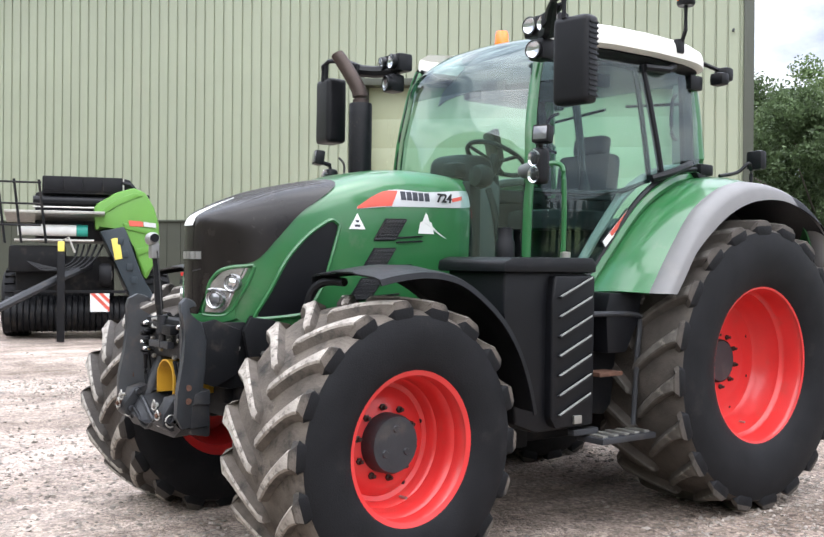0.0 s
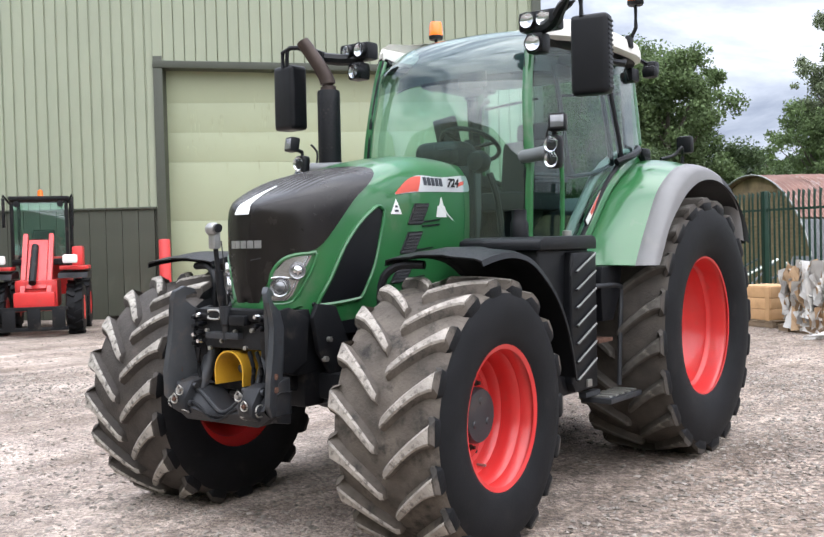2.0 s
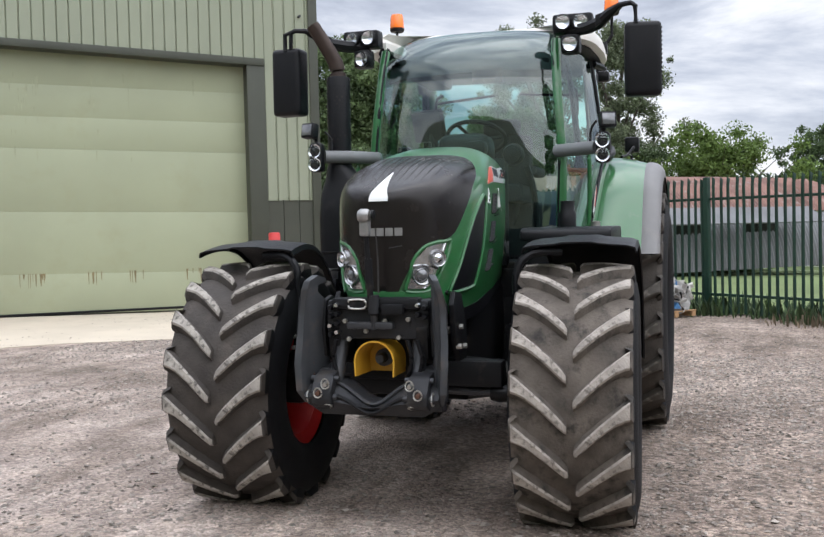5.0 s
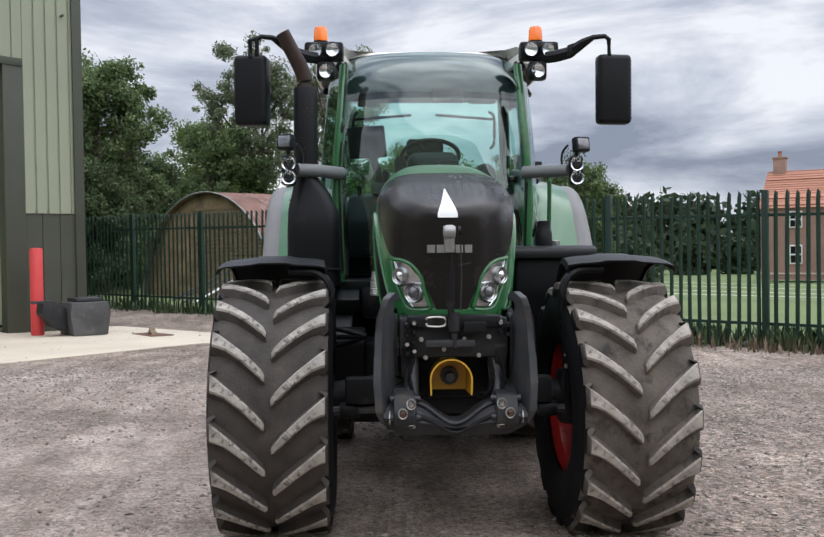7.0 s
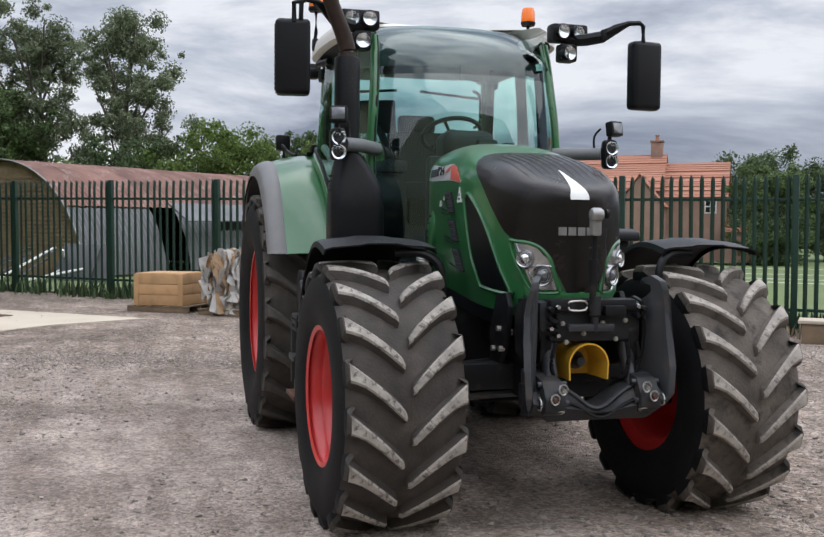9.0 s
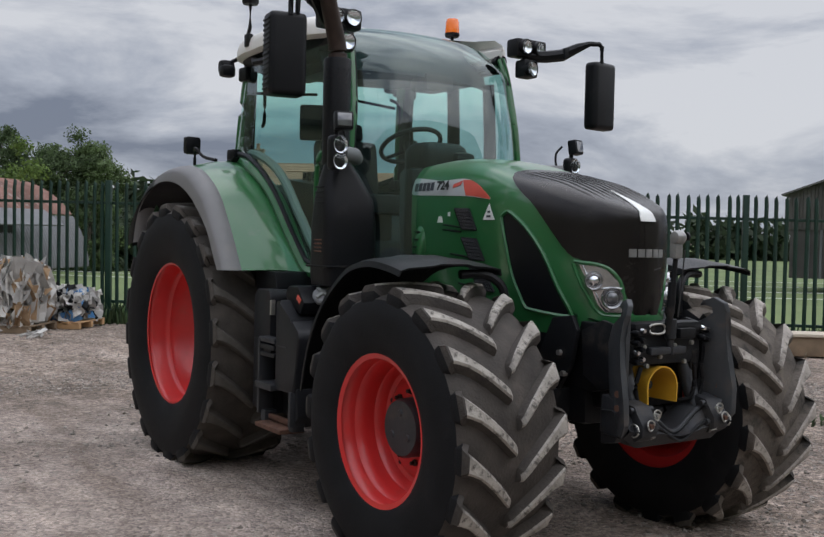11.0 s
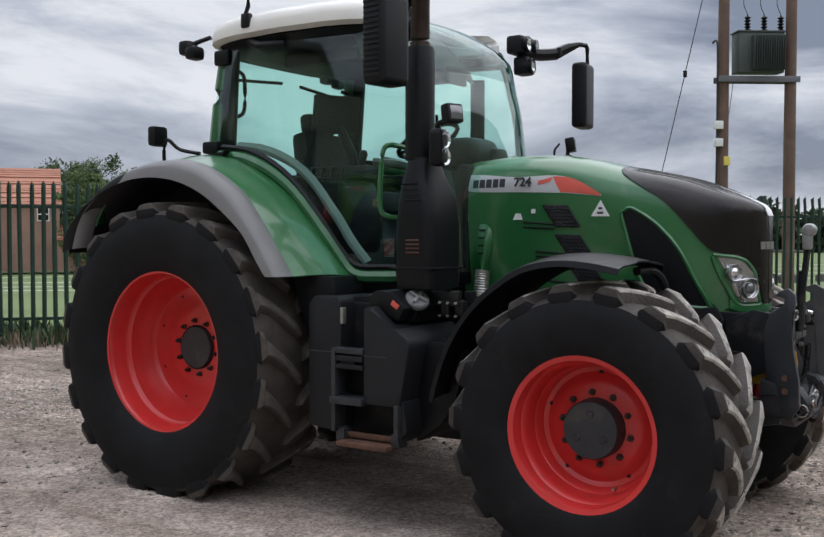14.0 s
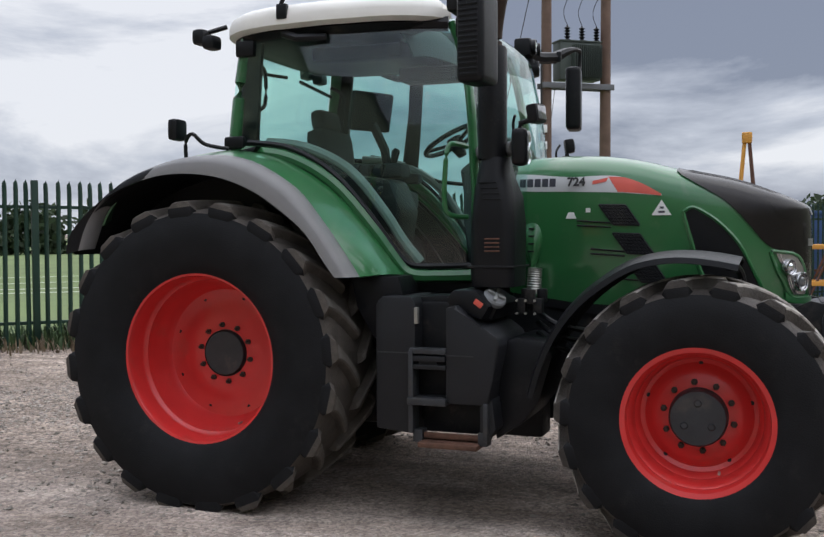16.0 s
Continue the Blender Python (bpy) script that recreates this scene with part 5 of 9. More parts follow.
# yellow shaft guard
bm = bmesh.new()
rows = []
for x, r in ((3.20, 0.094), (3.43, 0.106)):
    arch = [(-r * 0.97, 0.862)] + [(r * math.cos(a), 0.935 + r * math.sin(a)) for a in [math.pi - math.pi * k / 24 for k in range(25)]] + [(r * 0.97, 0.862)]
    rows.append([(x, -0.014 + y, z) for y, z in arch])
grid(bm, rows)
guard = part("shaft_guard", thick(bm, 0.008), M_YELLOW, TR, "open yellow plastic shaft guard")
part("guard_back", PRISM([(-0.014 + y, z) for y, z in [(-0.088, 0.866)] + [(0.090 * math.cos(a), 0.935 + 0.090 * math.sin(a)) for a in [math.pi - math.pi * k / 16 for k in range(17)]] + [(0.088, 0.866)]], "x", 3.222, 3.236), M_YELLOW, guard)
part("stub_shaft", LATHE([(0.0, 3.345), (0.022, 3.345), (0.026, 3.335), (0.026, 3.28), (0.045, 3.28), (0.045, 3.235)], (0, -0.014, 0.94), "x", 16), M_STEEL, TR)
# hydraulic couplings on the carrier
rng = random.Random(8)
for s in (-1, 1):
    for r in range(4 if s < 0 else 2):
        for c2 in range(2):
            y = s * (0.195 + 0.035 * c2) + (0.0 if s < 0 else 0.03)
            part("coupling", LATHE([(0.0, 3.475), (0.010, 3.475), (0.015, 3.46), (0.015, 3.44), (0.009, 3.43), (0.009, 3.41)], (0, y, 1.22 - 0.045 * r - 0.012 * c2), "x", 10), M_CHROME if (r + c2) % 3 == 0 else M_BLACK, TR)
part("coupling_loop", TUBE(smooth_path([(3.44, -0.13, 1.225), (3.455, -0.13, 1.245), (3.455, -0.05, 1.245), (3.455, -0.05, 1.205), (3.455, -0.13, 1.205), (3.44, -0.13, 1.225)], 3), 0.0055, 6), M_ZINC, TR)
part("hitch_pin", LATHE([(0.0, 1.27), (0.028, 1.27), (0.028, 1.18), (0.018, 1.17), (0.018, 1.10)], (3.455, 0.0, 0), "z", 12), M_CAST, TR)
part("coupling_block", BOX((3.455, 0.10, 1.20), (0.05, 0.11, 0.05), 0.008), M_FRAME, TR)
part("coupling_block", BOX((3.45, -0.02, 1.12), (0.04, 0.24, 0.035), 0.008), M_STEEL, TR)
for (y, z) in ((-0.16, 1.14), (0.17, 1.15), (-0.14, 1.05), (0.12, 1.06), (0.05, 1.14), (-0.05, 1.09)):
    part("carrier_bolt", LATHE([(0.0, 3.450), (0.006, 3.450), (0.007, 3.446), (0.012, 3.446), (0.012, 3.43)], (0, y, z), "x", 6), M_ZINC, TR)
for k in range(3):
    y = (-0.20, 0.17, 0.22)[k]
    part("hose", TUBE(smooth_path([(3.46, y, 1.05), (3.45, y * 1.1, 0.96), (3.44, y * 1.0, 0.88), (3.38, y * 0.8, 0.86)], 5), 0.011, 8), M_BLACK, TR)
# upright top link with its pale catch
part("top_link", TUBE([(3.455, -0.015, 1.20), (3.475, -0.018, 1.40), (3.495, -0.022, 1.60)], [0.018, 0.014, 0.012], 10), M_FRAME, TR)
part("top_link_body", TUBE([(3.465, -0.017, 1.30), (3.475, -0.019, 1.45)], 0.021, 10), M_FRAME, TR)
bm = LATHE([(0.0, -0.032), (0.027, -0.028), (0.034, -0.016), (0.034, 0.016), (0.027, 0.028), (0.0, 0.032)], (3.505, -0.024, 1.660), "y", 20)
box(bm, (3.495, -0.024, 1.605), (0.045, 0.05, 0.09), 0.012)
part("top_link_catch", bm, M_EMBLEM, TR, "pale grey cast top link catch")
part("catch_socket", LATHE([(0.0, 0.0), (0.022, 0.0), (0.022, 0.012), (0.0, 0.012)], (3.512, 0.018, 1.665), "y", 14), M_BLACK, TR)
part("catch_cord", TUBE([(3.50, 0.03, 1.60), (3.485, 0.035, 1.45), (3.47, 0.03, 1.28)], 0.004, 5), M_WIRE, TR)

# -- front fenders --
FF = [(2.965, 1.492), (2.84, 1.515), (2.70, 1.527), (2.57, 1.517), (2.44, 1.480), (2.30, 1.395), (2.17, 1.285), (2.06, 1.14), (1.98, 0.97), (1.93, 0.80)]
for s in (1, -1):
    prof = smooth_path([(a, 0, b) for a, b in FF], 4)
    rows = []
    for i, p in enumerate(prof):
        t = i / (len(prof) - 1)
        y0, y1 = 0.64 + 0.10 * t, 1.235 - 0.03 * t
        d = (prof[min(i + 1, len(prof) - 1)] - prof[max(i - 1, 0)]).normalized()
        nn = Vector((d.z, 0, -d.x))
        nn = nn if nn.z > 0 or nn.x < 0 else -nn
        row = []
        for u, h in ((0.0, -0.035), (0.02, -0.005), (0.10, 0.004), (0.30, 0.012), (0.36, 0.020), (0.62, 0.020), (0.68, 0.012), (0.92, 0.0), (0.985, -0.012), (1.0, -0.04)):
            q = p + nn * h
            row.append((q.x, s * (y0 + (y1 - y0) * u), q.z))
        rows.append(row)
    bm = bmesh.new()
    grid(bm, rows)
    part("front_fender", thick(bm, 0.008), M_BLACK, TR, "black plastic front mudguard")

# -- rear fenders: green shoulder and grey outer lip --
FE = [(-0.90, 1.52), (-0.86, 1.65), (-0.70, 1.80), (-0.50, 1.905), (-0.25, 1.975), (-0.03, 1.985), (0.18, 1.955), (0.38, 1.88), (0.56, 1.765), (0.71, 1.64), (0.81, 1.50), (0.885, 1.40)]
FB = [(-0.93, 1.55), (-0.82, 1.79), (-0.60, 1.985), (-0.30, 2.085), (-0.02, 2.105), (0.15, 2.08), (0.30, 2.025), (0.50, 1.90), (0.65, 1.73), (0.77, 1.57), (0.89, 1.395)]
FB = [(x + 0.0287 * (4.07 - x), z + 0.0287 * (1.6 - z)) for x, z in FB]
FI = [(-0.86, 1.62), (-0.78, 1.78), (-0.58, 1.95), (-0.28, 2.075), (0.05, 2.135), (0.40, 2.05), (0.70, 1.87), (0.95, 1.61), (1.13, 1.39)]


def even(line, n):
    """n + 1 points at equal steps along a line of (x, z)."""
    pts = smooth_path([(a, 0, b) for a, b in line], 6)
    ds = [0.0]
    for p, q in zip(pts, pts[1:]):
        ds.append(ds[-1] + (q - p).length)
    res = []
    for k in range(n + 1):
        d = ds[-1] * k / n
        i = max(m for m in range(len(ds)) if ds[m] <= d + 1e-9)
        i = min(i, len(pts) - 2)
        res.append(pts[i].lerp(pts[i + 1], (d - ds[i]) / (ds[i + 1] - ds[i])))
    return res


FSTEP = 44
pe, pb, pi = even(FE, FSTEP), even(FB, FSTEP), even(FI, FSTEP)
for s in (1, -1):
    bm = bmesh.new()
    rows = []
    for i in range(3, FSTEP + 1):
        row = []
        for k in range(11):
            u = k / 10
            p = pi[i].lerp(pb[i], u)
            d = (p - Vector((0.05, 0, 0.95))).normalized()
            p = p + d * (0.030 * math.sin(math.pi * u) - (0.012 if k == 2 else 0.0))
            row.append((p.x, s * (0.70 + 0.425 * u), p.z))
        rows.append(row)
    grid(bm, rows)
    part("rear_fender", thick(bm, 0.012), M_GREEN, TR, "green painted rear mudguard")
    bm = bmesh.new()
    rows = []
    for i in range(FSTEP + 1):
        b, e2 = pb[i], pe[i]
        row = []
        for u, y in ((0.0, 1.121), (-0.05, 1.15), (0.0, 1.185), (0.12, 1.215), (0.28, 1.236), (0.45, 1.245), (1.0, 1.250)):
            p = b.lerp(e2, u)
            row.append((p.x, s * y, p.z))
        rows.append(row)
    grid(bm, rows)
    for f in bm.faces:
        c = f.calc_center_median()
        if c.x < -0.30 and abs(c.y) > 1.232:
            f.material_index = 1
    part("fender_lip", bm, [M_GREY, M_BLACK], TR, "grey plastic mudguard extension")
    bm = bmesh.new()
    rows = []
    for i in range(FSTEP + 1):
        c = Vector((0.05, 0, 0.95))
        p = pe[i].lerp(pb[i], 0.25)
        p = c + (p - c) * 0.985
        rows.append([(p.x, s * y, p.z) for y in (0.60, 0.8, 1.0, 1.232)])
    grid(bm, rows)
    part("fender_liner", bm, M_BLACK, TR)
    part("arch_panel", PRISM([(p.x * 0.985, p.z - 0.012) for p in pi[::4]] + [(0.95, 1.05), (-0.78, 1.05)], "y", s * 0.69, s * 0.71), M_BLACK, TR)
    part("tail_reflector", BOX((-0.915, s * 1.19, 1.56), (0.01, 0.05, 0.02), 0.004), M_DECALRED, TR)
    # lower skirt of the mudguard
    part("fender_skirt", PRISM([(0.86, 1.40), (1.15, 1.40), (1.18, 1.30), (1.16, 1.05), (1.0, 1.05), (0.90, 1.22)], "y", s * 0.70, s * 0.98, 0.012), M_BLACK, TR)
    # work lamp on the rear fender
    part("fender_lamp_arm", TUBE(smooth_path([(-0.22, s * 0.98, 2.10), (-0.22, s * 0.98, 2.20), (-0.16, s * 1.0, 2.24), (-0.10, s * 0.96, 2.18), (0.04, s * 0.92, 2.15)], 4), 0.012, 8), M_BLACK, TR)
    part("fender_lamp", BOX((-0.28, s * 0.98, 2.27), (0.07, 0.12, 0.13), 0.025), M_BLACK, TR)
    part("inner_panel", PRISM([(-0.05, 1.36), (1.04, 1.36), (0.98, 1.50), (0.80, 1.74), (0.60, 1.91), (0.35, 2.02), (-0.05, 2.07)], "y", s * 0.645, s * 0.665), M_FRAME, TR)
    part("fender_cap", PRISM([(-0.55, 2.05), (0.10, 2.15), (0.20, 2.17), (0.16, 2.12), (-0.50, 2.02)], "y", s * 0.66, s * 0.86, 0.01), M_FRAME, TR)

# -- cab --
# outline of the cab in plan: half width by length
def cab_y(x, z):
    w = lerp_table([(-0.12, 0.70), (0.05, 0.775), (0.45, 0.835), (0.95, 0.80), (1.45, 0.685)], x)
    return w - 0.075 * max(0.0, (z - 2.0) / 0.85) ** 1.5 - 0.02 * max(0.0, (2.0 - z) / 0.6)


def a_x(z):
    return lerp_table([(1.35, 1.50), (1.9, 1.505), (2.4, 1.47), (2.72, 1.405), (2.9, 1.33)], z)


def c_x(z):
    return lerp_table([(2.05, -0.06), (2.5, -0.02), (2.86, 0.03)], z)


def cab_pt(x, z, s, out=0.0):
    return Vector((x, s * (cab_y(x, z) + out), z))


for s in (1, -1):
    zs = [1.36 + 0.1 * k for k in range(16)]
    part("front_pillar", TUBE([cab_pt(a_x(z), z, s, -0.028) for z in zs], 0.033, 10, True, 0.8), M_GREEN, TR)
    zs2 = [2.08 + 0.1 * k for k in range(9)]
    part("rear_pillar", TUBE([cab_pt(c_x(z), z, s, -0.03) for z in zs2], 0.048, 10, True, 0.9), M_GREEN, TR)
    low = smooth_path([(1.50, 0, 1.40), (1.30, 0, 1.395), (1.13, 0, 1.405), (1.04, 0, 1.50), (0.90, 0, 1.70), (0.68, 0, 1.94), (0.42, 0, 2.09), (0.15, 0, 2.14), (-0.06, 0, 2.15)], 4)
    part("door_sill", TUBE([cab_pt(p.x, p.z, s, -0.01) for p in low], 0.040, 8), M_GREEN, TR)
    seal = [cab_pt(p.x, p.z + 0.055, s, -0.004) for p in low[:-3]]
    part("door_seal", TUBE(seal, 0.018, 6), M_BLACK, TR)
    part("roof_rail", TUBE([cab_pt(0.03 + 0.13 * k, 2.855 + 0.01 * math.sin(k / 10 * math.pi), s, -0.02) for k in range(11)], 0.045, 8), M_BLACK, TR)
    # side glazing following the door outline
    bm = bmesh.new()
    rows = []
    for i in range(25):
        t = i / 24
        xa = 0.02 + (1.49 - 0.02) * t
        zl = lerp_table([(-0.06, 2.19), (0.15, 2.18), (0.42, 2.13), (0.68, 1.98), (0.90, 1.74), (1.04, 1.54), (1.13, 1.44), (1.50, 1.43)], xa)
        zh = 2.84
        row = []
        for k in range(9):
            z = zl + (zh - zl) * k / 8
            x = min(xa, a_x(z) - 0.02) if t > 0.9 else max(xa, c_x(z) + 0.03)
            row.append(cab_pt(x, z, s, 0.0))
        rows.append(row)
    grid(bm, rows)
    g = part("side_window", bm, M_GLASS, TR, "green tinted curved side glass")
    g.visible_shadow = False
    part("pillar_trim", PRISM([(-0.03, 2.10), (0.10, 2.14), (0.115, 2.45), (0.15, 2.85), (0.02, 2.85)], "y", s * 0.655, s * 0.695, 0.012), M_FRAME, TR)
    part("window_hinge", BOX((0.045, s * 0.715, 2.78), (0.13, 0.05, 0.10), 0.02), M_BLACK, TR)
    part("window_hinge", BOX((0.00, s * 0.775, 2.20), (0.14, 0.05, 0.08), 0.02), M_BLACK, TR)
    if s > 0:
        part("window_post", TUBE([cab_pt(0.50 + 0.02 * k, 2.12 + 0.12 * k, s, -0.008) for k in range(7)], 0.022, 8), M_BLACK, TR)
        part("door_frame", TUBE([cab_pt(0.57 + 0.012 * k, 2.08 + 0.12 * k, s, -0.045) for k in range(7)], 0.05, 8, True, 0.35), M_FRAME, TR)
        part("door_frame", TUBE([cab_pt(1.10 + 0.008 * k, 2.00 + 0.12 * k, s, -0.045) for k in range(7)], 0.05, 8, True, 0.35), M_FRAME, TR)
        part("door_frame", TUBE([cab_pt(x, z, s, -0.05) for x, z in ((0.58, 2.78), (0.80, 2.80), (1.10, 2.80), (1.36, 2.78))], 0.035, 8, True, 0.5), M_FRAME, TR)
        part("door_frame", TUBE([cab_pt(x, z, s, -0.05) for x, z in ((0.57, 2.10), (0.80, 2.02), (1.05, 1.99), (1.46, 1.99))], 0.03, 8, True, 0.5), M_FRAME, TR)
        part("door_grip", TUBE(smooth_path([cab_pt(0.62, 2.10, s, 0.02), cab_pt(0.50, 2.14, s, 0.06), cab_pt(0.34, 2.19, s, 0.06), cab_pt(0.22, 2.22, s, 0.03)], 4), [0.025] * 13, 8), M_BLACK, TR)
    part("top_hinge", TUBE([cab_pt(0.62, 2.80, s, 0.015), cab_pt(0.45, 2.80, s, 0.05), cab_pt(0.34, 2.84, s, 0.03)], 0.026, 8), M_BLACK, TR)
    # grab rail beside the door
    part("grab_rail", TUBE(smooth_path([cab_pt(1.47, 2.13, s, 0.02), cab_pt(1.40, 2.14, s, 0.10), cab_pt(1.38, 2.05, s, 0.12), cab_pt(1.37, 1.62 if s > 0 else 1.80, s, 0.12), cab_pt(1.40, 1.56 if s > 0 else 1.74, s, 0.10), cab_pt(1.47, 1.55 if s > 0 else 1.73, s, 0.03)], 4), 0.015, 8), M_GREEN, TR)

# windscreen, roof window, rear window
def screen_pt(u, z, bulge):
    """u from -1 to 1 across between the front pillars."""
    xa = a_x(z)
    y = u * (cab_y(xa, z) - 0.03)
    return (xa + bulge * (1 - abs(u) ** 2.4), y, z)


bm = bmesh.new()
zs = [1.42 + 0.078 * k for k in range(16)]
grid(bm, [[screen_pt(-1 + k / 12, z, 0.27 - 0.03 * (z - 1.4)) for k in range(25)] for z in zs])
g = part("windscreen", bm, M_SCREEN, TR, "large curved green tinted windscreen")
g.visible_shadow = False
bm = bmesh.new()
rows = []
for j in range(15):
    t = j / 14
    z = 2.59 + 0.425 * math.sin(min(1.0, t * 1.05) * math.pi / 2)
    back = 0.80 * max(0.0, t - 0.18) ** 1.7 / 0.82 ** 1.7
    row = []
    for k in range(25):
        u = -1 + k / 12
        p = screen_pt(u, min(z, 2.86), 0.236)
        row.append((p[0] - back + 0.06 * t * abs(u) ** 3, p[1] * (1 - 0.02 * t - 0.11 * t ** 4), z - 0.035 * abs(u) ** 9 * t))
    rows.append(row)
grid(bm, rows)
g = part("screen_top", bm, M_GLASSDARK, TR, "dark tinted upper band of the windscreen")
g.visible_shadow = False
for s in (1, -1):
    part("screen_edge", TUBE([screen_pt(s * 0.985, 1.42 + 0.09 * k, 0.27) for k in range(17)], 0.016, 8), M_BLACK, TR)
bm = bmesh.new()
grid(bm, [[(c_x(z) - 0.05 - 0.05 * (1 - (u / 6) ** 2), (u / 6) * (cab_y(c_x(z), z) - 0.04), z) for u in range(-6, 7)] for z in (1.75, 2.0, 2.3, 2.6, 2.84)])
g = part("rear_window", bm, M_GLASS, TR)
g.visible_shadow = False
# roof: a cream shell with rounded edges and a dark liner below
bm = bmesh.new()
rows = []
outline = []
for k in range(48):
    a = 2 * math.pi * k / 48
    ca, sa = math.cos(a), math.sin(a)
    ex = math.copysign(abs(ca) ** 0.42, ca)
    ey = math.copysign(abs(sa) ** 0.50, sa)
    x = 0.60 + (0.82 if ca > 0 else 0.81) * ex
    y = 0.845 * ey * (1.0 - 0.10 * max(0, (x - 0.6) / 0.82) ** 2 - 0.08 * max(0, (0.45 - x) / 0.6) ** 2)
    outline.append((x, y))
for sc, z, in ((0.945, 2.855), (1.0, 2.875), (1.0, 2.925), (0.985, 2.965), (0.93, 3.00), (0.80, 3.025), (0.5, 3.04), (0.02, 3.045)):
    rows.append([(0.58 + (x - 0.58) * sc, y * sc, z + 0.012 * math.sin((x + 0.2) * 1.6)) for x, y in outline])
grid(bm, rows, close=True)
for v in list(bm.verts):
    if v.co.x > 0.86 and abs(v.co.y) < 0.60:
        v.co.x = 0.86 + (v.co.x - 0.86) * 0.1
part("roof", bm, M_WHITE, TR, "cream white moulded cab roof")
bm = bmesh.new()
grid(bm, [[(0.58 + (x - 0.58) * sc, y * sc, z) for x, y in outline] for sc, z in ((0.955, 2.856), (0.90, 2.82), (0.6, 2.80), (0.02, 2.80))], close=True)
for v in list(bm.verts):
    if v.co.x > 0.84 and abs(v.co.y) < 0.60:
        v.co.x = 0.84 + (v.co.x - 0.84) * 0.1
part("headliner", bm, M_FRAME, TR, "dark cab headliner")
bm = bmesh.new()
grid(bm, [[(0.93 + 0.10 * (1 - (k / 8) ** 2) + dx, 0.655 * k / 8, z - 0.03 * abs(k / 8) ** 6) for k in range(-8, 9)] for z, dx in ((2.70, 0.20), (2.80, 0.16), (2.90, 0.07), (2.97, 0.0), (3.015, -0.06))])
part("sun_visor", thick(bm, 0.01), M_VISOR, TR, "dark grey sun visor")
# cab floor, firewall, rear wall
part("cab_floor", BOX((0.95, 0, 1.33), (1.1, 1.26, 0.08), 0.02), M_FRAME, TR)
part("cab_subframe", BOX((0.95, 0, 1.22), (1.15, 1.0, 0.22), 0.04), M_FRAME, TR)
part("rear_console", PRISM([(-0.02, 1.40), (0.75, 1.37), (0.70, 1.60), (0.45, 1.78), (0.05, 1.90), (-0.05, 1.85)], "y", -0.66, 0.66, 0.03), M_FRAME, TR)
for s in (1, -1):
    line = smooth_path([(1.17, 0, 1.47), (1.07, 0, 1.60), (0.95, 0, 1.79), (0.75, 0, 2.02), (0.48, 0, 2.155), (0.20, 0, 2.20)], 4)
    part("inner_fender_trim", TUBE([cab_pt(p.x, p.z, s, -0.065) for p in line], 0.030, 8), M_CABGREY, TR)
# seat
part("seat_base", BOX((0.52, 0, 1.62), (0.34, 0.36, 0.40), 0.05), M_FRAME, TR)
part("seat_cushion", BOX((0.58, 0, 1.86), (0.50, 0.52, 0.14), 0.05), M_SEAT, TR, "dark fabric seat cushion")
part("side_console", PRISM([(0.30, 1.58), (0.98, 1.52), (1.02, 1.78), (0.94, 1.97), (0.52, 2.02), (0.30, 1.96)], "y", -0.60, -0.27, 0.04), M_FRAME, TR, "dark side console with levers")
for k in range(4):
    part("console_lever", TUBE([(0.62 + 0.08 * k, -0.52, 1.97), (0.64 + 0.08 * k, -0.52, 2.06)], [0.010, 0.016], 6), M_BLACK, TR)
part("headrest", BOX((0.245, 0, 2.40), (0.10, 0.30, 0.14), 0.045, pose(0, 0, 0, 0, -8), seg=3), M_SEAT, TR)
part("seat_back", BOX((0.30, 0, 2.10), (0.14, 0.50, 0.48), 0.06, pose(0, 0, 0, 0, -8)), M_SEAT, TR, "dark fabric seat backrest")
part("armrest", BOX((0.70, -0.34, 2.03), (0.52, 0.17, 0.09), 0.03), M_SEAT, TR)
part("armrest_stand", BOX((0.55, -0.34, 1.85), (0.20, 0.12, 0.30), 0.03), M_FRAME, TR)
part("monitor", BOX((0.77, -0.46, 2.39), (0.05, 0.31, 0.24), 0.02, pose(0, 0, 0, 0, 12, -28)), M_BLACK, TR, "black terminal screen on the armrest")
part("monitor_arm", TUBE([(0.84, -0.36, 2.04), (0.83, -0.38, 2.16), (0.77, -0.43, 2.32)], 0.03, 8), M_BLACK, TR)
part("joystick", TUBE([(0.86, -0.32, 2.06), (0.88, -0.32, 2.15), (0.89, -0.32, 2.17)], [0.018, 0.028, 0.016], 8), M_BLACK, TR)
part("left_armrest", BOX((0.62, 0.33, 2.02), (0.38, 0.09, 0.07), 0.025), M_SEAT, TR)
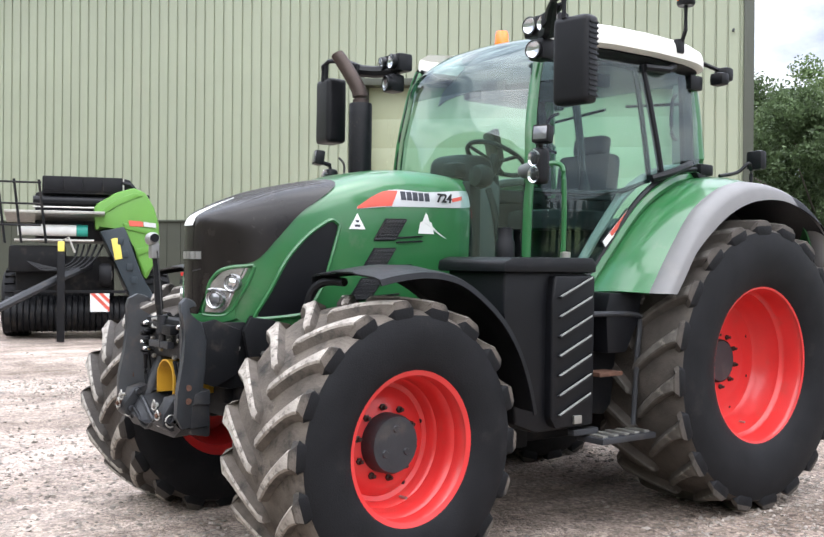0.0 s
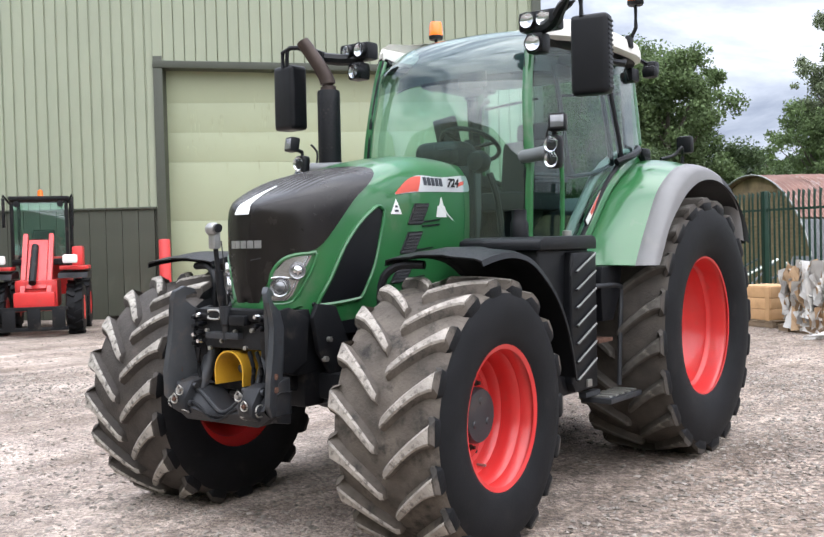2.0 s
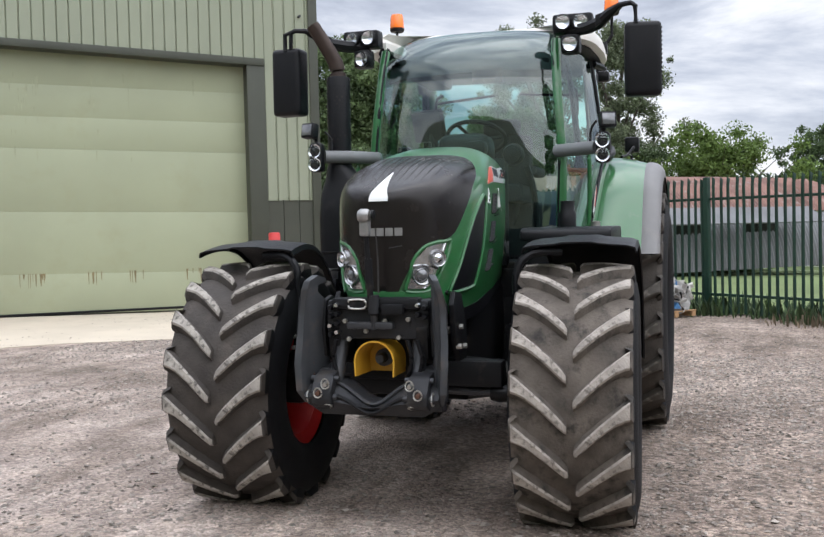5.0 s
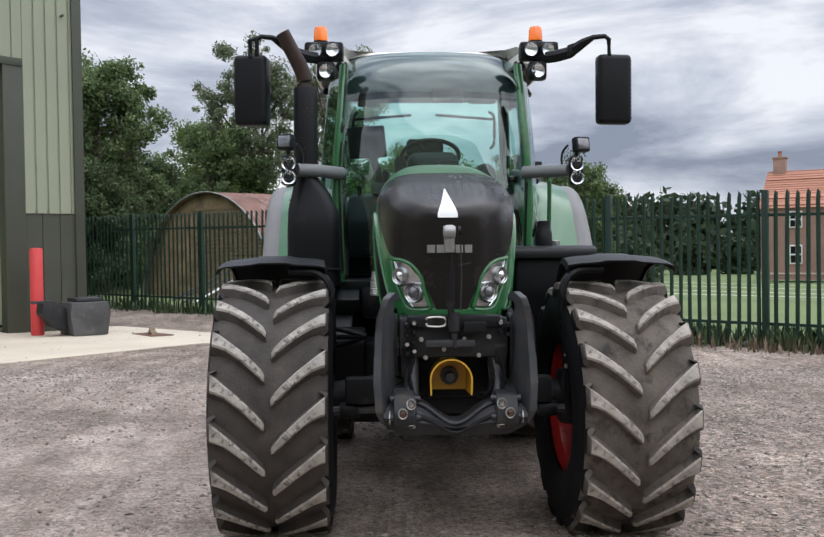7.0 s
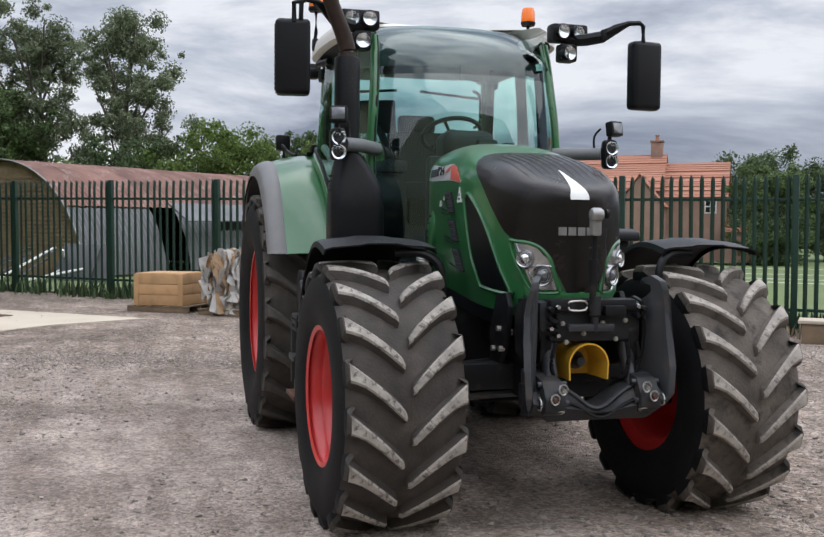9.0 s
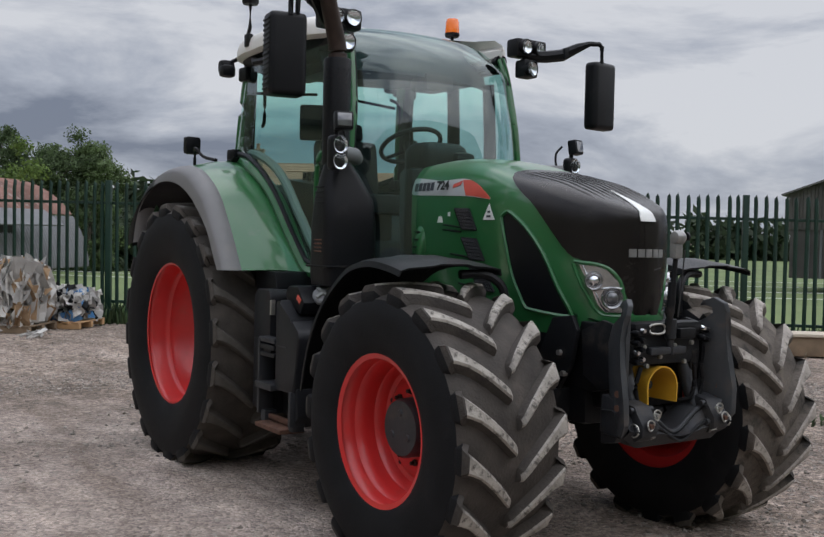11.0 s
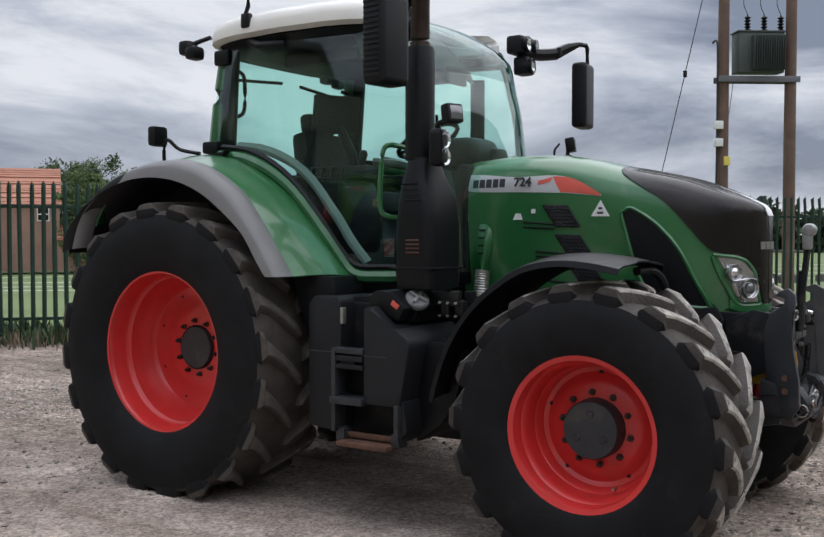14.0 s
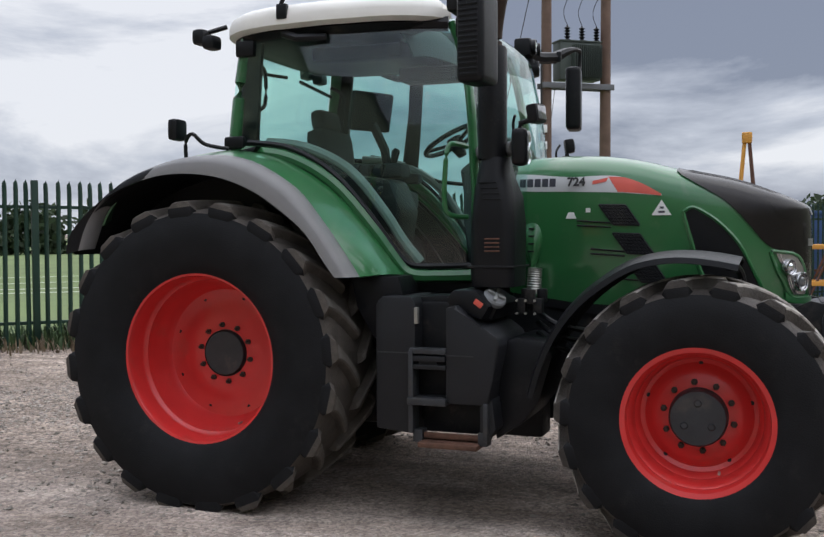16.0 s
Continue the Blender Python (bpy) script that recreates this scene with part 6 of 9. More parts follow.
# steering column and wheel
part("dash_column", PRISM([(1.30, 1.38), (1.52, 1.38), (1.50, 1.75), (1.42, 2.05), (1.32, 2.10), (1.24, 2.04), (1.30, 1.75)], "y", -0.15, 0.15, 0.03), M_COLUMN, TR)
part("dash_hood", BOX((1.46, 0.0, 2.13), (0.30, 0.36, 0.22), 0.10, seg=4), M_BLACK, TR)
W = pose(1.16, 0, 2.245, 0, -28)
part("steering_wheel", TUBE([W @ Vector((0.205 * math.cos(a), 0.205 * math.sin(a), 0)) for a in [2 * math.pi * k / 32 for k in range(33)]], 0.016, 8), M_BLACK, TR)
for k in range(3):
    a = radians(90 + 120 * k)
    part("wheel_spoke", TUBE([W @ Vector((0, 0, -0.03)), W @ Vector((0.2 * math.cos(a), 0.2 * math.sin(a), 0))], 0.013, 6), M_BLACK, TR)
part("wheel_boss", LATHE([(0.0, 0.02), (0.05, 0.01), (0.05, -0.05), (0.03, -0.12)], (0, 0, 0), "z", 16), M_BLACK, TR).matrix_basis = W
part("wiper_motor", BOX((1.60, 0.10, 2.13), (0.12, 0.15, 0.10), 0.04), M_BLACK, TR)
# sun blind, inside mirror and rear handles
part("inside_mirror", BOX((1.30, 0.12, 2.66), (0.03, 0.22, 0.11), 0.03), M_BLACK, TR)
part("roof_console", BOX((0.9, 0.42, 2.74), (0.5, 0.22, 0.10), 0.03), M_FRAME, TR)
part("roof_console", BOX((0.7, -0.45, 2.75), (0.6, 0.18, 0.09), 0.03), M_FRAME, TR)
for s in (1, -1):
    part("rear_handle", TUBE(smooth_path([(0.02, s * 0.55, 2.72), (0.10, s * 0.58, 2.66), (0.10, s * 0.58, 2.46), (0.03, s * 0.56, 2.42)], 4), 0.013, 8), M_BLACK, TR)
    part("rear_screen_rail", TUBE([(0.0, s * 0.10, 2.70), (0.0, s * 0.60, 2.66)], 0.012, 6), M_BLACK, TR)

# -- lamps, beacons, mirrors --
def round_lamp(c, r, depth, parent_name, turn=0.0, pitch=0.0):
    m = Matrix.Translation(c) @ pose(0, 0, 0, 0, pitch, turn)
    h = part(parent_name, LATHE([(0.0, -depth), (r * 0.75, -depth), (r * 1.12, -depth * 0.45), (r * 1.12, 0.0), (r, 0.006), (r * 0.92, -0.012), (0.0, -0.02)], (0, 0, 0), "x", 24), M_BLACK, TR)
    h.matrix_basis = m
    part("lamp_reflector", LATHE([(r * 0.94, 0.0), (r * 0.6, -0.010), (0.0, -0.014)], (0, 0, 0), "x", 20), M_CHROME, h)
    part("lamp_lens", LATHE([(r * 0.97, 0.003), (r * 0.6, 0.009), (0.0, 0.012)], (0, 0, 0), "x", 20), M_LENS, h)
    return h


for s in (1, -1):
    part("lamp_bracket", BOX((1.455, s * 0.735, 2.932), (0.12, 0.265, 0.125), 0.025), M_BLACK, TR)
    part("lamp_bracket", BOX((1.475, s * 0.722, 2.795), (0.11, 0.125, 0.125), 0.025), M_BLACK, TR)
    round_lamp((1.535, s * 0.675, 2.935), 0.048, 0.11, "roof_lamp", s * 6)
    round_lamp((1.535, s * 0.792, 2.930), 0.048, 0.11, "roof_lamp", s * 14)
    round_lamp((1.545, s * 0.720, 2.790), 0.050, 0.11, "roof_lamp", s * 10)
    arm = [(1.45, s * 0.70, 2.885), (1.54, s * 0.84, 2.885), (1.61, s * 0.92, 2.895), (1.68, s * 1.00, 2.945), (1.73, s * 1.06, 2.972), (1.75, s * 1.13, 2.975), (1.75, s * 1.155, 2.955), (1.75, s * 1.158, 2.85)]
    part("mirror_arm", TUBE(arm, (0.042, 0.042, 0.042, 0.032, 0.018, 0.016, 0.016, 0.015), 8), M_BLACK, TR)
    part("arm_gusset", PRISM([(s * 0.90, 2.86), (s * 1.04, 2.945), (s * 1.07, 2.975), (s * 1.02, 2.975), (s * 0.90, 2.935)], "x", 1.635, 1.665, 0.006), M_BLACK, TR)
    yc, mw, md = (1.195, 0.225, 0.11) if s > 0 else (1.20, 0.215, 0.15)
    if s < 0:
        part("mirror_arm_end", TUBE([(1.75, -1.13, 2.972), (1.75, -1.2, 2.95), (1.75, -1.2, 2.84)], 0.016, 8), M_BLACK, TR)
    turn = pose(1.70, s * yc, 2.630, 0, 0, s * 8)
    h = part("wing_mirror", BOX((0.055 - md / 2, 0, 0), (md, mw, 0.46), 0.035, seg=3), M_BLACK, TR, "black ribbed wing mirror housing")
    h.matrix_basis = turn
    for k in range(15):
        part("mirror_rib", BOX((0.05 - md / 2, s * (mw / 2 - 0.003), -0.19 + 0.027 * k), (md * 0.72, 0.014, 0.013), 0.004), M_BLACK, h)
    part("mirror_glass", BOX((0.058 - md, 0, 0.0), (0.006, mw - 0.045, 0.42), 0.02), M_MIRROR, h)
    # beacon on its stalk
    by = 0.885 if s > 0 else 0.825
    part("beacon_stalk", TUBE([(0.33, s * 0.80, 2.90), (0.34, s * 0.83, 2.98), (0.37, s * by, 3.05), (0.37, s * by, 3.21)], 0.014, 8), M_BLACK, TR)
    part("stalk_clamp", BOX((0.36, s * 0.83, 2.96), (0.07, 0.04, 0.09), 0.012), M_BLACK, TR)
    part("beacon_base", LATHE([(0.0, 3.185), (0.05, 3.185), (0.058, 3.20), (0.058, 3.215)], (0.37, s * by, 0.02), "z", 20), M_BLACK, TR)
    part("beacon", LATHE([(0.055, 3.215), (0.056, 3.23), (0.052, 3.30), (0.044, 3.325), (0.0, 3.332)], (0.37, s * by, 0.02), "z", 20), M_ORANGE, TR, "amber flashing beacon")
    part("rear_roof_lamp", BOX((-0.26, s * 0.73, 2.87), (0.09, 0.11, 0.10), 0.03), M_BLACK, TR)
    part("rear_lamp_stay", TUBE([(-0.24, s * 0.71, 2.90), (-0.12, s * 0.66, 2.94)], 0.015, 6), M_BLACK, TR)
    part("rear_roof_lamp", BOX((-0.17, s * 0.76, 2.825), (0.09, 0.11, 0.09), 0.03), M_BLACK, TR)
    # mid-height work lamps on a stub arm
    lx = 1.70 if s > 0 else 1.84
    part("lamp_stub", TUBE([(1.50, s * 0.62, 2.10), (lx - 0.12, s * 0.76, 2.10), (lx - 0.03, s * 0.90, 2.10)], 0.043, 12), M_STUB, TR)
    h = part("front_work_lamp", BOX((lx, s * 0.945, 2.095), (0.085, 0.095, 0.20), 0.035, seg=3), M_BLACK, TR)
    for dz in (0.042, -0.048):
        part("lamp_reflector", LATHE([(0.046, 1.8475), (0.03, 1.836), (0.0, 1.832)], (lx - 1.80, s * 0.945, 2.095 + dz), "x", 18), M_CHROME, h)
        part("lamp_lens", LATHE([(0.0465, 1.848), (0.03, 1.857), (0.0, 1.860)], (lx - 1.80, s * 0.945, 2.095 + dz), "x", 18), M_LENS, h)
    h = part("square_lamp", BOX((0, 0, 0), (0.065, 0.105, 0.10), 0.014), M_BLACK, TR)
    h.matrix_basis = pose(1.71 if s > 0 else 1.93, s * (0.975 if s > 0 else 0.955), 2.265, 0, -8, s * 18)
    part("lamp_glass", BOX((0.034, 0, 0), (0.006, 0.080, 0.072), 0.004), M_PROJ, h)
    part("lamp_cable", TUBE(smooth_path([(lx - 0.04, s * 0.90, 2.27), (lx - 0.06, s * 0.865, 2.22), (lx - 0.05, s * 0.86, 2.14), (lx - 0.02, s * 0.88, 2.10)], 4), 0.008, 6), M_BLACK, TR)
    part("lamp_post", TUBE([(lx, s * 0.945, 2.19), (lx, s * 0.95, 2.22), (lx + (0.01 if s > 0 else 0.08), s * (0.97 if s > 0 else 0.955), 2.24)], 0.015, 8), M_BLACK, TR)

# -- exhaust on the right-hand side --
EX = (1.66, -0.85)
bm = LATHE([(0.078, 2.04), (0.080, 2.06), (0.080, 2.64), (0.076, 2.652), (0.045, 2.655)], (EX[0], EX[1], 0), "z", 36)
part("muffler", bm, M_BLACK, TR, "black perforated exhaust muffler guard")
bm = bmesh.new()
for r in range(17):
    for k in range(14):
        a = 2 * math.pi * (k + 0.5 * (r % 2)) / 14
        p = (EX[0] + 0.0805 * math.cos(a), EX[1] + 0.0805 * math.sin(a), 2.20 + 0.024 * r)
        c = bmesh.ops.create_circle(bm, cap_ends=True, radius=0.0075, segments=6, matrix=Matrix.Translation(p) @ pose(0, 0, 0, 0, 90, math.degrees(a)))
tagged(part("guard_perforation", bm, M_FRAME, TR), kind="stuff")
tail = smooth_path([(EX[0], EX[1], 2.63), (1.664, -0.856, 2.72), (1.685, -0.886, 2.80), (1.728, -0.945, 2.915), (1.766, -0.985, 2.995)], 5)
bm = TUBE(tail, [0.056 - 0.010 * k / (len(tail) - 1) for k in range(len(tail))], 18, False)
for v in bm.verts:
    if v.co.z > 2.93:
        v.co += Vector((0.10, -0.10, 0.16)) * max(0.0, (v.co.x - 1.745) + (-0.975 - v.co.y) * -0.4)
part("tailpipe", thick(bm, 0.004), M_MUFF, TR, "brown heat-stained curved exhaust pipe")
bm = bmesh.new()
rows = []
for z, x0, x1, y0, y1, r in ((1.345, 1.56, 1.80, -0.96, -0.63, 0.05), (1.42, 1.555, 1.805, -0.97, -0.63, 0.06), (1.70, 1.56, 1.805, -0.97, -0.63, 0.06), (1.84, 1.57, 1.795, -0.965, -0.64, 0.07), (1.95, 1.58, 1.765, -0.945, -0.69, 0.08), (2.05, 1.60, 1.76, -0.925, -0.765, 0.079)):
    ring = []
    for cx, cy, a0 in ((x1 - r, y1 - r, 0), (x0 + r, y1 - r, 90), (x0 + r, y0 + r, 180), (x1 - r, y0 + r, 270)):
        for k in range(6):
            a = radians(a0 + 18 * k)
            ring.append((cx + r * math.cos(a), cy + r * math.sin(a), z))
    rows.append(ring)
vs = grid(bm, rows, close=True)
bm.faces.new(vs[0])
part("exhaust_housing", bm, M_BLACK, TR, "black exhaust aftertreatment cover")
for k in range(4):
    part("housing_slot", BOX((1.69 - 0.01 * k, -0.960 + 0.004 * k, 1.82 + 0.030 * k), (0.10, 0.02, 0.009), 0.003), M_FRAME, TR)
    part("housing_slot", BOX((1.69, -0.968, 1.54 + 0.022 * k), (0.085, 0.012, 0.008), 0.003), M_RUST, TR)
part("housing_band", BOX((1.68, -0.80, 1.455), (0.262, 0.350, 0.012), 0.004), M_FRAME, TR)
bm = bmesh.new()
rows = []
for i in range(13):
    t = i / 12
    z = 1.74 - 0.32 * t
    w = 0.05 * math.sin(math.pi * min(1.0, 0.12 + 0.95 * t)) + 0.012
    rows.append([(1.755 + w * math.cos(a), -0.288 - (0.055 * math.sin(math.pi * min(0.5, t * 0.9))) * math.sin(a), z) for a in [math.pi * k / 10 for k in range(11)]])
grid(bm, rows)
part("panel_bulge", bm, M_GREEN, TR)
for k in range(4):
    part("bulge_slot", BOX((1.752, -0.328 - 0.006 * k, 1.665 - 0.045 * k), (0.035, 0.016, 0.010), 0.004), M_FRAME, TR)
pipe = [(1.785, -0.375, 1.43), (1.782, -0.385, 1.36), (1.778, -0.39, 1.28)]
part("flexible_pipe", TUBE(smooth_path(pipe, 12), [0.040 + 0.005 * (k % 2) for k in range(25)], 14), M_ZINC, TR, "ribbed bright steel exhaust sleeve")
# -- fuel tank with steps, right-hand side --
part("fuel_tank", PRISM([(1.05, 1.25), (1.09, 1.295), (1.26, 1.295), (1.285, 1.255), (1.285, 0.54), (1.05, 0.56)], "y", -1.07, -0.50, 0.018), M_TANK, TR, "black moulded fuel tank with steps")
part("tank_seam", BOX((1.168, -1.071, 0.985), (0.21, 0.006, 0.006)), M_STEEL, TR)
part("tank_top", PRISM([(1.24, 1.285), (1.62, 1.315), (1.72, 1.25), (1.68, 1.16), (1.27, 1.16)], "y", -0.94, -0.50, 0.02), M_BLACK, TR)
part("tank_core", BOX((1.40, -0.76, 0.93), (0.26, 0.40, 0.66), 0.02), M_FRAME, TR)
part("tank_front", PRISM([(1.475, 1.24), (1.53, 1.255), (1.655, 1.135), (1.685, 1.145), (1.76, 1.09), (1.775, 1.05), (1.735, 0.86), (1.715, 0.725), (1.475, 0.725)], "y", -1.125, -0.55, 0.018), M_TANK, TR)
part("tank_lower", PRISM([(1.66, 0.74), (1.73, 0.76), (1.75, 0.60), (1.69, 0.53), (1.66, 0.53)], "y", -1.11, -0.60, 0.012), M_TANK, TR)
part("tank_seam", BOX((1.555, -1.126, 0.985), (0.15, 0.006, 0.006)), M_STEEL, TR)
part("filler_console", PRISM([(1.46, 1.29), (1.50, 1.335), (1.62, 1.335), (1.70, 1.245), (1.655, 1.17), (1.47, 1.25)], "y", -1.06, -0.80, 0.02), M_BLACK, TR)
part("step_frame", BOX((1.375, -1.10, 1.005), (0.21, 0.07, 0.030), 0.006), M_STEEL, TR)
part("step_tread", BOX((1.375, -1.06, 0.965), (0.20, 0.15, 0.030), 0.006), M_TANK, TR)
part("step_tread", BOX((1.375, -1.08, 0.735), (0.22, 0.15, 0.040), 0.008), M_STEEL, TR)
part("step_notch", BOX((1.375, -1.121, 0.945), (0.10, 0.012, 0.070), 0.004), M_FRAME, TR)
part("step_lip", BOX((1.375, -1.115, 0.920), (0.21, 0.04, 0.025), 0.005), M_TANK, TR)
for x, z0, z1 in ((1.282, 0.56, 1.01), (1.70, 0.54, 0.74)):
    part("step_side", BOX((x, -1.09, (z0 + z1) / 2), (0.028, 0.10, z1 - z0), 0.007), M_STEEL, TR)
part("step_pocket", BOX((1.375, -0.98, 0.84), (0.19, 0.04, 0.18), 0.006), M_FRAME, TR)
part("step_pocket", BOX((1.49, -0.96, 0.635), (0.38, 0.04, 0.18), 0.006), M_FRAME, TR)
part("bottom_step", BOX((1.50, -1.10, 0.508), (0.33, 0.16, 0.028), 0.006), M_RUST, TR, "rusty bottom step plate")
for x in (1.315, 1.68):
    part("step_hanger", BOX((x, -1.08, 0.545), (0.055, 0.08, 0.07), 0.006), M_STEEL, TR)
part("step_tie", BOX((1.50, -1.08, 0.545), (0.38, 0.03, 0.03), 0.006), M_RUST, TR)
cap = part("fuel_cap", LATHE([(0.0, 0.034), (0.058, 0.032), (0.066, 0.022), (0.066, 0.0)], (0, 0, 0), "z", 20), M_STUB, TR, "grey fuel cap with a cross grip")
cap.matrix_basis = pose(1.685, -0.92, 1.275, 25, 38)
for a in (20, 110):
    part("cap_grip", BOX((0, 0, 0.040), (0.105, 0.018, 0.018), 0.005, pose(0, 0, 0, 0, 0, a)), M_CABGREY, cap)
part("filler_cap", LATHE([(0.0, 0.06), (0.04, 0.055), (0.05, 0.03), (0.035, 0.0)], (0, 0, 0), "z", 16), M_BLACK, TR).matrix_basis = pose(1.60, -0.86, 1.33)
part("tank_label", BOX((1.64, -1.056, 1.262), (0.05, 0.014, 0.030), 0.002, pose(0, 0, 0, 0, 35, 0)), M_DECALRED, TR)
part("tank_latch", BOX((1.288, -1.055, 1.19), (0.022, 0.03, 0.09), 0.005), M_ZINC, TR)
part("front_cowl", PRISM([(1.72, 1.05), (1.82, 1.08), (1.98, 1.06), (2.02, 0.98), (1.95, 0.74), (1.86, 0.62), (1.70, 0.51)], "y", -0.96, -0.46, 0.03), M_BLACK, TR)
for k in range(6):
    part("valve_block", BOX((1.82 + 0.045 * (k % 3), -0.82 + 0.09 * (k // 3), 1.24 + 0.05 * (k % 2)), (0.05, 0.06, 0.08), 0.01), M_FRAME, TR)
    part("valve_bolt", TUBE([(1.80 + 0.05 * (k % 3), -0.86, 1.20 + 0.07 * (k // 3)), (1.80 + 0.05 * (k % 3), -0.875, 1.20 + 0.07 * (k // 3))], 0.007, 6), M_ZINC, TR)
for k in range(3):
    part("side_hose", TUBE(smooth_path([(1.88, -0.70, 1.20 - 0.06 * k), (2.0, -0.78, 1.14 - 0.06 * k), (2.12, -0.66, 1.10 - 0.06 * k), (2.2, -0.45, 1.05)], 4), 0.016, 8), M_BLACK, TR)
# -- battery box, ladder and steps, left-hand side --
part("battery_box", PRISM([(1.33, 1.52), (1.97, 1.52), (1.97, 1.30), (1.93, 1.05), (1.88, 0.70), (1.72, 0.64), (1.33, 0.64)], "y", 0.50, 0.97, 0.02), M_BLACK, TR, "black moulded battery box")
part("box_lid", PRISM([(1.31, 1.515), (2.02, 1.515), (2.01, 1.575), (1.95, 1.595), (1.34, 1.60), (1.31, 1.57)], "y", 0.46, 1.02, 0.018), M_BLACK, TR, "black battery box lid")
part("step_column", PRISM([(1.32, 1.50), (1.64, 1.50), (1.66, 1.35), (1.66, 0.72), (1.62, 0.66), (1.32, 0.66)], "y", 0.90, 1.02, 0.02), M_BLACK, TR)
for k in range(7):
    z = 0.79 + 0.108 * k
    part("column_chevron", PRISM([(1.62, z - 0.055), (1.60, z - 0.066), (1.36, z + 0.030), (1.36, z + 0.05)], "y", 1.016, 1.036, 0.005), M_TANK, TR)
    # paler strip paints the highlight along each slat's edge
    part("chevron_highlight", PRISM([(1.615, z - 0.050), (1.605, z - 0.056), (1.362, z + 0.046), (1.362, z + 0.056)], "y", 1.030, 1.040, 0.002), M_CABGREY, TR)
part("column_foot", BOX((1.46, 1.025, 0.70), (0.06, 0.02, 0.045), 0.004), M_ZINC, TR)
part("washer_bottle", LATHE([(0.055, 1.595), (0.055, 1.68), (0.045, 1.70), (0.045, 1.76), (0.0, 1.765)], (1.74, 0.72, 0), "z", 18), M_BLACK, TR)
part("coolant_cap", LATHE([(0.03, 1.595), (0.03, 1.63), (0.0, 1.635)], (1.40, 0.86, 0), "z", 14), M_ZINC, TR)
part("step_guard", PRISM([(1.30, 1.30), (0.90, 1.28), (0.86, 1.20), (0.92, 0.72), (0.98, 0.66), (1.30, 0.70)], "y", 0.72, 0.80, 0.015), M_FRAME, TR)
part("ladder_rail", TUBE(smooth_path([(1.30, 0.98, 1.28), (0.93, 0.98, 1.27), (0.885, 0.98, 1.22), (0.90, 0.98, 1.08), (0.90, 0.98, 1.03)], 4), 0.016, 8), M_STEEL, TR)
part("ladder_rail", TUBE([(0.90, 0.98, 1.05), (0.93, 0.98, 0.62)], 0.016, 8), M_STEEL, TR)
part("wooden_step", BOX((1.14, 0.92, 0.93), (0.20, 0.14, 0.025), 0.005), M_RUST, TR)
part("bottom_step", BOX((1.12, 1.02, 0.575), (0.46, 0.20, 0.035), 0.008), M_STEEL, TR)
for k in range(5):
    part("step_grip", BOX((0.94 + 0.09 * k, 1.02, 0.597), (0.04, 0.15, 0.012), 0.003), M_ZINC, TR)
part("step_link", BOX((1.36, 0.98, 0.62), (0.20, 0.05, 0.035), 0.006), M_STEEL, TR)
part("label_plate", PRISM([(1.03, 1.70), (0.80, 1.91), (0.77, 1.87), (1.0, 1.66)], "y", 0.790, 0.7995), M_BLACK, TR)
part("warning_label", PRISM([(1.02, 1.70), (0.80, 1.90), (0.775, 1.87), (0.995, 1.67)], "y", 0.800, 0.803), M_DECALWHT, TR)
part("warning_label", PRISM([(0.96, 1.755), (0.80, 1.90), (0.782, 1.878), (0.94, 1.735)], "y", 0.8035, 0.805), M_DECALRED, TR)
# dark gap between bonnet and cab
part("firewall", BOX((1.60, 0, 1.70), (0.10, 0.62, 0.72), 0.04), M_BLACK, TR)
part("air_duct", LATHE([(0.0, 0.06), (0.06, 0.05), (0.075, 0.0), (0.06, -0.05)], (1.60, 0.35, 2.08), "x", 16), M_BLACK, TR)
part("hose_loom", TUBE(smooth_path([(1.62, 0.44, 2.0), (1.60, 0.48, 1.85), (1.58, 0.50, 1.6), (1.6, 0.52, 1.5)], 4), 0.022, 8), M_BLACK, TR)

# ---- field, fence ----
FD, FC = Vector((0.628, 0.778, 0)).normalized(), Vector((-10.87, 1.40, 0))
FN = Vector((-FD.y, FD.x, 0))  # away from the yard


def fence_at(s, off=0.0):
    p = FC + FD * s + FN * off
    return Vector((p.x, p.y, ground_z(p.x, p.y)))


bm = bmesh.new()
rows = []
for s in [-260, -120, -60, -30, -20] + [-15 + 3 * k for k in range(18)] + [45, 60, 90, 150, 300]:
    row = []
    for o in [0.35, 1.0, 2.5, 5, 8, 12, 18, 26, 36, 50, 70, 100, 160, 260, 420]:
        p = fence_at(s, o)
        row.append((p.x, p.y, p.z + 0.03 + 0.03 * noise.noise((p.x * 0.3, p.y * 0.3, 2)) - (1.1 * min(1.0, max(0.0, (o - 14) / 50)))))
    rows.append(row)
grid(bm, rows)
tagged(obj("field", bm, M_FIELD), "mown green grass field behind the fence", "grass field", kind="structure")


def field_z(x, y):
    p = Vector((x, y, 0)) - FC
    o = p.dot(FN)
    return ground_z(x, y) - 1.1 * min(1.0, max(0.0, (o - 14) / 50))


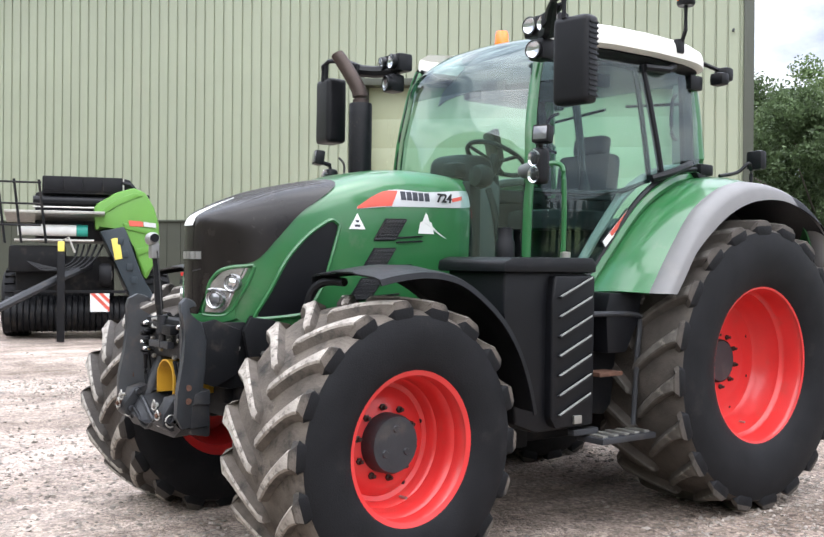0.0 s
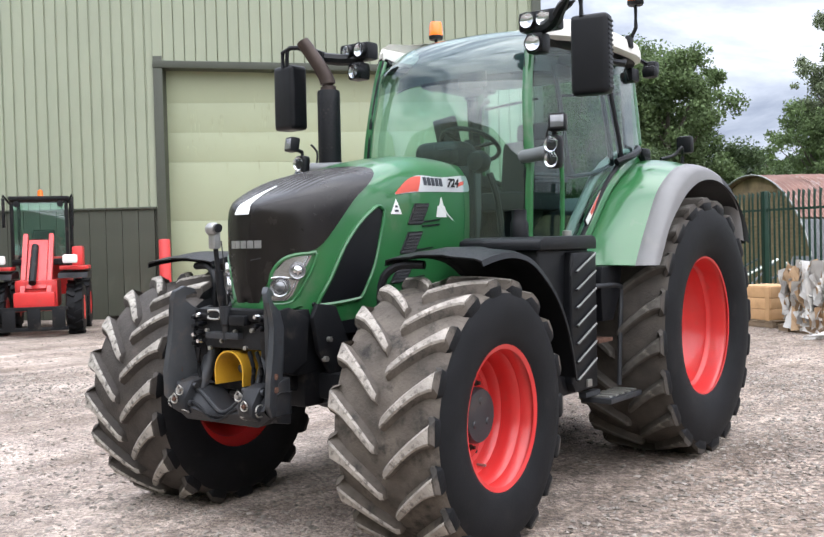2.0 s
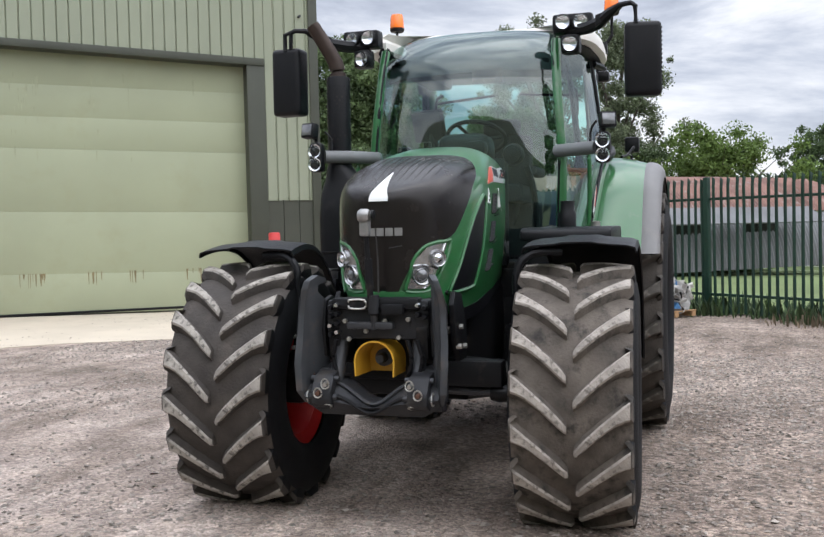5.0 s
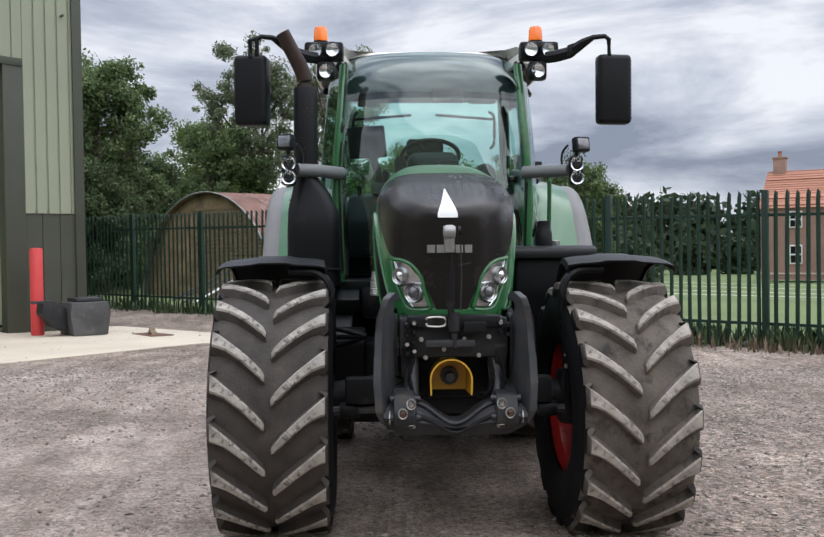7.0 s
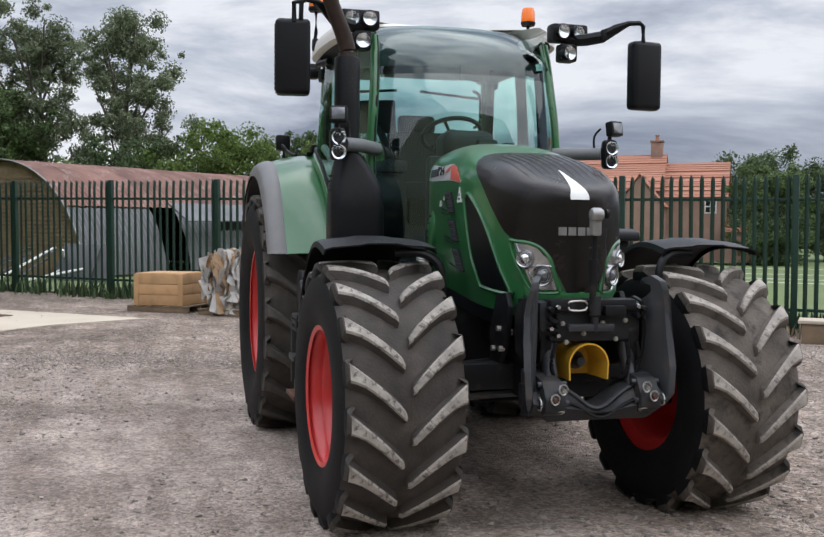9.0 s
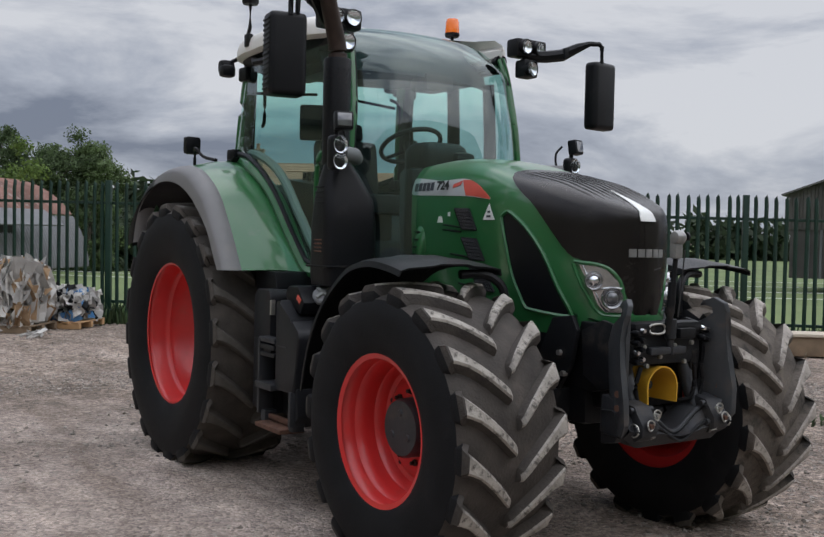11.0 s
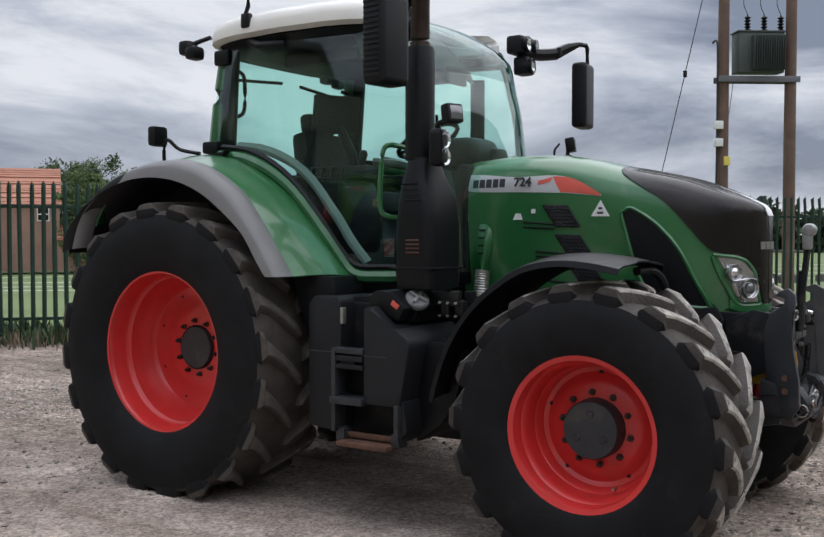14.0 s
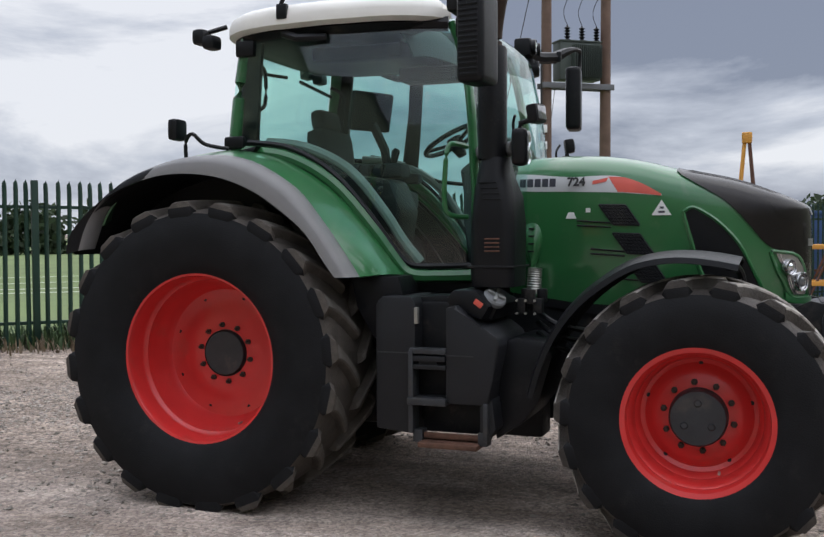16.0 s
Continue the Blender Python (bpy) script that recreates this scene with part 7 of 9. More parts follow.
M_LINE = mat("white pitch line", (0.6, 0.62, 0.55), 0.9)
for o in (19, 27, 38, 52):
    bm = bmesh.new()
    pts = []
    for k in range(31):
        p = fence_at(-30 + 4 * k, o)
        pts.append((p, field_z(p.x, p.y) + 0.10))
    grid(bm, [[(p.x + FN.x * d, p.y + FN.y * d, z + 0.06) for p, z in pts] for d in (0, 0.16)])
    tagged(obj("pitch_line", thick(bm, -0.01), M_LINE), "white painted line on the grass field", "pitch line", "pitch lines")

# palisade fence: panels of pales on two rails between posts
pale = bmesh.new()
prof = [(-0.034, -0.008), (-0.018, 0.010), (0.0, 0.016), (0.018, 0.010), (0.034, -0.008)]
rows = []
for z in (0.05, 2.34):
    rows.append([(x, y, z) for x, y in prof])
rows.append([(-0.034, -0.020, 2.42), (-0.014, 0.008, 2.45), (0.0, 0.016, 2.43), (0.014, 0.008, 2.45), (0.034, -0.020, 2.42)])
rows.append([(-0.030, -0.035, 2.48), (-0.004, 0.010, 2.52), (0.0, 0.016, 2.54), (0.004, 0.010, 2.52), (0.030, -0.035, 2.48)])
grid(pale, rows)
ME_PALE = mesh_of("pale", thick(pale, 0.004), [M_FENCE], False)
ME_POST = mesh_of("fence_post", BOX((0, 0, 1.25), (0.10, 0.10, 2.56), 0.012), [M_FENCE])
ME_RAIL = mesh_of("rail", BOX((1.375, 0.035, 0), (2.75, 0.045, 0.05), 0.006), [M_FENCE])
FROT = math.degrees(math.atan2(FD.y, FD.x))
frng = random.Random(4)
for k in range(-6, 12):
    p = fence_at(2.75 * k)
    fe = empty("fence_panel", pose(p.x, p.y, p.z, 0, 0, FROT), "dark green steel palisade fence panel with pointed pales", "fence", "palisade fence panels")
    shared("fence_post", ME_POST, Matrix.Identity(4), fe)
    slope = math.degrees(math.asin(max(-1, min(1, (fence_at(2.75 * (k + 1)).z - p.z) / 2.75))))
    for z in (0.38, 2.13):
        shared("rail", ME_RAIL, pose(0, 0, z, 0, -slope), fe)
    for j in range(16):
        x = 0.16 + 0.1655 * j
        shared("pale", ME_PALE, pose(x, -0.004, x * math.tan(radians(slope)) + frng.uniform(-0.012, 0.012), 0, frng.uniform(-0.5, 0.5), frng.uniform(-2, 2) + 180), fe)


# weeds along the foot of the fence
def weeds(name, seed, spots, h, material, label):
    rng = random.Random(seed)
    V, F = [], []
    for (cx, cy, cz, n, spread) in spots:
        for _ in range(n):
            x, y = cx + rng.gauss(0, spread), cy + rng.gauss(0, spread)
            a, hh, w = rng.uniform(0, 6.28), h * rng.uniform(0.25, 1.0), rng.uniform(0.006, 0.022)
            lean = rng.uniform(0, 0.6) * hh
            dx, dy = math.cos(a), math.sin(a)
            o = len(V)
            V += [(x - w * dy, y + w * dx, cz), (x + w * dy, y - w * dx, cz), (x + w * dy * 1.3 + dx * lean * 0.4, y - w * dx * 1.3 + dy * lean * 0.4, cz + hh * 0.6), (x - w * dy * 1.3 + dx * lean * 0.4, y + w * dx * 1.3 + dy * lean * 0.4, cz + hh * 0.6), (x + dx * lean, y + dy * lean, cz + hh)]
            F += [(o, o + 1, o + 2, o + 3), (o + 3, o + 2, o + 4)]
    me = bpy.data.meshes.new(name)
    me.from_pydata(V, [], F)
    me.materials.append(material)
    tagged(new(name, me), label, "weeds", kind="stuff")


rng = random.Random(11)
spots, dry = [], []
for k in range(230):
    s = rng.uniform(-14, 30)
    big = 1.0 if s > -1 else 0.25
    p = fence_at(s, rng.uniform(-0.25, 0.7))
    spots.append((p.x, p.y, p.z - 0.02, int(60 * big) + 8, 0.22))
    if s > 2:
        p = fence_at(s, rng.uniform(-0.6, -0.1))
        dry.append((p.x, p.y, p.z - 0.02, 14, 0.3))
weeds("green_weeds", 1, spots, 0.42, M_WEED, "tangled green weeds growing through the fence foot")
weeds("dry_weeds", 2, dry, 0.30, M_DRYWEED, "dead brown stems along the fence foot")
weeds("yard_tuft", 5, [(1.2, 4.4, ground_z(1.2, 4.4) - 0.02, 60, 0.14), (-3.5, 5.2, ground_z(-3.5, 5.2) - 0.02, 40, 0.12), (-1.5, 7.5, ground_z(-1.5, 7.5) - 0.02, 60, 0.2)], 0.09, M_WEED, "small green tufts growing in the gravel")


# ---- trees ----
def leaf_cloud(blobs, n, size, seed):
    """Many small leaf cards over uneven clumps."""
    r = np.random.default_rng(seed)
    wts = np.array([b[3] ** 2 for b in blobs])
    pick = r.choice(len(blobs), n, p=wts / wts.sum())
    C = np.array([b[:3] for b in blobs])[pick]
    R = np.array([b[3] for b in blobs])[pick]
    d = r.normal(size=(n, 3))
    d /= np.linalg.norm(d, axis=1)[:, None]
    rad = R * (0.15 + 1.25 * r.random(n) ** 0.9)
    P = C + d * rad[:, None] * np.array([1, 1, 0.85])
    a = r.normal(size=(n, 3))
    a /= np.linalg.norm(a, axis=1)[:, None]
    b = np.cross(a, d + 0.4 * r.normal(size=(n, 3)))
    b /= np.linalg.norm(b, axis=1)[:, None] + 1e-6
    s = size * r.uniform(0.55, 1.35, n)[:, None]
    V = np.stack([P - a * s, P + b * s * 0.62, P + a * s, P - b * s * 0.62], 1).reshape(-1, 3)
    F = np.arange(4 * n).reshape(-1, 4)
    return V.tolist(), F.tolist()


def tree(x, y, h, spread, seed, material, leaves=5200, size=0.20, low=0.25, airy=0.0, label="", name="tree", zbase=None):
    r = random.Random(seed)
    z0 = field_z(x, y) - 0.1 if zbase is None else zbase
    t = empty(name, pose(x, y, z0), label, "tree")
    bm = bmesh.new()
    top = Vector((r.uniform(-0.4, 0.4), r.uniform(-0.4, 0.4), h * 0.82))
    trunk = smooth_path([(0, 0, 0), (r.uniform(-0.2, 0.2), r.uniform(-0.2, 0.2), h * 0.3), (r.uniform(-0.4, 0.4), r.uniform(-0.3, 0.3), h * 0.55), top], 4)
    tube(bm, trunk, [0.028 * h * (1 - 0.85 * k / (len(trunk) - 1)) for k in range(len(trunk))], 8)
    blobs = []
    nl = 17
    for k in range(nl):
        f = low + (0.92 - low) * (k + r.random() * 0.6) / nl
        base = trunk[min(int(f * 0.95 * (len(trunk) - 1)), len(trunk) - 1)]
        a = 2.4 * k + r.uniform(-0.5, 0.5)
        reach = spread * (0.55 + 0.6 * r.random()) * math.sin(math.pi * min(1.0, 0.22 + 0.80 * (f - low) / (1 - low) * 0.95))
        tip = Vector((math.cos(a) * reach, math.sin(a) * reach, h * f + reach * 0.35))
        mid = base.lerp(tip, 0.5) + Vector((0, 0, -0.05 * h * r.random()))
        tube(bm, [base, mid, tip], [0.010 * h * (1 - f * 0.6), 0.006 * h, 0.002 * h], 6)
        for _ in range(9):
            q = base.lerp(tip, r.uniform(0.40 + 0.2 * min(1.0, airy), 1.15)) + Vector((r.gauss(0, 1), r.gauss(0, 1), r.gauss(0, 0.8))) * spread * 0.20
            blobs.append((q.x, q.y, max(q.z, h * low * 0.7), spread * r.uniform(0.06, 0.19) * (1 - 0.15 * airy)))
    for _ in range(5):
        blobs.append((r.gauss(0, spread * 0.22), r.gauss(0, spread * 0.22), h * r.uniform(0.78, 0.95), spread * r.uniform(0.14, 0.26)))
    part("trunk", bm, M_BARK, t)
    V, F = leaf_cloud(blobs, int(leaves * 4.6), size * 0.46, seed)
    me = bpy.data.meshes.new("crown")
    me.from_pydata(V, [], F)
    me.materials.append(material)
    c = new("crown", me)
    c.parent = t
    return t


tree(-31.0, -12.2, 9.6, 2.7, 21, M_LEAF, 11500, 0.17, 0.02, 0, "tall leafy green tree behind the hut")
tree(-33.5, -14.5, 10.0, 4.4, 22, M_LEAF, 15000, 0.18, 0.02, 0, "tall leafy green tree behind the hut")
tree(-34.0, -20.0, 9.4, 4.4, 23, M_LEAFD, 14000, 0.19, 0.02, 0, "broad dark green tree behind the barn")
tree(-29.5, -15.5, 8.2, 3.8, 33, M_LEAFD, 11000, 0.17, 0.0, 0, "broad dark green tree behind the barn")
tree(-46.0, -7.6, 12.7, 3.0, 24, M_LEAFG, 7000, 0.16, 0.50, 1.4, "tall airy silver-green tree with gaps in its crown")
tree(-42.0, -3.3, 12.2, 3.1, 25, M_LEAFG, 10500, 0.15, 0.25, 0.6, "tall airy silver-green tree with gaps in its crown")
tree(-45.5, -9.8, 8.2, 3.4, 26, M_LEAF, 8500, 0.18, 0.10, 0.4, "tall leafy green tree behind the hut")
tree(-66.0, -13.2, 11.6, 4.8, 27, M_LEAFL, 11000, 0.24, 0.02, 0, "round bright green bushy tree behind the hut")
tree(-36.2, 1.6, 6.0, 3.2, 28, M_LEAFL, 9000, 0.16, 0.0, 0, "round bright green bushy tree behind the hut")
tree(-38.0, -2.6, 5.2, 3.2, 29, M_LEAFD, 7500, 0.17, 0.0, 0, "low dark green bush behind the hut")
tree(-51.5, 6.7, 8.0, 2.2, 30, M_LEAFD, 4800, 0.18, 0.1, 0, "slim dark green tree at the field edge")
tree(-46.5, 8.6, 6.6, 3.0, 31, M_LEAFD, 7000, 0.17, 0.02, 0.2, "dark green field-edge tree")
tree(-46.6, 10.3, 6.9, 2.4, 32, M_LEAF, 7000, 0.17, 0.05, 0.3, "green field-edge tree with a broken crown")
tree(-36.5, -12.5, 6.0, 3.4, 34, M_LEAFD, 8000, 0.17, 0.0, 0, "low dark green bush behind the hut")
tree(-27.5, -11.8, 4.8, 2.6, 35, M_LEAFD, 7000, 0.15, 0.0, 0, "low dark green bush behind the hut")
tree(-72.0, 51.5, 9.6, 5.0, 36, M_LEAFD, 8000, 0.26, 0.02, 0, "broad dark green tree beside the house")
tree(-68.5, 57.0, 8.6, 4.6, 37, M_LEAFD, 7000, 0.26, 0.02, 0, "broad dark green tree beside the house")
tree(-59.6, 44.5, 4.2, 4.0, 38, M_LEAFD, 6000, 0.22, 0.0, 0, "low dark green hedge tree by the field")
tree(-60.5, 45.3, 7.8, 3.2, 39, M_LEAF, 7000, 0.24, 0.02, 0, "round green tree at the field edge")


def far_wood(name, line, hmin, hmax, seed, n, size):
    r = random.Random(seed)
    blobs = []
    for (x0, y0), (x1, y1) in zip(line, line[1:]):
        L2 = math.hypot(x1 - x0, y1 - y0)
        for k in range(int(L2 / 3.0)):
            t = (k + r.random()) * 3.0 / L2
            x, y = x0 + (x1 - x0) * t, y0 + (y1 - y0) * t
            h = r.uniform(hmin, hmax)
            rad = h * 0.36
            for j in range(4):
                blobs.append((x + r.gauss(0, rad * 0.5), y + r.gauss(0, rad * 0.5), field_z(x, y) + max(0.25 * rad, h * (0.15 + 0.72 * j / 3) - rad * 0.3), rad * r.uniform(0.7, 1.0)))
    V, F = leaf_cloud(blobs, n, size, seed)
    me = bpy.data.meshes.new(name)
    me.from_pydata(V, [], F)
    me.materials.append(M_FARWOOD)
    tagged(new(name, me), "dark distant woodland along the field edge", "woodland", kind="stuff")


far_wood("far_woods", [(-90, -40), (-112, 5), (-117, 40), (-112, 62)], 8.0, 10.5, 51, 42000, 0.62)
far_wood("far_hedge", [(-62, 10), (-78, 14), (-92, 24), (-95, 45)], 2.6, 4.0, 52, 14000, 0.36)
far_wood("horizon_woods", [(-112, 62), (-100, 110), (-60, 150), (0, 150), (60, 145), (110, 120)], 4.5, 7.5, 53, 30000, 0.75)
far_wood("near_hedge", [(-47, 6), (-52, 14), (-66, 18)], 2.5, 4.2, 54, 12000, 0.28)

# ---- corrugated iron hut ----
HUT = Vector((-24.6, -6.6, 0))
HR, HX = Vector((-0.727, 0.687, 0)), Vector((0.687, 0.727, 0))
HZ = ground_z(HUT.x, HUT.y) - 0.15
HUTM = Matrix(((HX.x, HR.x, 0, HUT.x), (HX.y, HR.y, 0, HUT.y), (0, 0, 1, HZ), (0, 0, 0, 1)))
hut = empty("arched_hut", HUTM, "old arched corrugated iron hut with a rusty roof and brick end", "hut")
HRAD = 3.68


def hut_sheet(y0, y1, a0, a1, material, rad=HRAD, amp=0.02):
    bm = bmesh.new()
    n = int((y1 - y0) / 0.04)
    rows = []
    for k in range(13):
        a = radians(a0 + (a1 - a0) * k / 12)
        rows.append([((rad + amp * math.sin(2 * math.pi * (y0 + (y1 - y0) * j / n) / 0.16)) * math.cos(a), y0 + (y1 - y0) * j / n, (rad + amp * math.sin(2 * math.pi * (y0 + (y1 - y0) * j / n) / 0.16)) * math.sin(a)) for j in range(n + 1)])
    grid(bm, rows)
    return part("roof_sheet", thick(bm, 0.01), material, hut, "rusty curved iron sheet" if material is M_RUSTY else "grey curved iron sheet")


for k in range(14):
    y0 = 0.0 + 1.15 * k
    hut_sheet(y0, y0 + 1.17, 38, 90, M_RUSTY, HRAD + 0.006 * (k % 2))
    hut_sheet(y0, y0 + 1.17, 90, 142, M_RUSTY, HRAD + 0.006 * (k % 2))
    hut_sheet(y0, y0 + 1.17, 142, 178, M_IRONGREY, HRAD)
    if k != 3:
        hut_sheet(y0, y0 + 1.17, 3, 37, M_IRONGREY, HRAD - 0.01)
bm = bmesh.new()
tube(bm, [(HRAD * 1.005 * math.cos(radians(a)), -0.03, HRAD * 1.005 * math.sin(radians(a))) for a in range(2, 180, 6)], 0.028, 6)
part("end_rim", bm, M_CABGREY, hut, "pale rim round the open end")
bm = bmesh.new()
poly = [(HRAD * 0.985 * math.cos(radians(a)), HRAD * 0.985 * math.sin(radians(a))) for a in range(0, 181, 6)]
prism(bm, poly, "y", 0.16, 0.36)
part("brick_end", bm, M_BRICKY, hut, "buff brick end wall")
ME_BRK = mesh_of("brick", BOX((0, 0, 0), (0.215, 0.03, 0.065), 0.004), [M_BRICKY])
cnt = 0
for r in range(18):
    z = 1.0 + 0.125 * r
    for c in range(-16, 17):
        x = 0.225 * c + (0.1125 if r % 2 else 0)
        if math.hypot(abs(x) + 0.12, z + 0.05) < HRAD * 0.96 and cnt < 290 and -0.6 < x:
            shared("brick", ME_BRK, pose(x, 0.153, z), hut)
            cnt += 1
part("side_board", BOX((HRAD * 0.86, 7.6, 1.15), (0.08, 3.2, 0.75), 0.01), M_DECALWHT, hut)
part("side_opening", BOX((HRAD * 0.90, 7.0, 1.75), (0.08, 1.3, 0.55), 0.01), M_FRAME, hut)
part("side_opening", BOX((HRAD * 0.90, 10.5, 1.75), (0.08, 1.6, 0.5), 0.01), M_FRAME, hut)
part("lean_panel", PRISM([(HRAD + 0.1, 2.35), (HRAD + 0.9, 1.8), (HRAD + 0.92, 1.84), (HRAD + 0.12, 2.4)], "y", 3.4, 12.5), M_IRONGREY, hut)
# junk leaning outside the hut
junk = random.Random(3)
for k in range(9):
    p = HUT + HX * junk.uniform(1.2, 5.0) - HR * junk.uniform(0.5, 2.5)
    a = junk.uniform(0, 180)
    b = tagged(obj("scrap_bar", TUBE([(-0.9, 0, 0.1), (0.9, 0, junk.uniform(0.3, 1.0))], 0.035, 6), M_DECALWHT if k % 2 else M_IRONGREY), "pale scrap metal bar lying by the hut", "scrap metal", "scrap by the hut")
    b.matrix_world = pose(p.x, p.y, field_z(p.x, p.y), 0, 0, a)
for k in range(2):
    p = HUT + HX * (4.2 + 0.5 * k) - HR * 1.0
    b = tagged(obj("iron_sheet", BOX((0, 0, 0.55), (1.6, 0.05, 1.1), 0.01), M_IRONGREY), "grey corrugated sheet leaning by the hut", "scrap metal", "scrap by the hut")
    b.matrix_world = pose(p.x, p.y, field_z(p.x, p.y), -22, 0, 40 + 20 * k)

# ---- brick house across the field ----
HA, HBv = Vector((-71.7, 31.7, 0)), Vector((-66.6, 39.0, 0))
hu = (HBv - HA).normalized()
hn = Vector((hu.y, -hu.x, 0))
HOUSE_Z = -1.35
hm = Matrix(((hu.x, -hn.x, 0, HA.x), (hu.y, -hn.y, 0, HA.y), (0, 0, 1, HOUSE_Z), (0, 0, 0, 1)))
house = empty("brick_house", hm, "two-storey brown brick house with orange tiled roof and white windows", "house")
HL, DEP, EAVE, RIDGE = (HBv - HA).length, 3.1, 5.75, 8.75


def wing(x0, x1, y0, y1, eave, ridge, along="x"):
    """A block of the house with gable ends and a tiled roof."""
    bm = bmesh.new()
    if along == "x":
        ym = (y0 + y1) / 2
        prism(bm, [(y0, 0), (y1, 0), (y1, eave), (ym, ridge - 0.12), (y0, eave)], "x", x0, x1)
    else:
        xm = (x0 + x1) / 2
        prism(bm, [(x0, 0), (x1, 0), (x1, eave), (xm, ridge - 0.12), (x0, eave)], "y", y0, y1)
    part("brick_wall", bm, M_BRICK, house, "brown brick wall")
    for sgn in (-1, 1):
        rows = 16
        for r in range(rows):
            t0, t1 = r / rows, (r + 1) / rows + 0.012
            o = 0.25
            if along == "x":
                ya, yb = [ym + sgn * ((y1 - y0) / 2 + o) * (1 - t) for t in (t0, t1)]
                za, zb = [eave - 0.12 + (ridge - eave + 0.12) * t for t in (t0, t1)]
                bm = bmesh.new()
                grid(bm, [[(x0 - 0.15, ya, za + 0.05), (x1 + 0.15, ya, za + 0.05)], [(x0 - 0.15, yb, zb), (x1 + 0.15, yb, zb)]])
            else:
                xa, xb = [xm + sgn * ((x1 - x0) / 2 + o) * (1 - t) for t in (t0, t1)]
                za, zb = [eave - 0.12 + (ridge - eave + 0.12) * t for t in (t0, t1)]
                bm = bmesh.new()
                grid(bm, [[(xa, y0 - 0.15, za + 0.05), (xa, y1 + 0.15, za + 0.05)], [(xb, y0 - 0.15, zb), (xb, y1 + 0.15, zb)]])
            part("tile_course", thick(bm, 0.05), M_ROOFT, house)


wing(-1.1, HL + 0.6, -DEP, DEP, EAVE, RIDGE)
wing(HL - 2.6, HL + 0.9, -DEP - 2.2, -DEP + 1.5, 4.4, 6.9, "y")
wing(HL + 0.5, HL + 5.6, -DEP + 0.4, DEP - 0.2, 5.2, 8.0)
wing(HL + 5.4, HL + 7.8, -DEP - 0.8, DEP - 1.5, 2.5, 3.7)


def house_window(x, z, w, h, y):
    wd = part("window", BOX((x, y, z), (w, 0.10, h), 0.01), M_DECALWHT, house, "white framed window")
    for i in range(2):
        for j in range(2):
            part("pane", BOX((x + (i - 0.5) * w * 0.46, y - 0.045, z + (j - 0.5) * h * 0.47), (w * 0.38, 0.03, h * 0.39), 0.005), M_BLACKGLOSS, wd)


for x in (1.6, 5.6):
    house_window(x, 4.75, 0.95, 1.3, -DEP - 0.04)
house_window(1.6, 2.0, 0.95, 1.5, -DEP - 0.04)
house_window(HL + 4.4, 4.4, 0.9, 1.1, -DEP + 0.36)
part("front_door", BOX((4.8, -DEP - 0.04, 1.35), (1.15, 0.12, 2.5), 0.01), M_DECALWHT, house, "white front door")
part("door_leaf", BOX((4.62, -DEP - 0.10, 1.25), (0.5, 0.06, 2.1), 0.01), M_BARN, house)
part("string_course", BOX((HL / 2 - 0.3, -DEP - 0.03, 0.5), (HL + 1.6, 0.08, 0.12)), M_CONC, house)
for x in (-0.3, HL - 0.1):
    ch = part("chimney", BOX((x, 0, RIDGE + 0.35), (0.95, 0.7, 1.5), 0.02), M_BRICK, house, "brick chimney")
    part("chimney_cap", BOX((x, 0, RIDGE + 1.12), (1.1, 0.85, 0.16), 0.02), M_BRICK, ch)
    part("chimney_pot", LATHE([(0.16, RIDGE + 1.2), (0.14, RIDGE + 1.55), (0.18, RIDGE + 1.6), (0.18, RIDGE + 1.66)], (x, 0, 0), "z", 12), M_ROOFT, ch)

# ---- dark barn beyond the fence ----
BA = Vector((-19.0, 38.9, 0))
bg = (Vector((-15.26, 40.67, 0)) - Vector((-21.05, 37.6, 0))).normalized()
bb = Vector((-bg.y, bg.x, 0))
bb = bb if bb.y > 0 else -bb
BZ = -0.15
bmx = Matrix(((bg.x, bb.x, 0, BA.x), (bg.y, bb.y, 0, BA.y), (0, 0, 1, BZ), (0, 0, 0, 1)))
barn = empty("dark_barn", bmx, "dark boarded barn with a low grey gable roof", "barn")
BW, BE, BR, BL2 = 4.3, 4.05, 5.65, 15.0
bm = bmesh.new()
prism(bm, [(-BW + 0.1, 0), (BW - 0.1, 0), (BW - 0.1, BE), (0, BR - 0.1), (-BW + 0.1, BE)], "y", 0.1, BL2 - 0.1)
part("barn_core", bm, M_BARN, barn)
n = 52
for k in range(n):
    x = -BW + 2 * BW * (k + 0.5) / n
    h = BE + (BR - BE) * (1 - abs(x) / BW) - 0.05
    lo = 2.3 if k < 12 else 0.0
    part("wall_board", BOX((x, 0.06, (h + lo) / 2), (2 * BW / n - 0.02, 0.05, h - lo), 0.006), M_BARN, barn)
for sgn in (-1, 1):
    bm = bmesh.new()
    grid(bm, [[(sgn * (BW + 0.3), -0.3, BE - 0.08), (sgn * (BW + 0.3), BL2, BE - 0.08)], [(0, -0.3, BR), (0, BL2, BR)]])
    part("roof_slope", thick(bm, 0.08), M_BARNROOF, barn, "grey sheet roof slope")
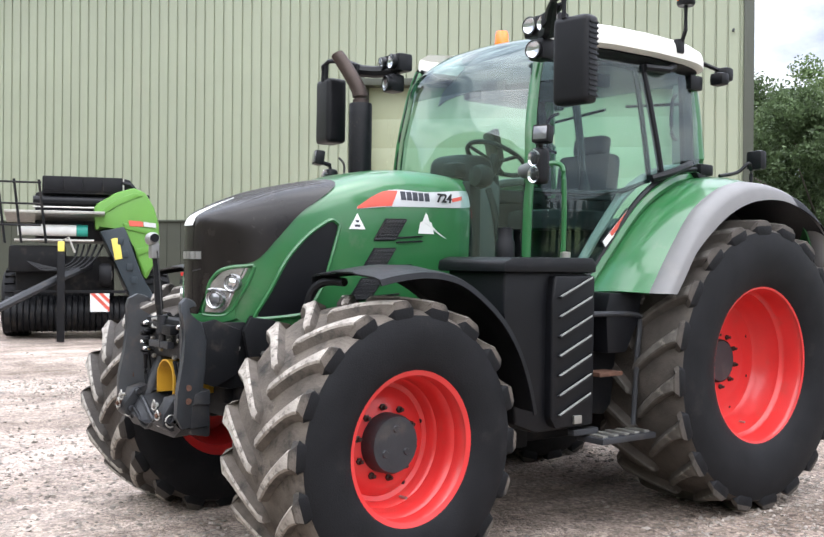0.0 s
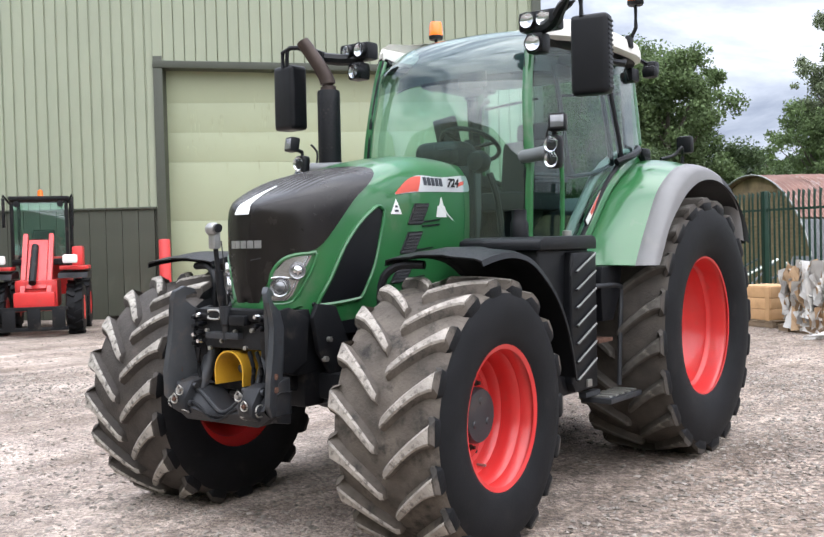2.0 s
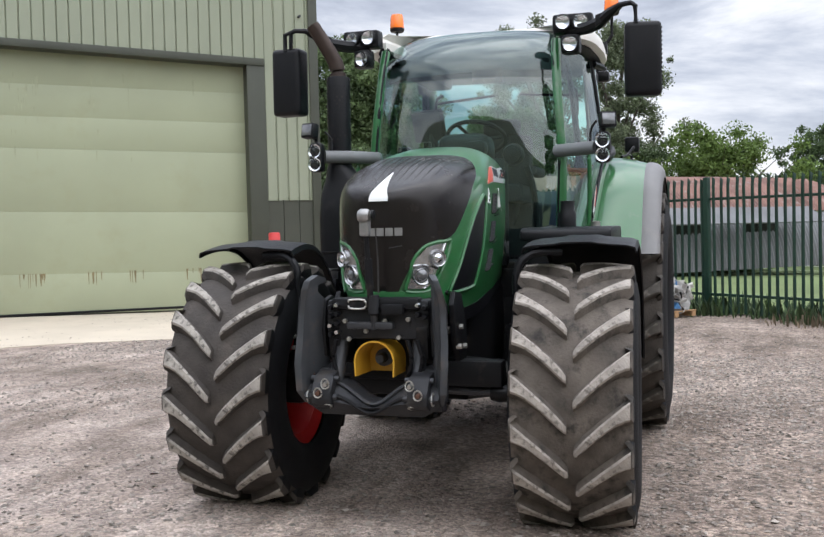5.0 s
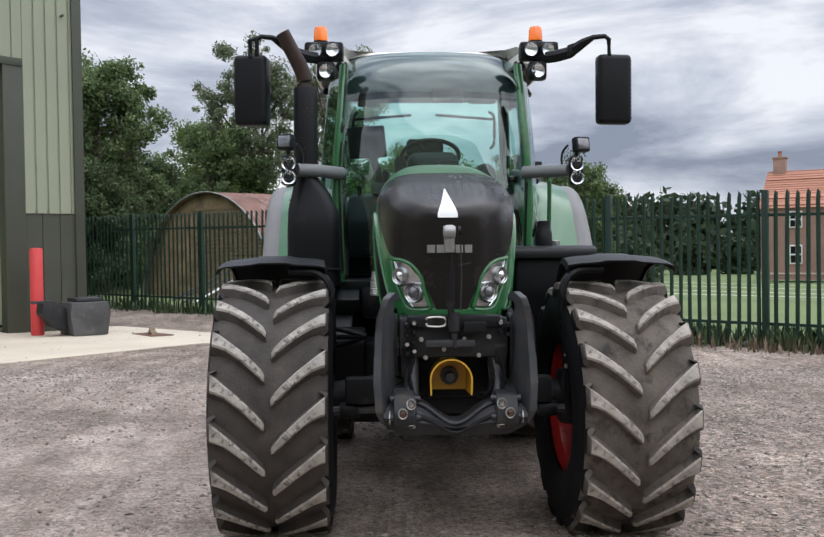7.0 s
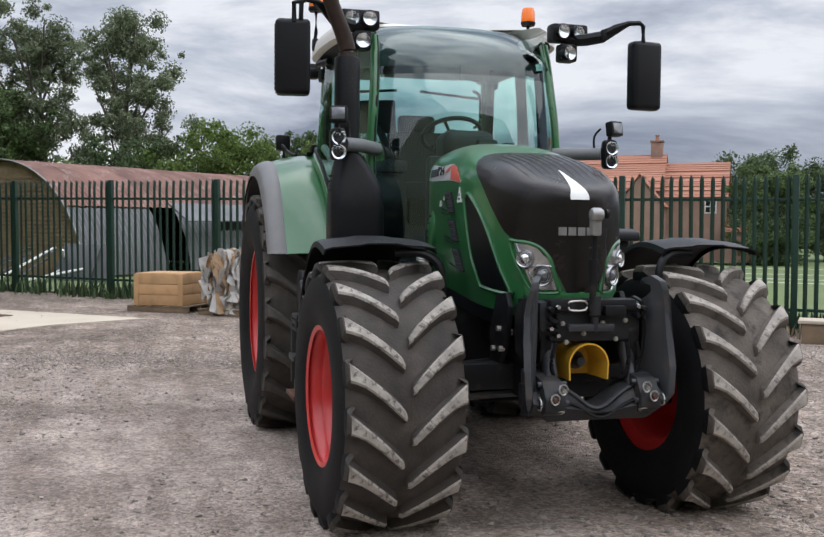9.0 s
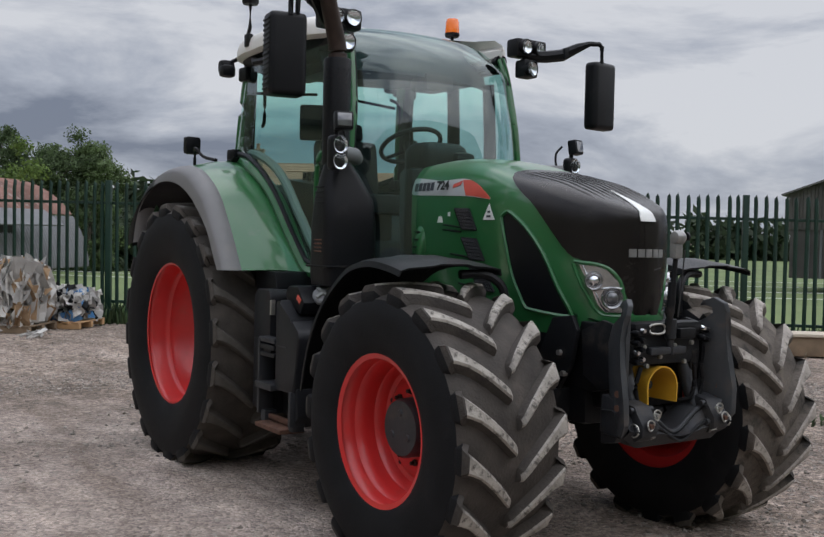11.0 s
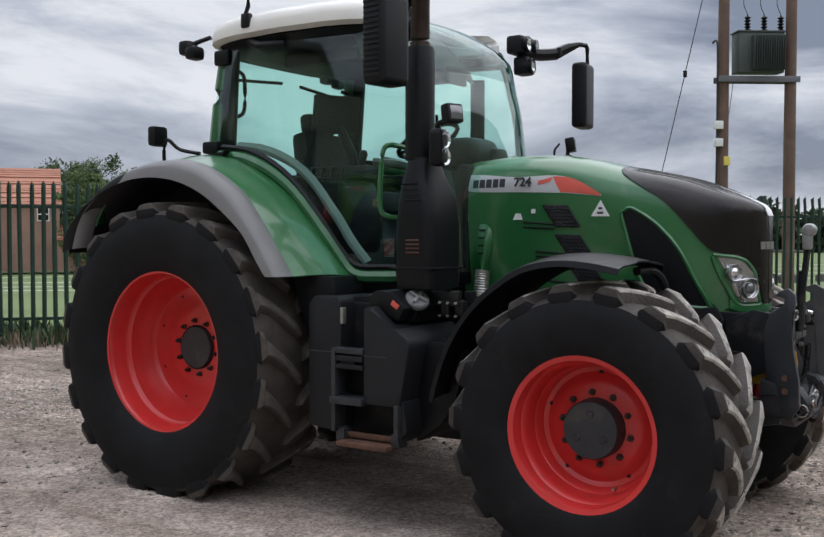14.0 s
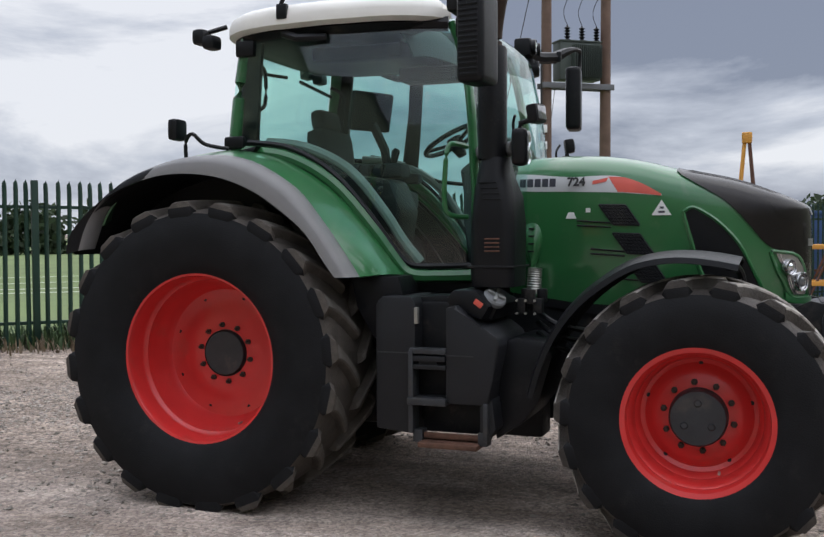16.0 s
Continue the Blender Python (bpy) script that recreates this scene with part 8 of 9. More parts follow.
for k in range(24):
    part("side_board", BOX((-BW + 0.06, 0.35 + 0.6 * k, BE * 0.76), (0.05, 0.56, BE * 0.45), 0.006), M_BARN, barn)
part("vent_plate", BOX((0.0, -0.0, BR - 0.95), (0.62, 0.06, 0.20), 0.02), M_DECALWHT, barn)
part("vent_hole", BOX((0.0, -0.03, BR - 0.95), (0.50, 0.05, 0.10), 0.02), M_BARN, barn)
for k in range(4):
    part("barn_post", BOX((-BW + 0.4 + 0.55 * k, -0.02, 1.15), (0.10, 0.10, 2.3)), M_IRONGREY, barn)
part("white_sheet", BOX((0.8, -0.03, 1.5), (0.5, 0.04, 2.2), 0.01), M_DECALWHT, barn)
# rubble wall at its foot
rb = random.Random(6)
for k in range(26):
    p = BA + bg * (rb.uniform(-1.0, 13.0)) - bb * rb.uniform(5.0, 9.5)
    s = rb.uniform(0.3, 0.8)
    bm = BOX((0, 0, s * 0.3), (s * 1.6, s, s * 0.7), 0.06)
    for v in bm.verts:
        v.co += Vector((rb.uniform(-1, 1), rb.uniform(-1, 1), rb.uniform(-1, 1))) * 0.06
    b = tagged(obj("rubble_block", bm, M_BARN), "grey-brown rubble block heaped on rough ground", "rubble", "rubble heap")
    b.matrix_world = pose(p.x, p.y, field_z(p.x, p.y) - 0.05, 0, 0, rb.uniform(0, 180))

# ---- pole-mounted transformer ----
PA, PB = Vector((-2.80, 19.10, 0)), Vector((-1.46, 20.15, 0))
pz = field_z(PA.x, PA.y) - 0.3
pu = (PB - PA).normalized()
pole = empty("transformer_poles", Matrix(((pu.x, -pu.y, 0, PA.x), (pu.y, pu.x, 0, PA.y), (0, 0, 1, pz), (0, 0, 0, 1))), "twin timber poles carrying a grey electric transformer", "transformer")
PL = (PB - PA).length
for x in (0.0, PL):
    part("timber_pole", TUBE([(x, 0, 0), (x, 0, 5), (x + 0.02, 0, 10.5)], [0.155, 0.145, 0.12], 14), M_WOODPOLE, pole)
BZ2 = 5.40 - pz
for y in (-0.17, 0.17):
    part("cross_beam", BOX((PL / 2, y, BZ2 + 0.02), (PL + 0.34, 0.05, 0.15), 0.008), M_IRONGREY, pole)
tank = part("transformer_tank", BOX((PL / 2 + 0.02, 0, BZ2 + 0.66), (1.15, 0.46, 0.98), 0.02), M_TRAFO, pole, "grey-green finned transformer tank")
for k in range(14):
    part("cooling_fin", BOX((PL / 2 - 0.22 + 0.058 * k, -0.32, BZ2 + 0.64), (0.014, 0.20, 0.84), 0.004), M_TRAFO, tank)
part("tank_lid", BOX((PL / 2 + 0.02, 0, BZ2 + 1.17), (1.2, 0.52, 0.04), 0.01), M_TRAFO, tank)
for k in range(3):
    x = PL / 2 - 0.25 + 0.42 * k
    prof = [(0.05, BZ2 + 1.18)]
    for j in range(5):
        prof += [(0.085, BZ2 + 1.24 + 0.075 * j), (0.035, BZ2 + 1.27 + 0.075 * j)]
    prof += [(0.02, BZ2 + 1.60), (0.0, BZ2 + 1.64)]
    part("insulator", LATHE(prof, (x, 0, 0), "z", 12), M_FRAME, tank)
    part("lead_wire", TUBE(smooth_path([(x, 0, BZ2 + 1.62), (x - 0.1, 0, BZ2 + 2.0), (x + 0.15, 0, BZ2 + 2.8), (PL / 2 + 0.3 * (k - 1), 0, 10.0)], 4), 0.010, 5), M_WIRE, pole)
for z in (4.42, 4.85):
    part("cut_out_box", BOX((-0.14, -0.10, z), (0.20, 0.16, 0.20), 0.02), M_DECALWHT, pole)
part("pole_cable", TUBE(smooth_path([(-0.28, 0, BZ2 + 0.90), (-0.19, -0.05, BZ2 + 0.95), (-0.17, -0.08, BZ2 + 0.5), (-0.18, -0.10, 3.7), (-0.22, -0.12, 2.8)], 5), 0.025, 6), M_WIRE, pole)
part("danger_plate", BOX((0.06, -0.155, 3.97), (0.16, 0.02, 0.22), 0.004), M_DECALYEL, pole)
part("climb_guard", TUBE([(PL + 0.38 * math.cos(a), 0.38 * math.sin(a), 1.75) for a in [k * 0.35 for k in range(19)]], 0.012, 5), M_IRONGREY, pole)
part("climb_guard", TUBE([(0.38 * math.cos(a), 0.38 * math.sin(a), 1.75) for a in [k * 0.35 for k in range(19)]], 0.012, 5), M_IRONGREY, pole)
part("stay_wire", TUBE([(-0.1, 0, 9.8), (-2.2, 0.4, 0.2)], 0.012, 5), M_WIRE, pole)
part("stay_insulator", LATHE([(0.0, -0.10), (0.05, -0.07), (0.05, 0.07), (0.0, 0.10)], (-0.90, 0.153, 6.13), "z", 8), M_FRAME, pole)
part("earth_wire", TUBE([(0.3, 0.1, BZ2), (0.0, 0.2, 3.3)], 0.008, 5), M_WIRE, pole)

# ---- blue skip and digger arm ----
sk = empty("blue_skip", pose(5.9, 23.2, ground_z(5.9, 23.2) - 0.05, 0, 0, 6), "tall blue steel waste skip standing behind the fence", "skip")
part("skip_body", BOX((0, 0, 1.25), (5.2, 2.2, 2.3), 0.04), M_SKIP, sk)
part("skip_rim", BOX((0, 0, 2.42), (5.3, 2.3, 0.10), 0.02), M_SKIP, sk)
for k in range(9):
    part("skip_rib", BOX((-2.4 + 0.6 * k, -1.12, 1.2), (0.09, 0.10, 2.2), 0.01), M_SKIP, sk)
part("skip_band", BOX((0, -1.13, 0.9), (5.2, 0.06, 0.06), 0.01), M_RUST, sk)
dg = empty("digger_arm", pose(2.62, 12.9, ground_z(2.62, 12.9) - 0.02, 0, 0, 4), "yellow steel lifting frame of a digger with a raised arm", "digger")
part("arm_leg", TUBE([(-0.40, 0, 1.5), (-0.24, 0, 3.42)], [0.045, 0.035], 8), M_DIGGER, dg)
part("arm_leg", TUBE([(0.02, 0, 1.5), (-0.16, 0, 3.42)], [0.045, 0.035], 8), M_RUST, dg, "rusty ram beside the arm")
part("arm_head", BOX((-0.20, 0, 3.48), (0.18, 0.14, 0.20), 0.03), M_DIGGER, dg)
part("arm_tie", BOX((-0.19, 0, 2.3), (0.28, 0.06, 0.07), 0.01), M_DIGGER, dg)
for y in (-0.3, 0.3):
    for x in (-0.48, 0.10, 0.68, 1.26):
        part("frame_post", BOX((x, y, 0.82), (0.08, 0.08, 1.40), 0.01), M_DIGGER, dg)
    for z in (1.50, 0.85, 0.22):
        part("frame_rail", BOX((0.39, y, z), (1.84, 0.07, 0.08), 0.01), M_DIGGER, dg)
    for x in (-0.44, 0.14, 0.72):
        part("frame_brace", TUBE([(x, y, 0.26), (x + 0.50, y, 1.46)], 0.025, 6), M_RUST, dg)
for x in (-0.48, 1.26):
    part("frame_sill", BOX((x, 0, 0.08), (0.18, 1.0, 0.16), 0.02), M_RUST, dg)

# ---- pallets by the fence ----
def pallet(name, label, x, y, rz, material):
    e2 = empty(name, pose(x, y, ground_z(x, y) - 0.005, 0, 0, rz), label, "pallet", "pallets by the fence")
    for k in range(3):
        part("runner", BOX((0, -0.44 + 0.44 * k, 0.055), (1.2, 0.09, 0.09), 0.006), material, e2)
    for k in range(7):
        part("deck_board", BOX((-0.54 + 0.18 * k, 0, 0.115), (0.12, 1.0, 0.022), 0.004), material, e2)
    return e2


CR = (-10.75, -1.72)
pallet("pallet", "weathered timber pallet under a wooden crate", CR[0], CR[1], 60, M_WOODG)
cr = empty("wooden_crate", pose(CR[0], CR[1], ground_z(*CR) + 0.125, 0, 0, 60), "pale new timber crate on a pallet", "crate")
for r in range(3):
    z = 0.095 + 0.19 * r
    for sgn in (-1, 1):
        part("crate_plank", BOX((0, sgn * 0.42, z), (0.98, 0.03, 0.183), 0.005), M_WOODP, cr)
        part("crate_plank", BOX((sgn * 0.475, 0, z), (0.03, 0.80, 0.183), 0.005), M_WOODP, cr)
part("crate_lid", BOX((0, 0, 0.565), (0.94, 0.80, 0.03), 0.005), M_WOODP, cr)
for sx in (-1, 1):
    part("corner_post", BOX((sx * 0.44, -0.44, 0.28), (0.09, 0.02, 0.57), 0.004), M_WOODP, cr)
BLP = (-9.78, -0.50)
pallet("pallet", "dark timber pallet under a waste paper bale", BLP[0], BLP[1], 52, M_WOODG)


def crumpled(name, x, y, z, sx, sy, sz, seed, n, mats, label, cat):
    """A heap of crumpled sheets pressed into a block."""
    r = random.Random(seed)
    bm = bmesh.new()
    box(bm, (0, 0, sz / 2), (sx * 0.9, sy * 0.9, sz * 0.95), 0.08)
    for _ in range(n):
        side = r.choice(((1, 0), (-1, 0), (0, 1), (0, -1), (0, 0)))
        c = Vector((side[0] * sx / 2 if side[0] else r.uniform(-sx / 2, sx / 2), side[1] * sy / 2 if side[1] else r.uniform(-sy / 2, sy / 2), sz if side == (0, 0) else r.uniform(0.05, sz)))
        w, h = r.uniform(0.05, 0.22), r.uniform(0.08, 0.26) * min(1.0, sz / 0.8)
        m = Matrix.Translation(c) @ Euler((r.uniform(-0.5, 0.5), r.uniform(-0.5, 0.5), r.uniform(0, 6.28))).to_matrix().to_4x4()
        mi = r.randrange(len(mats)) if r.random() < 0.55 else 0
        q = [m @ Vector(((i - 1.5) * w / 1.5 + r.uniform(-0.02, 0.02), r.uniform(-0.035, 0.035), (j - 1.0) * h + r.uniform(-0.02, 0.02))) for j in range(3) for i in range(4)]
        vs = [bm.verts.new(p) for p in q]
        for j in range(2):
            for i in range(3):
                bm.faces.new((vs[j * 4 + i], vs[j * 4 + i + 1], vs[(j + 1) * 4 + i + 1], vs[(j + 1) * 4 + i])).material_index = mi
    ob = tagged(obj(name, bm, mats, smooth=False), label, cat)
    ob.matrix_world = pose(x, y, z, 0, 0, 52)
    return ob


crumpled("paper_bale", BLP[0], BLP[1], ground_z(*BLP) + 0.125, 0.86, 0.78, 0.80, 4, 420, [M_PAPER, M_CARD, M_CARD, M_PAPER], "pressed bale of waste card and white wrap on a pallet", "waste bale")
BGP = (-10.35, 0.42)
pallet("pallet", "pale timber pallet under plastic waste bags", BGP[0], BGP[1], 50, M_WOODP)
crumpled("plastic_waste", BGP[0], BGP[1], ground_z(*BGP) + 0.125, 0.92, 0.75, 0.42, 7, 330, [M_PAPER, M_BLUEBAG, M_PAPER, M_FRAME], "heap of white and blue plastic waste on a pallet", "plastic waste")
for (x, y, s) in ((-8.6, -0.35, 0.10), (-8.2, 5.2, 0.14), (-7.9, 5.5, 0.10), (-5.9, 7.2, 0.10)):
    crumpled("litter", x, y, ground_z(x, y) + 0.0, s * 2, s * 1.5, s * 0.6, int(x * -100), 8, [M_PAPER], "crumpled scrap of white litter on the gravel", "litter")
# low trough near the fence
p = fence_at(8.6, -1.0)
tr = empty("low_trough", pose(p.x + 1.1, p.y + 1.2, ground_z(p.x, p.y) - 0.02, 0, 0, FROT), "low brown block trough with a pale top edge", "trough")
part("trough_body", BOX((0, 0, 0.15), (3.6, 0.45, 0.30), 0.02), M_WOODG, tr)
part("trough_top", BOX((0, 0, 0.325), (3.7, 0.52, 0.05), 0.012), M_CONC, tr)

# ---- ballast block beside the door ----
wb = empty("ballast_block", pose(-9.75, -5.97, ground_z(-9.7, -6.0) + 0.012, 0, 0, 40), "dark grey cast tractor ballast weight on the concrete", "ballast weight")
part("block", PRISM([(-0.30, 0.0), (0.34, 0.0), (0.40, 0.40), (0.36, 0.60), (-0.32, 0.60), (-0.36, 0.35)], "x", -0.32, 0.32, 0.03), M_BALLAST, wb)
part("block_top", BOX((0, 0.02, 0.64), (0.46, 0.44, 0.07), 0.02), M_STEEL, wb)
part("lift_lug", BOX((0.05, 0.30, 0.64), (0.10, 0.05, 0.14), 0.01), M_STEEL, wb)
part("side_arm", PRISM([(-0.36, 0.08), (-0.62, 0.18), (-0.80, 0.42), (-0.78, 0.60), (-0.55, 0.62), (-0.36, 0.50)], "x", -0.16, 0.16, 0.03), M_CAST, wb)
part("arm_bar", BOX((0.0, -0.74, 0.62), (0.10, 0.40, 0.05), 0.01), M_STEEL, wb)

# ---- big baler by the barn ----
def facing(x, y, eye, turn=0.0):
    d = Vector((eye[0] - x, eye[1] - y, 0)).normalized()
    rx = Vector((-d.y, d.x, 0))
    return Matrix(((rx.x, -d.x, 0, x), (rx.y, -d.y, 0, y), (0, 0, 1, ground_z(x, y)), (0, 0, 0, 1))) @ pose(0, 0, 0, 0, 0, turn)


bal = empty("round_baler", facing(0.05, -11.9, (5.49, 4.77)) @ pose(0.12, 0, 0), "large green and black round baler parked by the barn", "baler")


def px(points, k=110.0, cx=150.0, cz=652.0):
    return [((a - cx) / k, (cz - b) / k) for a, b in points]


part("chamber", PRISM(px([(62, 380), (110, 362), (222, 362), (262, 380), (262, 470), (62, 470)]), "y", 0.25, 2.2, 0.05), M_BLACK, bal)
part("chamber_hood", BOX((-0.03, 0.45, 2.60), (1.30, 0.9, 0.30), 0.03), M_FRAME, bal)
part("hood_end", PRISM(px([(216, 350), (230, 352), (246, 372), (256, 390), (216, 390)]), "y", 0.05, 1.0, 0.02), M_BLACK, bal)
for k in range(4):
    part("hood_panel", BOX((-0.50 + 0.315 * k, -0.006, 2.62), (0.295, 0.02, 0.25), 0.006), M_BLACK, bal)
part("hood_edge", BOX((0.63, 0.0, 2.60), (0.025, 0.04, 0.26), 0.004), M_ZINC, bal)
part("hood_roll", TUBE([(-0.82, 0.02, 2.33), (0.52, 0.02, 2.33)], 0.075, 12), M_BLACK, bal)
part("hood_rail", TUBE([(-0.82, -0.06, 2.22), (0.52, -0.06, 2.22)], 0.014, 6), M_ZINC, bal)
part("side_hose", TUBE(smooth_path([(0.62, 0.0, 2.66), (0.78, -0.05, 2.60), (0.80, -0.08, 2.45), (0.92, -0.06, 2.40), (1.05, 0.0, 2.44)], 4), 0.035, 8), M_FRAME, bal)
part("net_tray", PRISM([(-0.35, 2.15), (0.45, 2.0), (0.45, 1.97), (-0.35, 2.10)], "x", -1.25, 0.32, 0.01), M_ZINC, bal)
part("net_roll", TUBE([(-1.05, -0.05, 1.83), (-0.12, -0.05, 1.83)], 0.095, 16), M_DECALWHT, bal, "white net wrap roll")
part("roll_end", TUBE([(-0.13, -0.05, 1.83), (0.05, -0.05, 1.83)], 0.10, 16), M_TEAL, bal, "teal roll end")
part("roll_bar", TUBE([(-1.1, -0.08, 1.66), (0.15, -0.08, 1.66)], 0.025, 8), M_ZINC, bal)
panel = part("side_panel", PRISM(px([(174, 396), (182, 388), (214, 368), (246, 358), (266, 366), (282, 392), (292, 425), (294, 465), (284, 500), (270, 532), (262, 524), (246, 470), (232, 430), (176, 440)], cx=158.0, cz=642.0), "y", -0.15, 1.9, 0.06), M_LIME, bal, "bright green moulded side panel")
part("panel_rib", PRISM(px([(226, 424), (290, 440), (291, 450), (230, 436)], cx=158.0, cz=642.0), "y", -0.175, -0.13, 0.012), M_LIME, panel)
part("panel_rib", PRISM(px([(250, 474), (292, 462), (288, 474), (254, 486)], cx=158.0, cz=642.0), "y", -0.172, -0.13, 0.012), M_LIME, panel)
part("panel_rib", PRISM(px([(186, 404), (216, 380), (246, 368), (262, 374), (248, 378), (218, 390), (190, 412)], cx=158.0, cz=642.0), "y", -0.168, -0.13, 0.012), M_LIME, panel)
part("panel_mark", PRISM(px([(236, 420), (262, 422), (263, 431), (238, 431)], cx=158.0, cz=642.0), "y", -0.185, -0.176), M_DECALRED, panel)
part("panel_mark", PRISM(px([(263, 422), (286, 425), (286, 433), (264, 431)], cx=158.0, cz=642.0), "y", -0.185, -0.176), M_SILVER, panel)
part("skirt", PRISM(px([(184, 442), (228, 432), (240, 458), (256, 520), (268, 536), (282, 560), (286, 590), (262, 592), (238, 560), (222, 520), (204, 480)], cx=158.0, cz=642.0), "y", -0.22, 1.7, 0.03), M_SLATE, bal, "dark slate lower panel")
for k in range(4):
    part("skirt_step", BOX((0.58 + 0.075 * k, -0.232, 1.66 - 0.22 * k), (0.10, 0.03, 0.12), 0.01), M_SLATE, bal)
part("marker_plate", BOX((0.52, -0.235, 1.53), (0.13, 0.015, 0.36), 0.004, pose(0, 0, 0, 0, -10)), M_DECALYEL, bal)
part("parking_jack", BOX((-0.36, -0.75, 0.82), (0.12, 0.12, 1.62), 0.01), M_FRAME, bal)
part("jack_crank", TUBE([(-0.36, -0.75, 1.62), (-0.25, -0.8, 1.70), (-0.15, -0.8, 1.45)], 0.018, 6), M_ZINC, bal)
part("jack_tag", BOX((-0.36, -0.815, 1.55), (0.10, 0.01, 0.16), 0.003), M_DECALYEL, bal)
part("drawbar", TUBE([(-1.5, -1.3, 0.45), (-0.36, -0.6, 1.05), (0.1, 0.2, 1.25)], 0.07, 8), M_STEEL, bal)
part("pickup", TUBE([(-1.25, 0.2, 0.42), (0.75, 0.2, 0.42)], 0.30, 20), M_FRAME, bal)
for k in range(20):
    part("pickup_band", LATHE([(0.30, -0.015), (0.335, 0.0), (0.30, 0.015)], (-1.15 + 0.096 * k, 0.2, 0.42), "x", 16), M_BLACK, bal)
part("pickup_guard", BOX((-0.2, -0.15, 0.80), (1.8, 0.10, 0.05), 0.01), M_FRAME, bal)
part("hazard_board", BOX((0.25, -0.25, 0.62), (0.31, 0.02, 0.31), 0.004), M_DECALWHT, bal, "white hazard board with red slanting stripes")
for k in range(2):
    a0 = 0.095 + 0.135 * k
    part("hazard_stripe", PRISM([(a0, 0.775), (a0 + 0.075, 0.775), (0.405, 0.54 + 0.135 * k), (0.405, 0.465 + 0.135 * k)], "y", -0.266, -0.261), M_DECALRED, bal)
part("gauge_wheel", LATHE([(0.06, -0.10), (0.17, -0.10), (0.20, -0.06), (0.20, 0.06), (0.17, 0.10), (0.06, 0.10)], (0.34, -0.12, 1.08), "x", 20), M_RUBBER, bal)
part("gauge_hub", LATHE([(0.0, -0.09), (0.08, -0.09), (0.08, 0.11), (0.0, 0.11)], (0.34, -0.12, 1.08), "x", 16), M_ZINC, bal)
for x in (-1.35, -1.10, -0.72):
    part("ladder_rail", TUBE([(x, -0.35, 2.65), (x + 0.12, -0.35, 1.6)], 0.022, 6), M_FRAME, bal)
for z in (2.6, 2.25, 1.9):
    part("ladder_rung", TUBE([(-1.35, -0.36, z), (-0.68, -0.36, z)], 0.018, 6), M_FRAME, bal)
part("gear_case", BOX((-0.75, 0.3, 1.35), (0.9, 0.6, 0.45), 0.05), M_FRAME, bal)
part("belt_frame", BOX((-0.3, 0.6, 1.05), (1.6, 0.6, 0.7), 0.05), M_FRAME, bal)
for k in range(5):
    part("hydraulic_hose", TUBE(smooth_path([(-0.1 + 0.1 * k, 0.0, 1.6), (-0.2 + 0.08 * k, -0.15, 1.3), (-0.6 + 0.1 * k, -0.2, 1.15), (-0.9, -0.1, 1.3)], 4), 0.018, 6), M_BLACK, bal)
for sx in (-1, 1):
    w = part("baler_wheel", LATHE([(0.25, -0.22), (0.42, -0.25), (0.54, -0.22), (0.58, -0.12), (0.58, 0.12), (0.54, 0.22), (0.42, 0.25), (0.25, 0.22)], (0.07 + sx * 1.16, 0.9, 0.58), "x", 36), M_RUBBER, bal, "black ribbed baler tyre")
    part("wheel_rim", LATHE([(0.0, 0.05), (0.15, 0.05), (0.24, 0.20), (0.28, 0.215), (0.28, -0.2), (0.0, -0.1)], (0.07 + sx * 1.16, 0.9, 0.58), "x", 28), M_RED, w, "red wheel rim")
    for k in range(22):
        a = 2 * math.pi * k / 22
        for dy in (-0.11, 0.11):
            part("tyre_block", BOX((0.07 + sx * 1.16 + dy, 0.9 + 0.585 * math.cos(a + dy), 0.58 + 0.585 * math.sin(a + dy)), (0.15, 0.07, 0.045), 0.0, pose(0, 0, 0, math.degrees(a + dy) - 90)), M_RUBBER, w)

# ---- red compact loader ----
lo = empty("red_loader", facing(-2.1, -11.45, (6.6, 4.05), -9) @ pose(0.38, 0.35, 0) @ Matrix.Diagonal((0.86, 0.93, 0.93, 1.0)), "small red articulated loader with a glazed cab", "loader")
for sx in (-1, 1):
    for yy2 in (0.0, 1.7):
        w = part("loader_wheel", LATHE([(0.22, -0.15), (0.38, -0.17), (0.45, -0.14), (0.47, 0.0), (0.45, 0.14), (0.38, 0.17), (0.22, 0.15)], (sx * 0.72, yy2, 0.47), "x", 28), M_RUBBER, lo, "black lugged loader tyre")
        part("wheel_rim", LATHE([(0.0, 0.16), (0.15, 0.12), (0.23, 0.155), (0.23, -0.155), (0.15, -0.12), (0.0, -0.16)], (sx * 0.72, yy2, 0.47), "x", 20), M_RED, w)
        for k in range(14):
            for s2 in (-1, 1):
                a = 2 * math.pi * (k + 0.25 * s2) / 14
                part("tyre_lug", BOX((sx * 0.72 + s2 * 0.075, yy2 + 0.48 * math.cos(a), 0.47 + 0.48 * math.sin(a)), (0.16, 0.05, 0.05), 0.0, pose(0, 0, 0, math.degrees(a) - 90) @ pose(0, 0, 0, 0, 0, s2 * 28)), M_RUBBER, w)
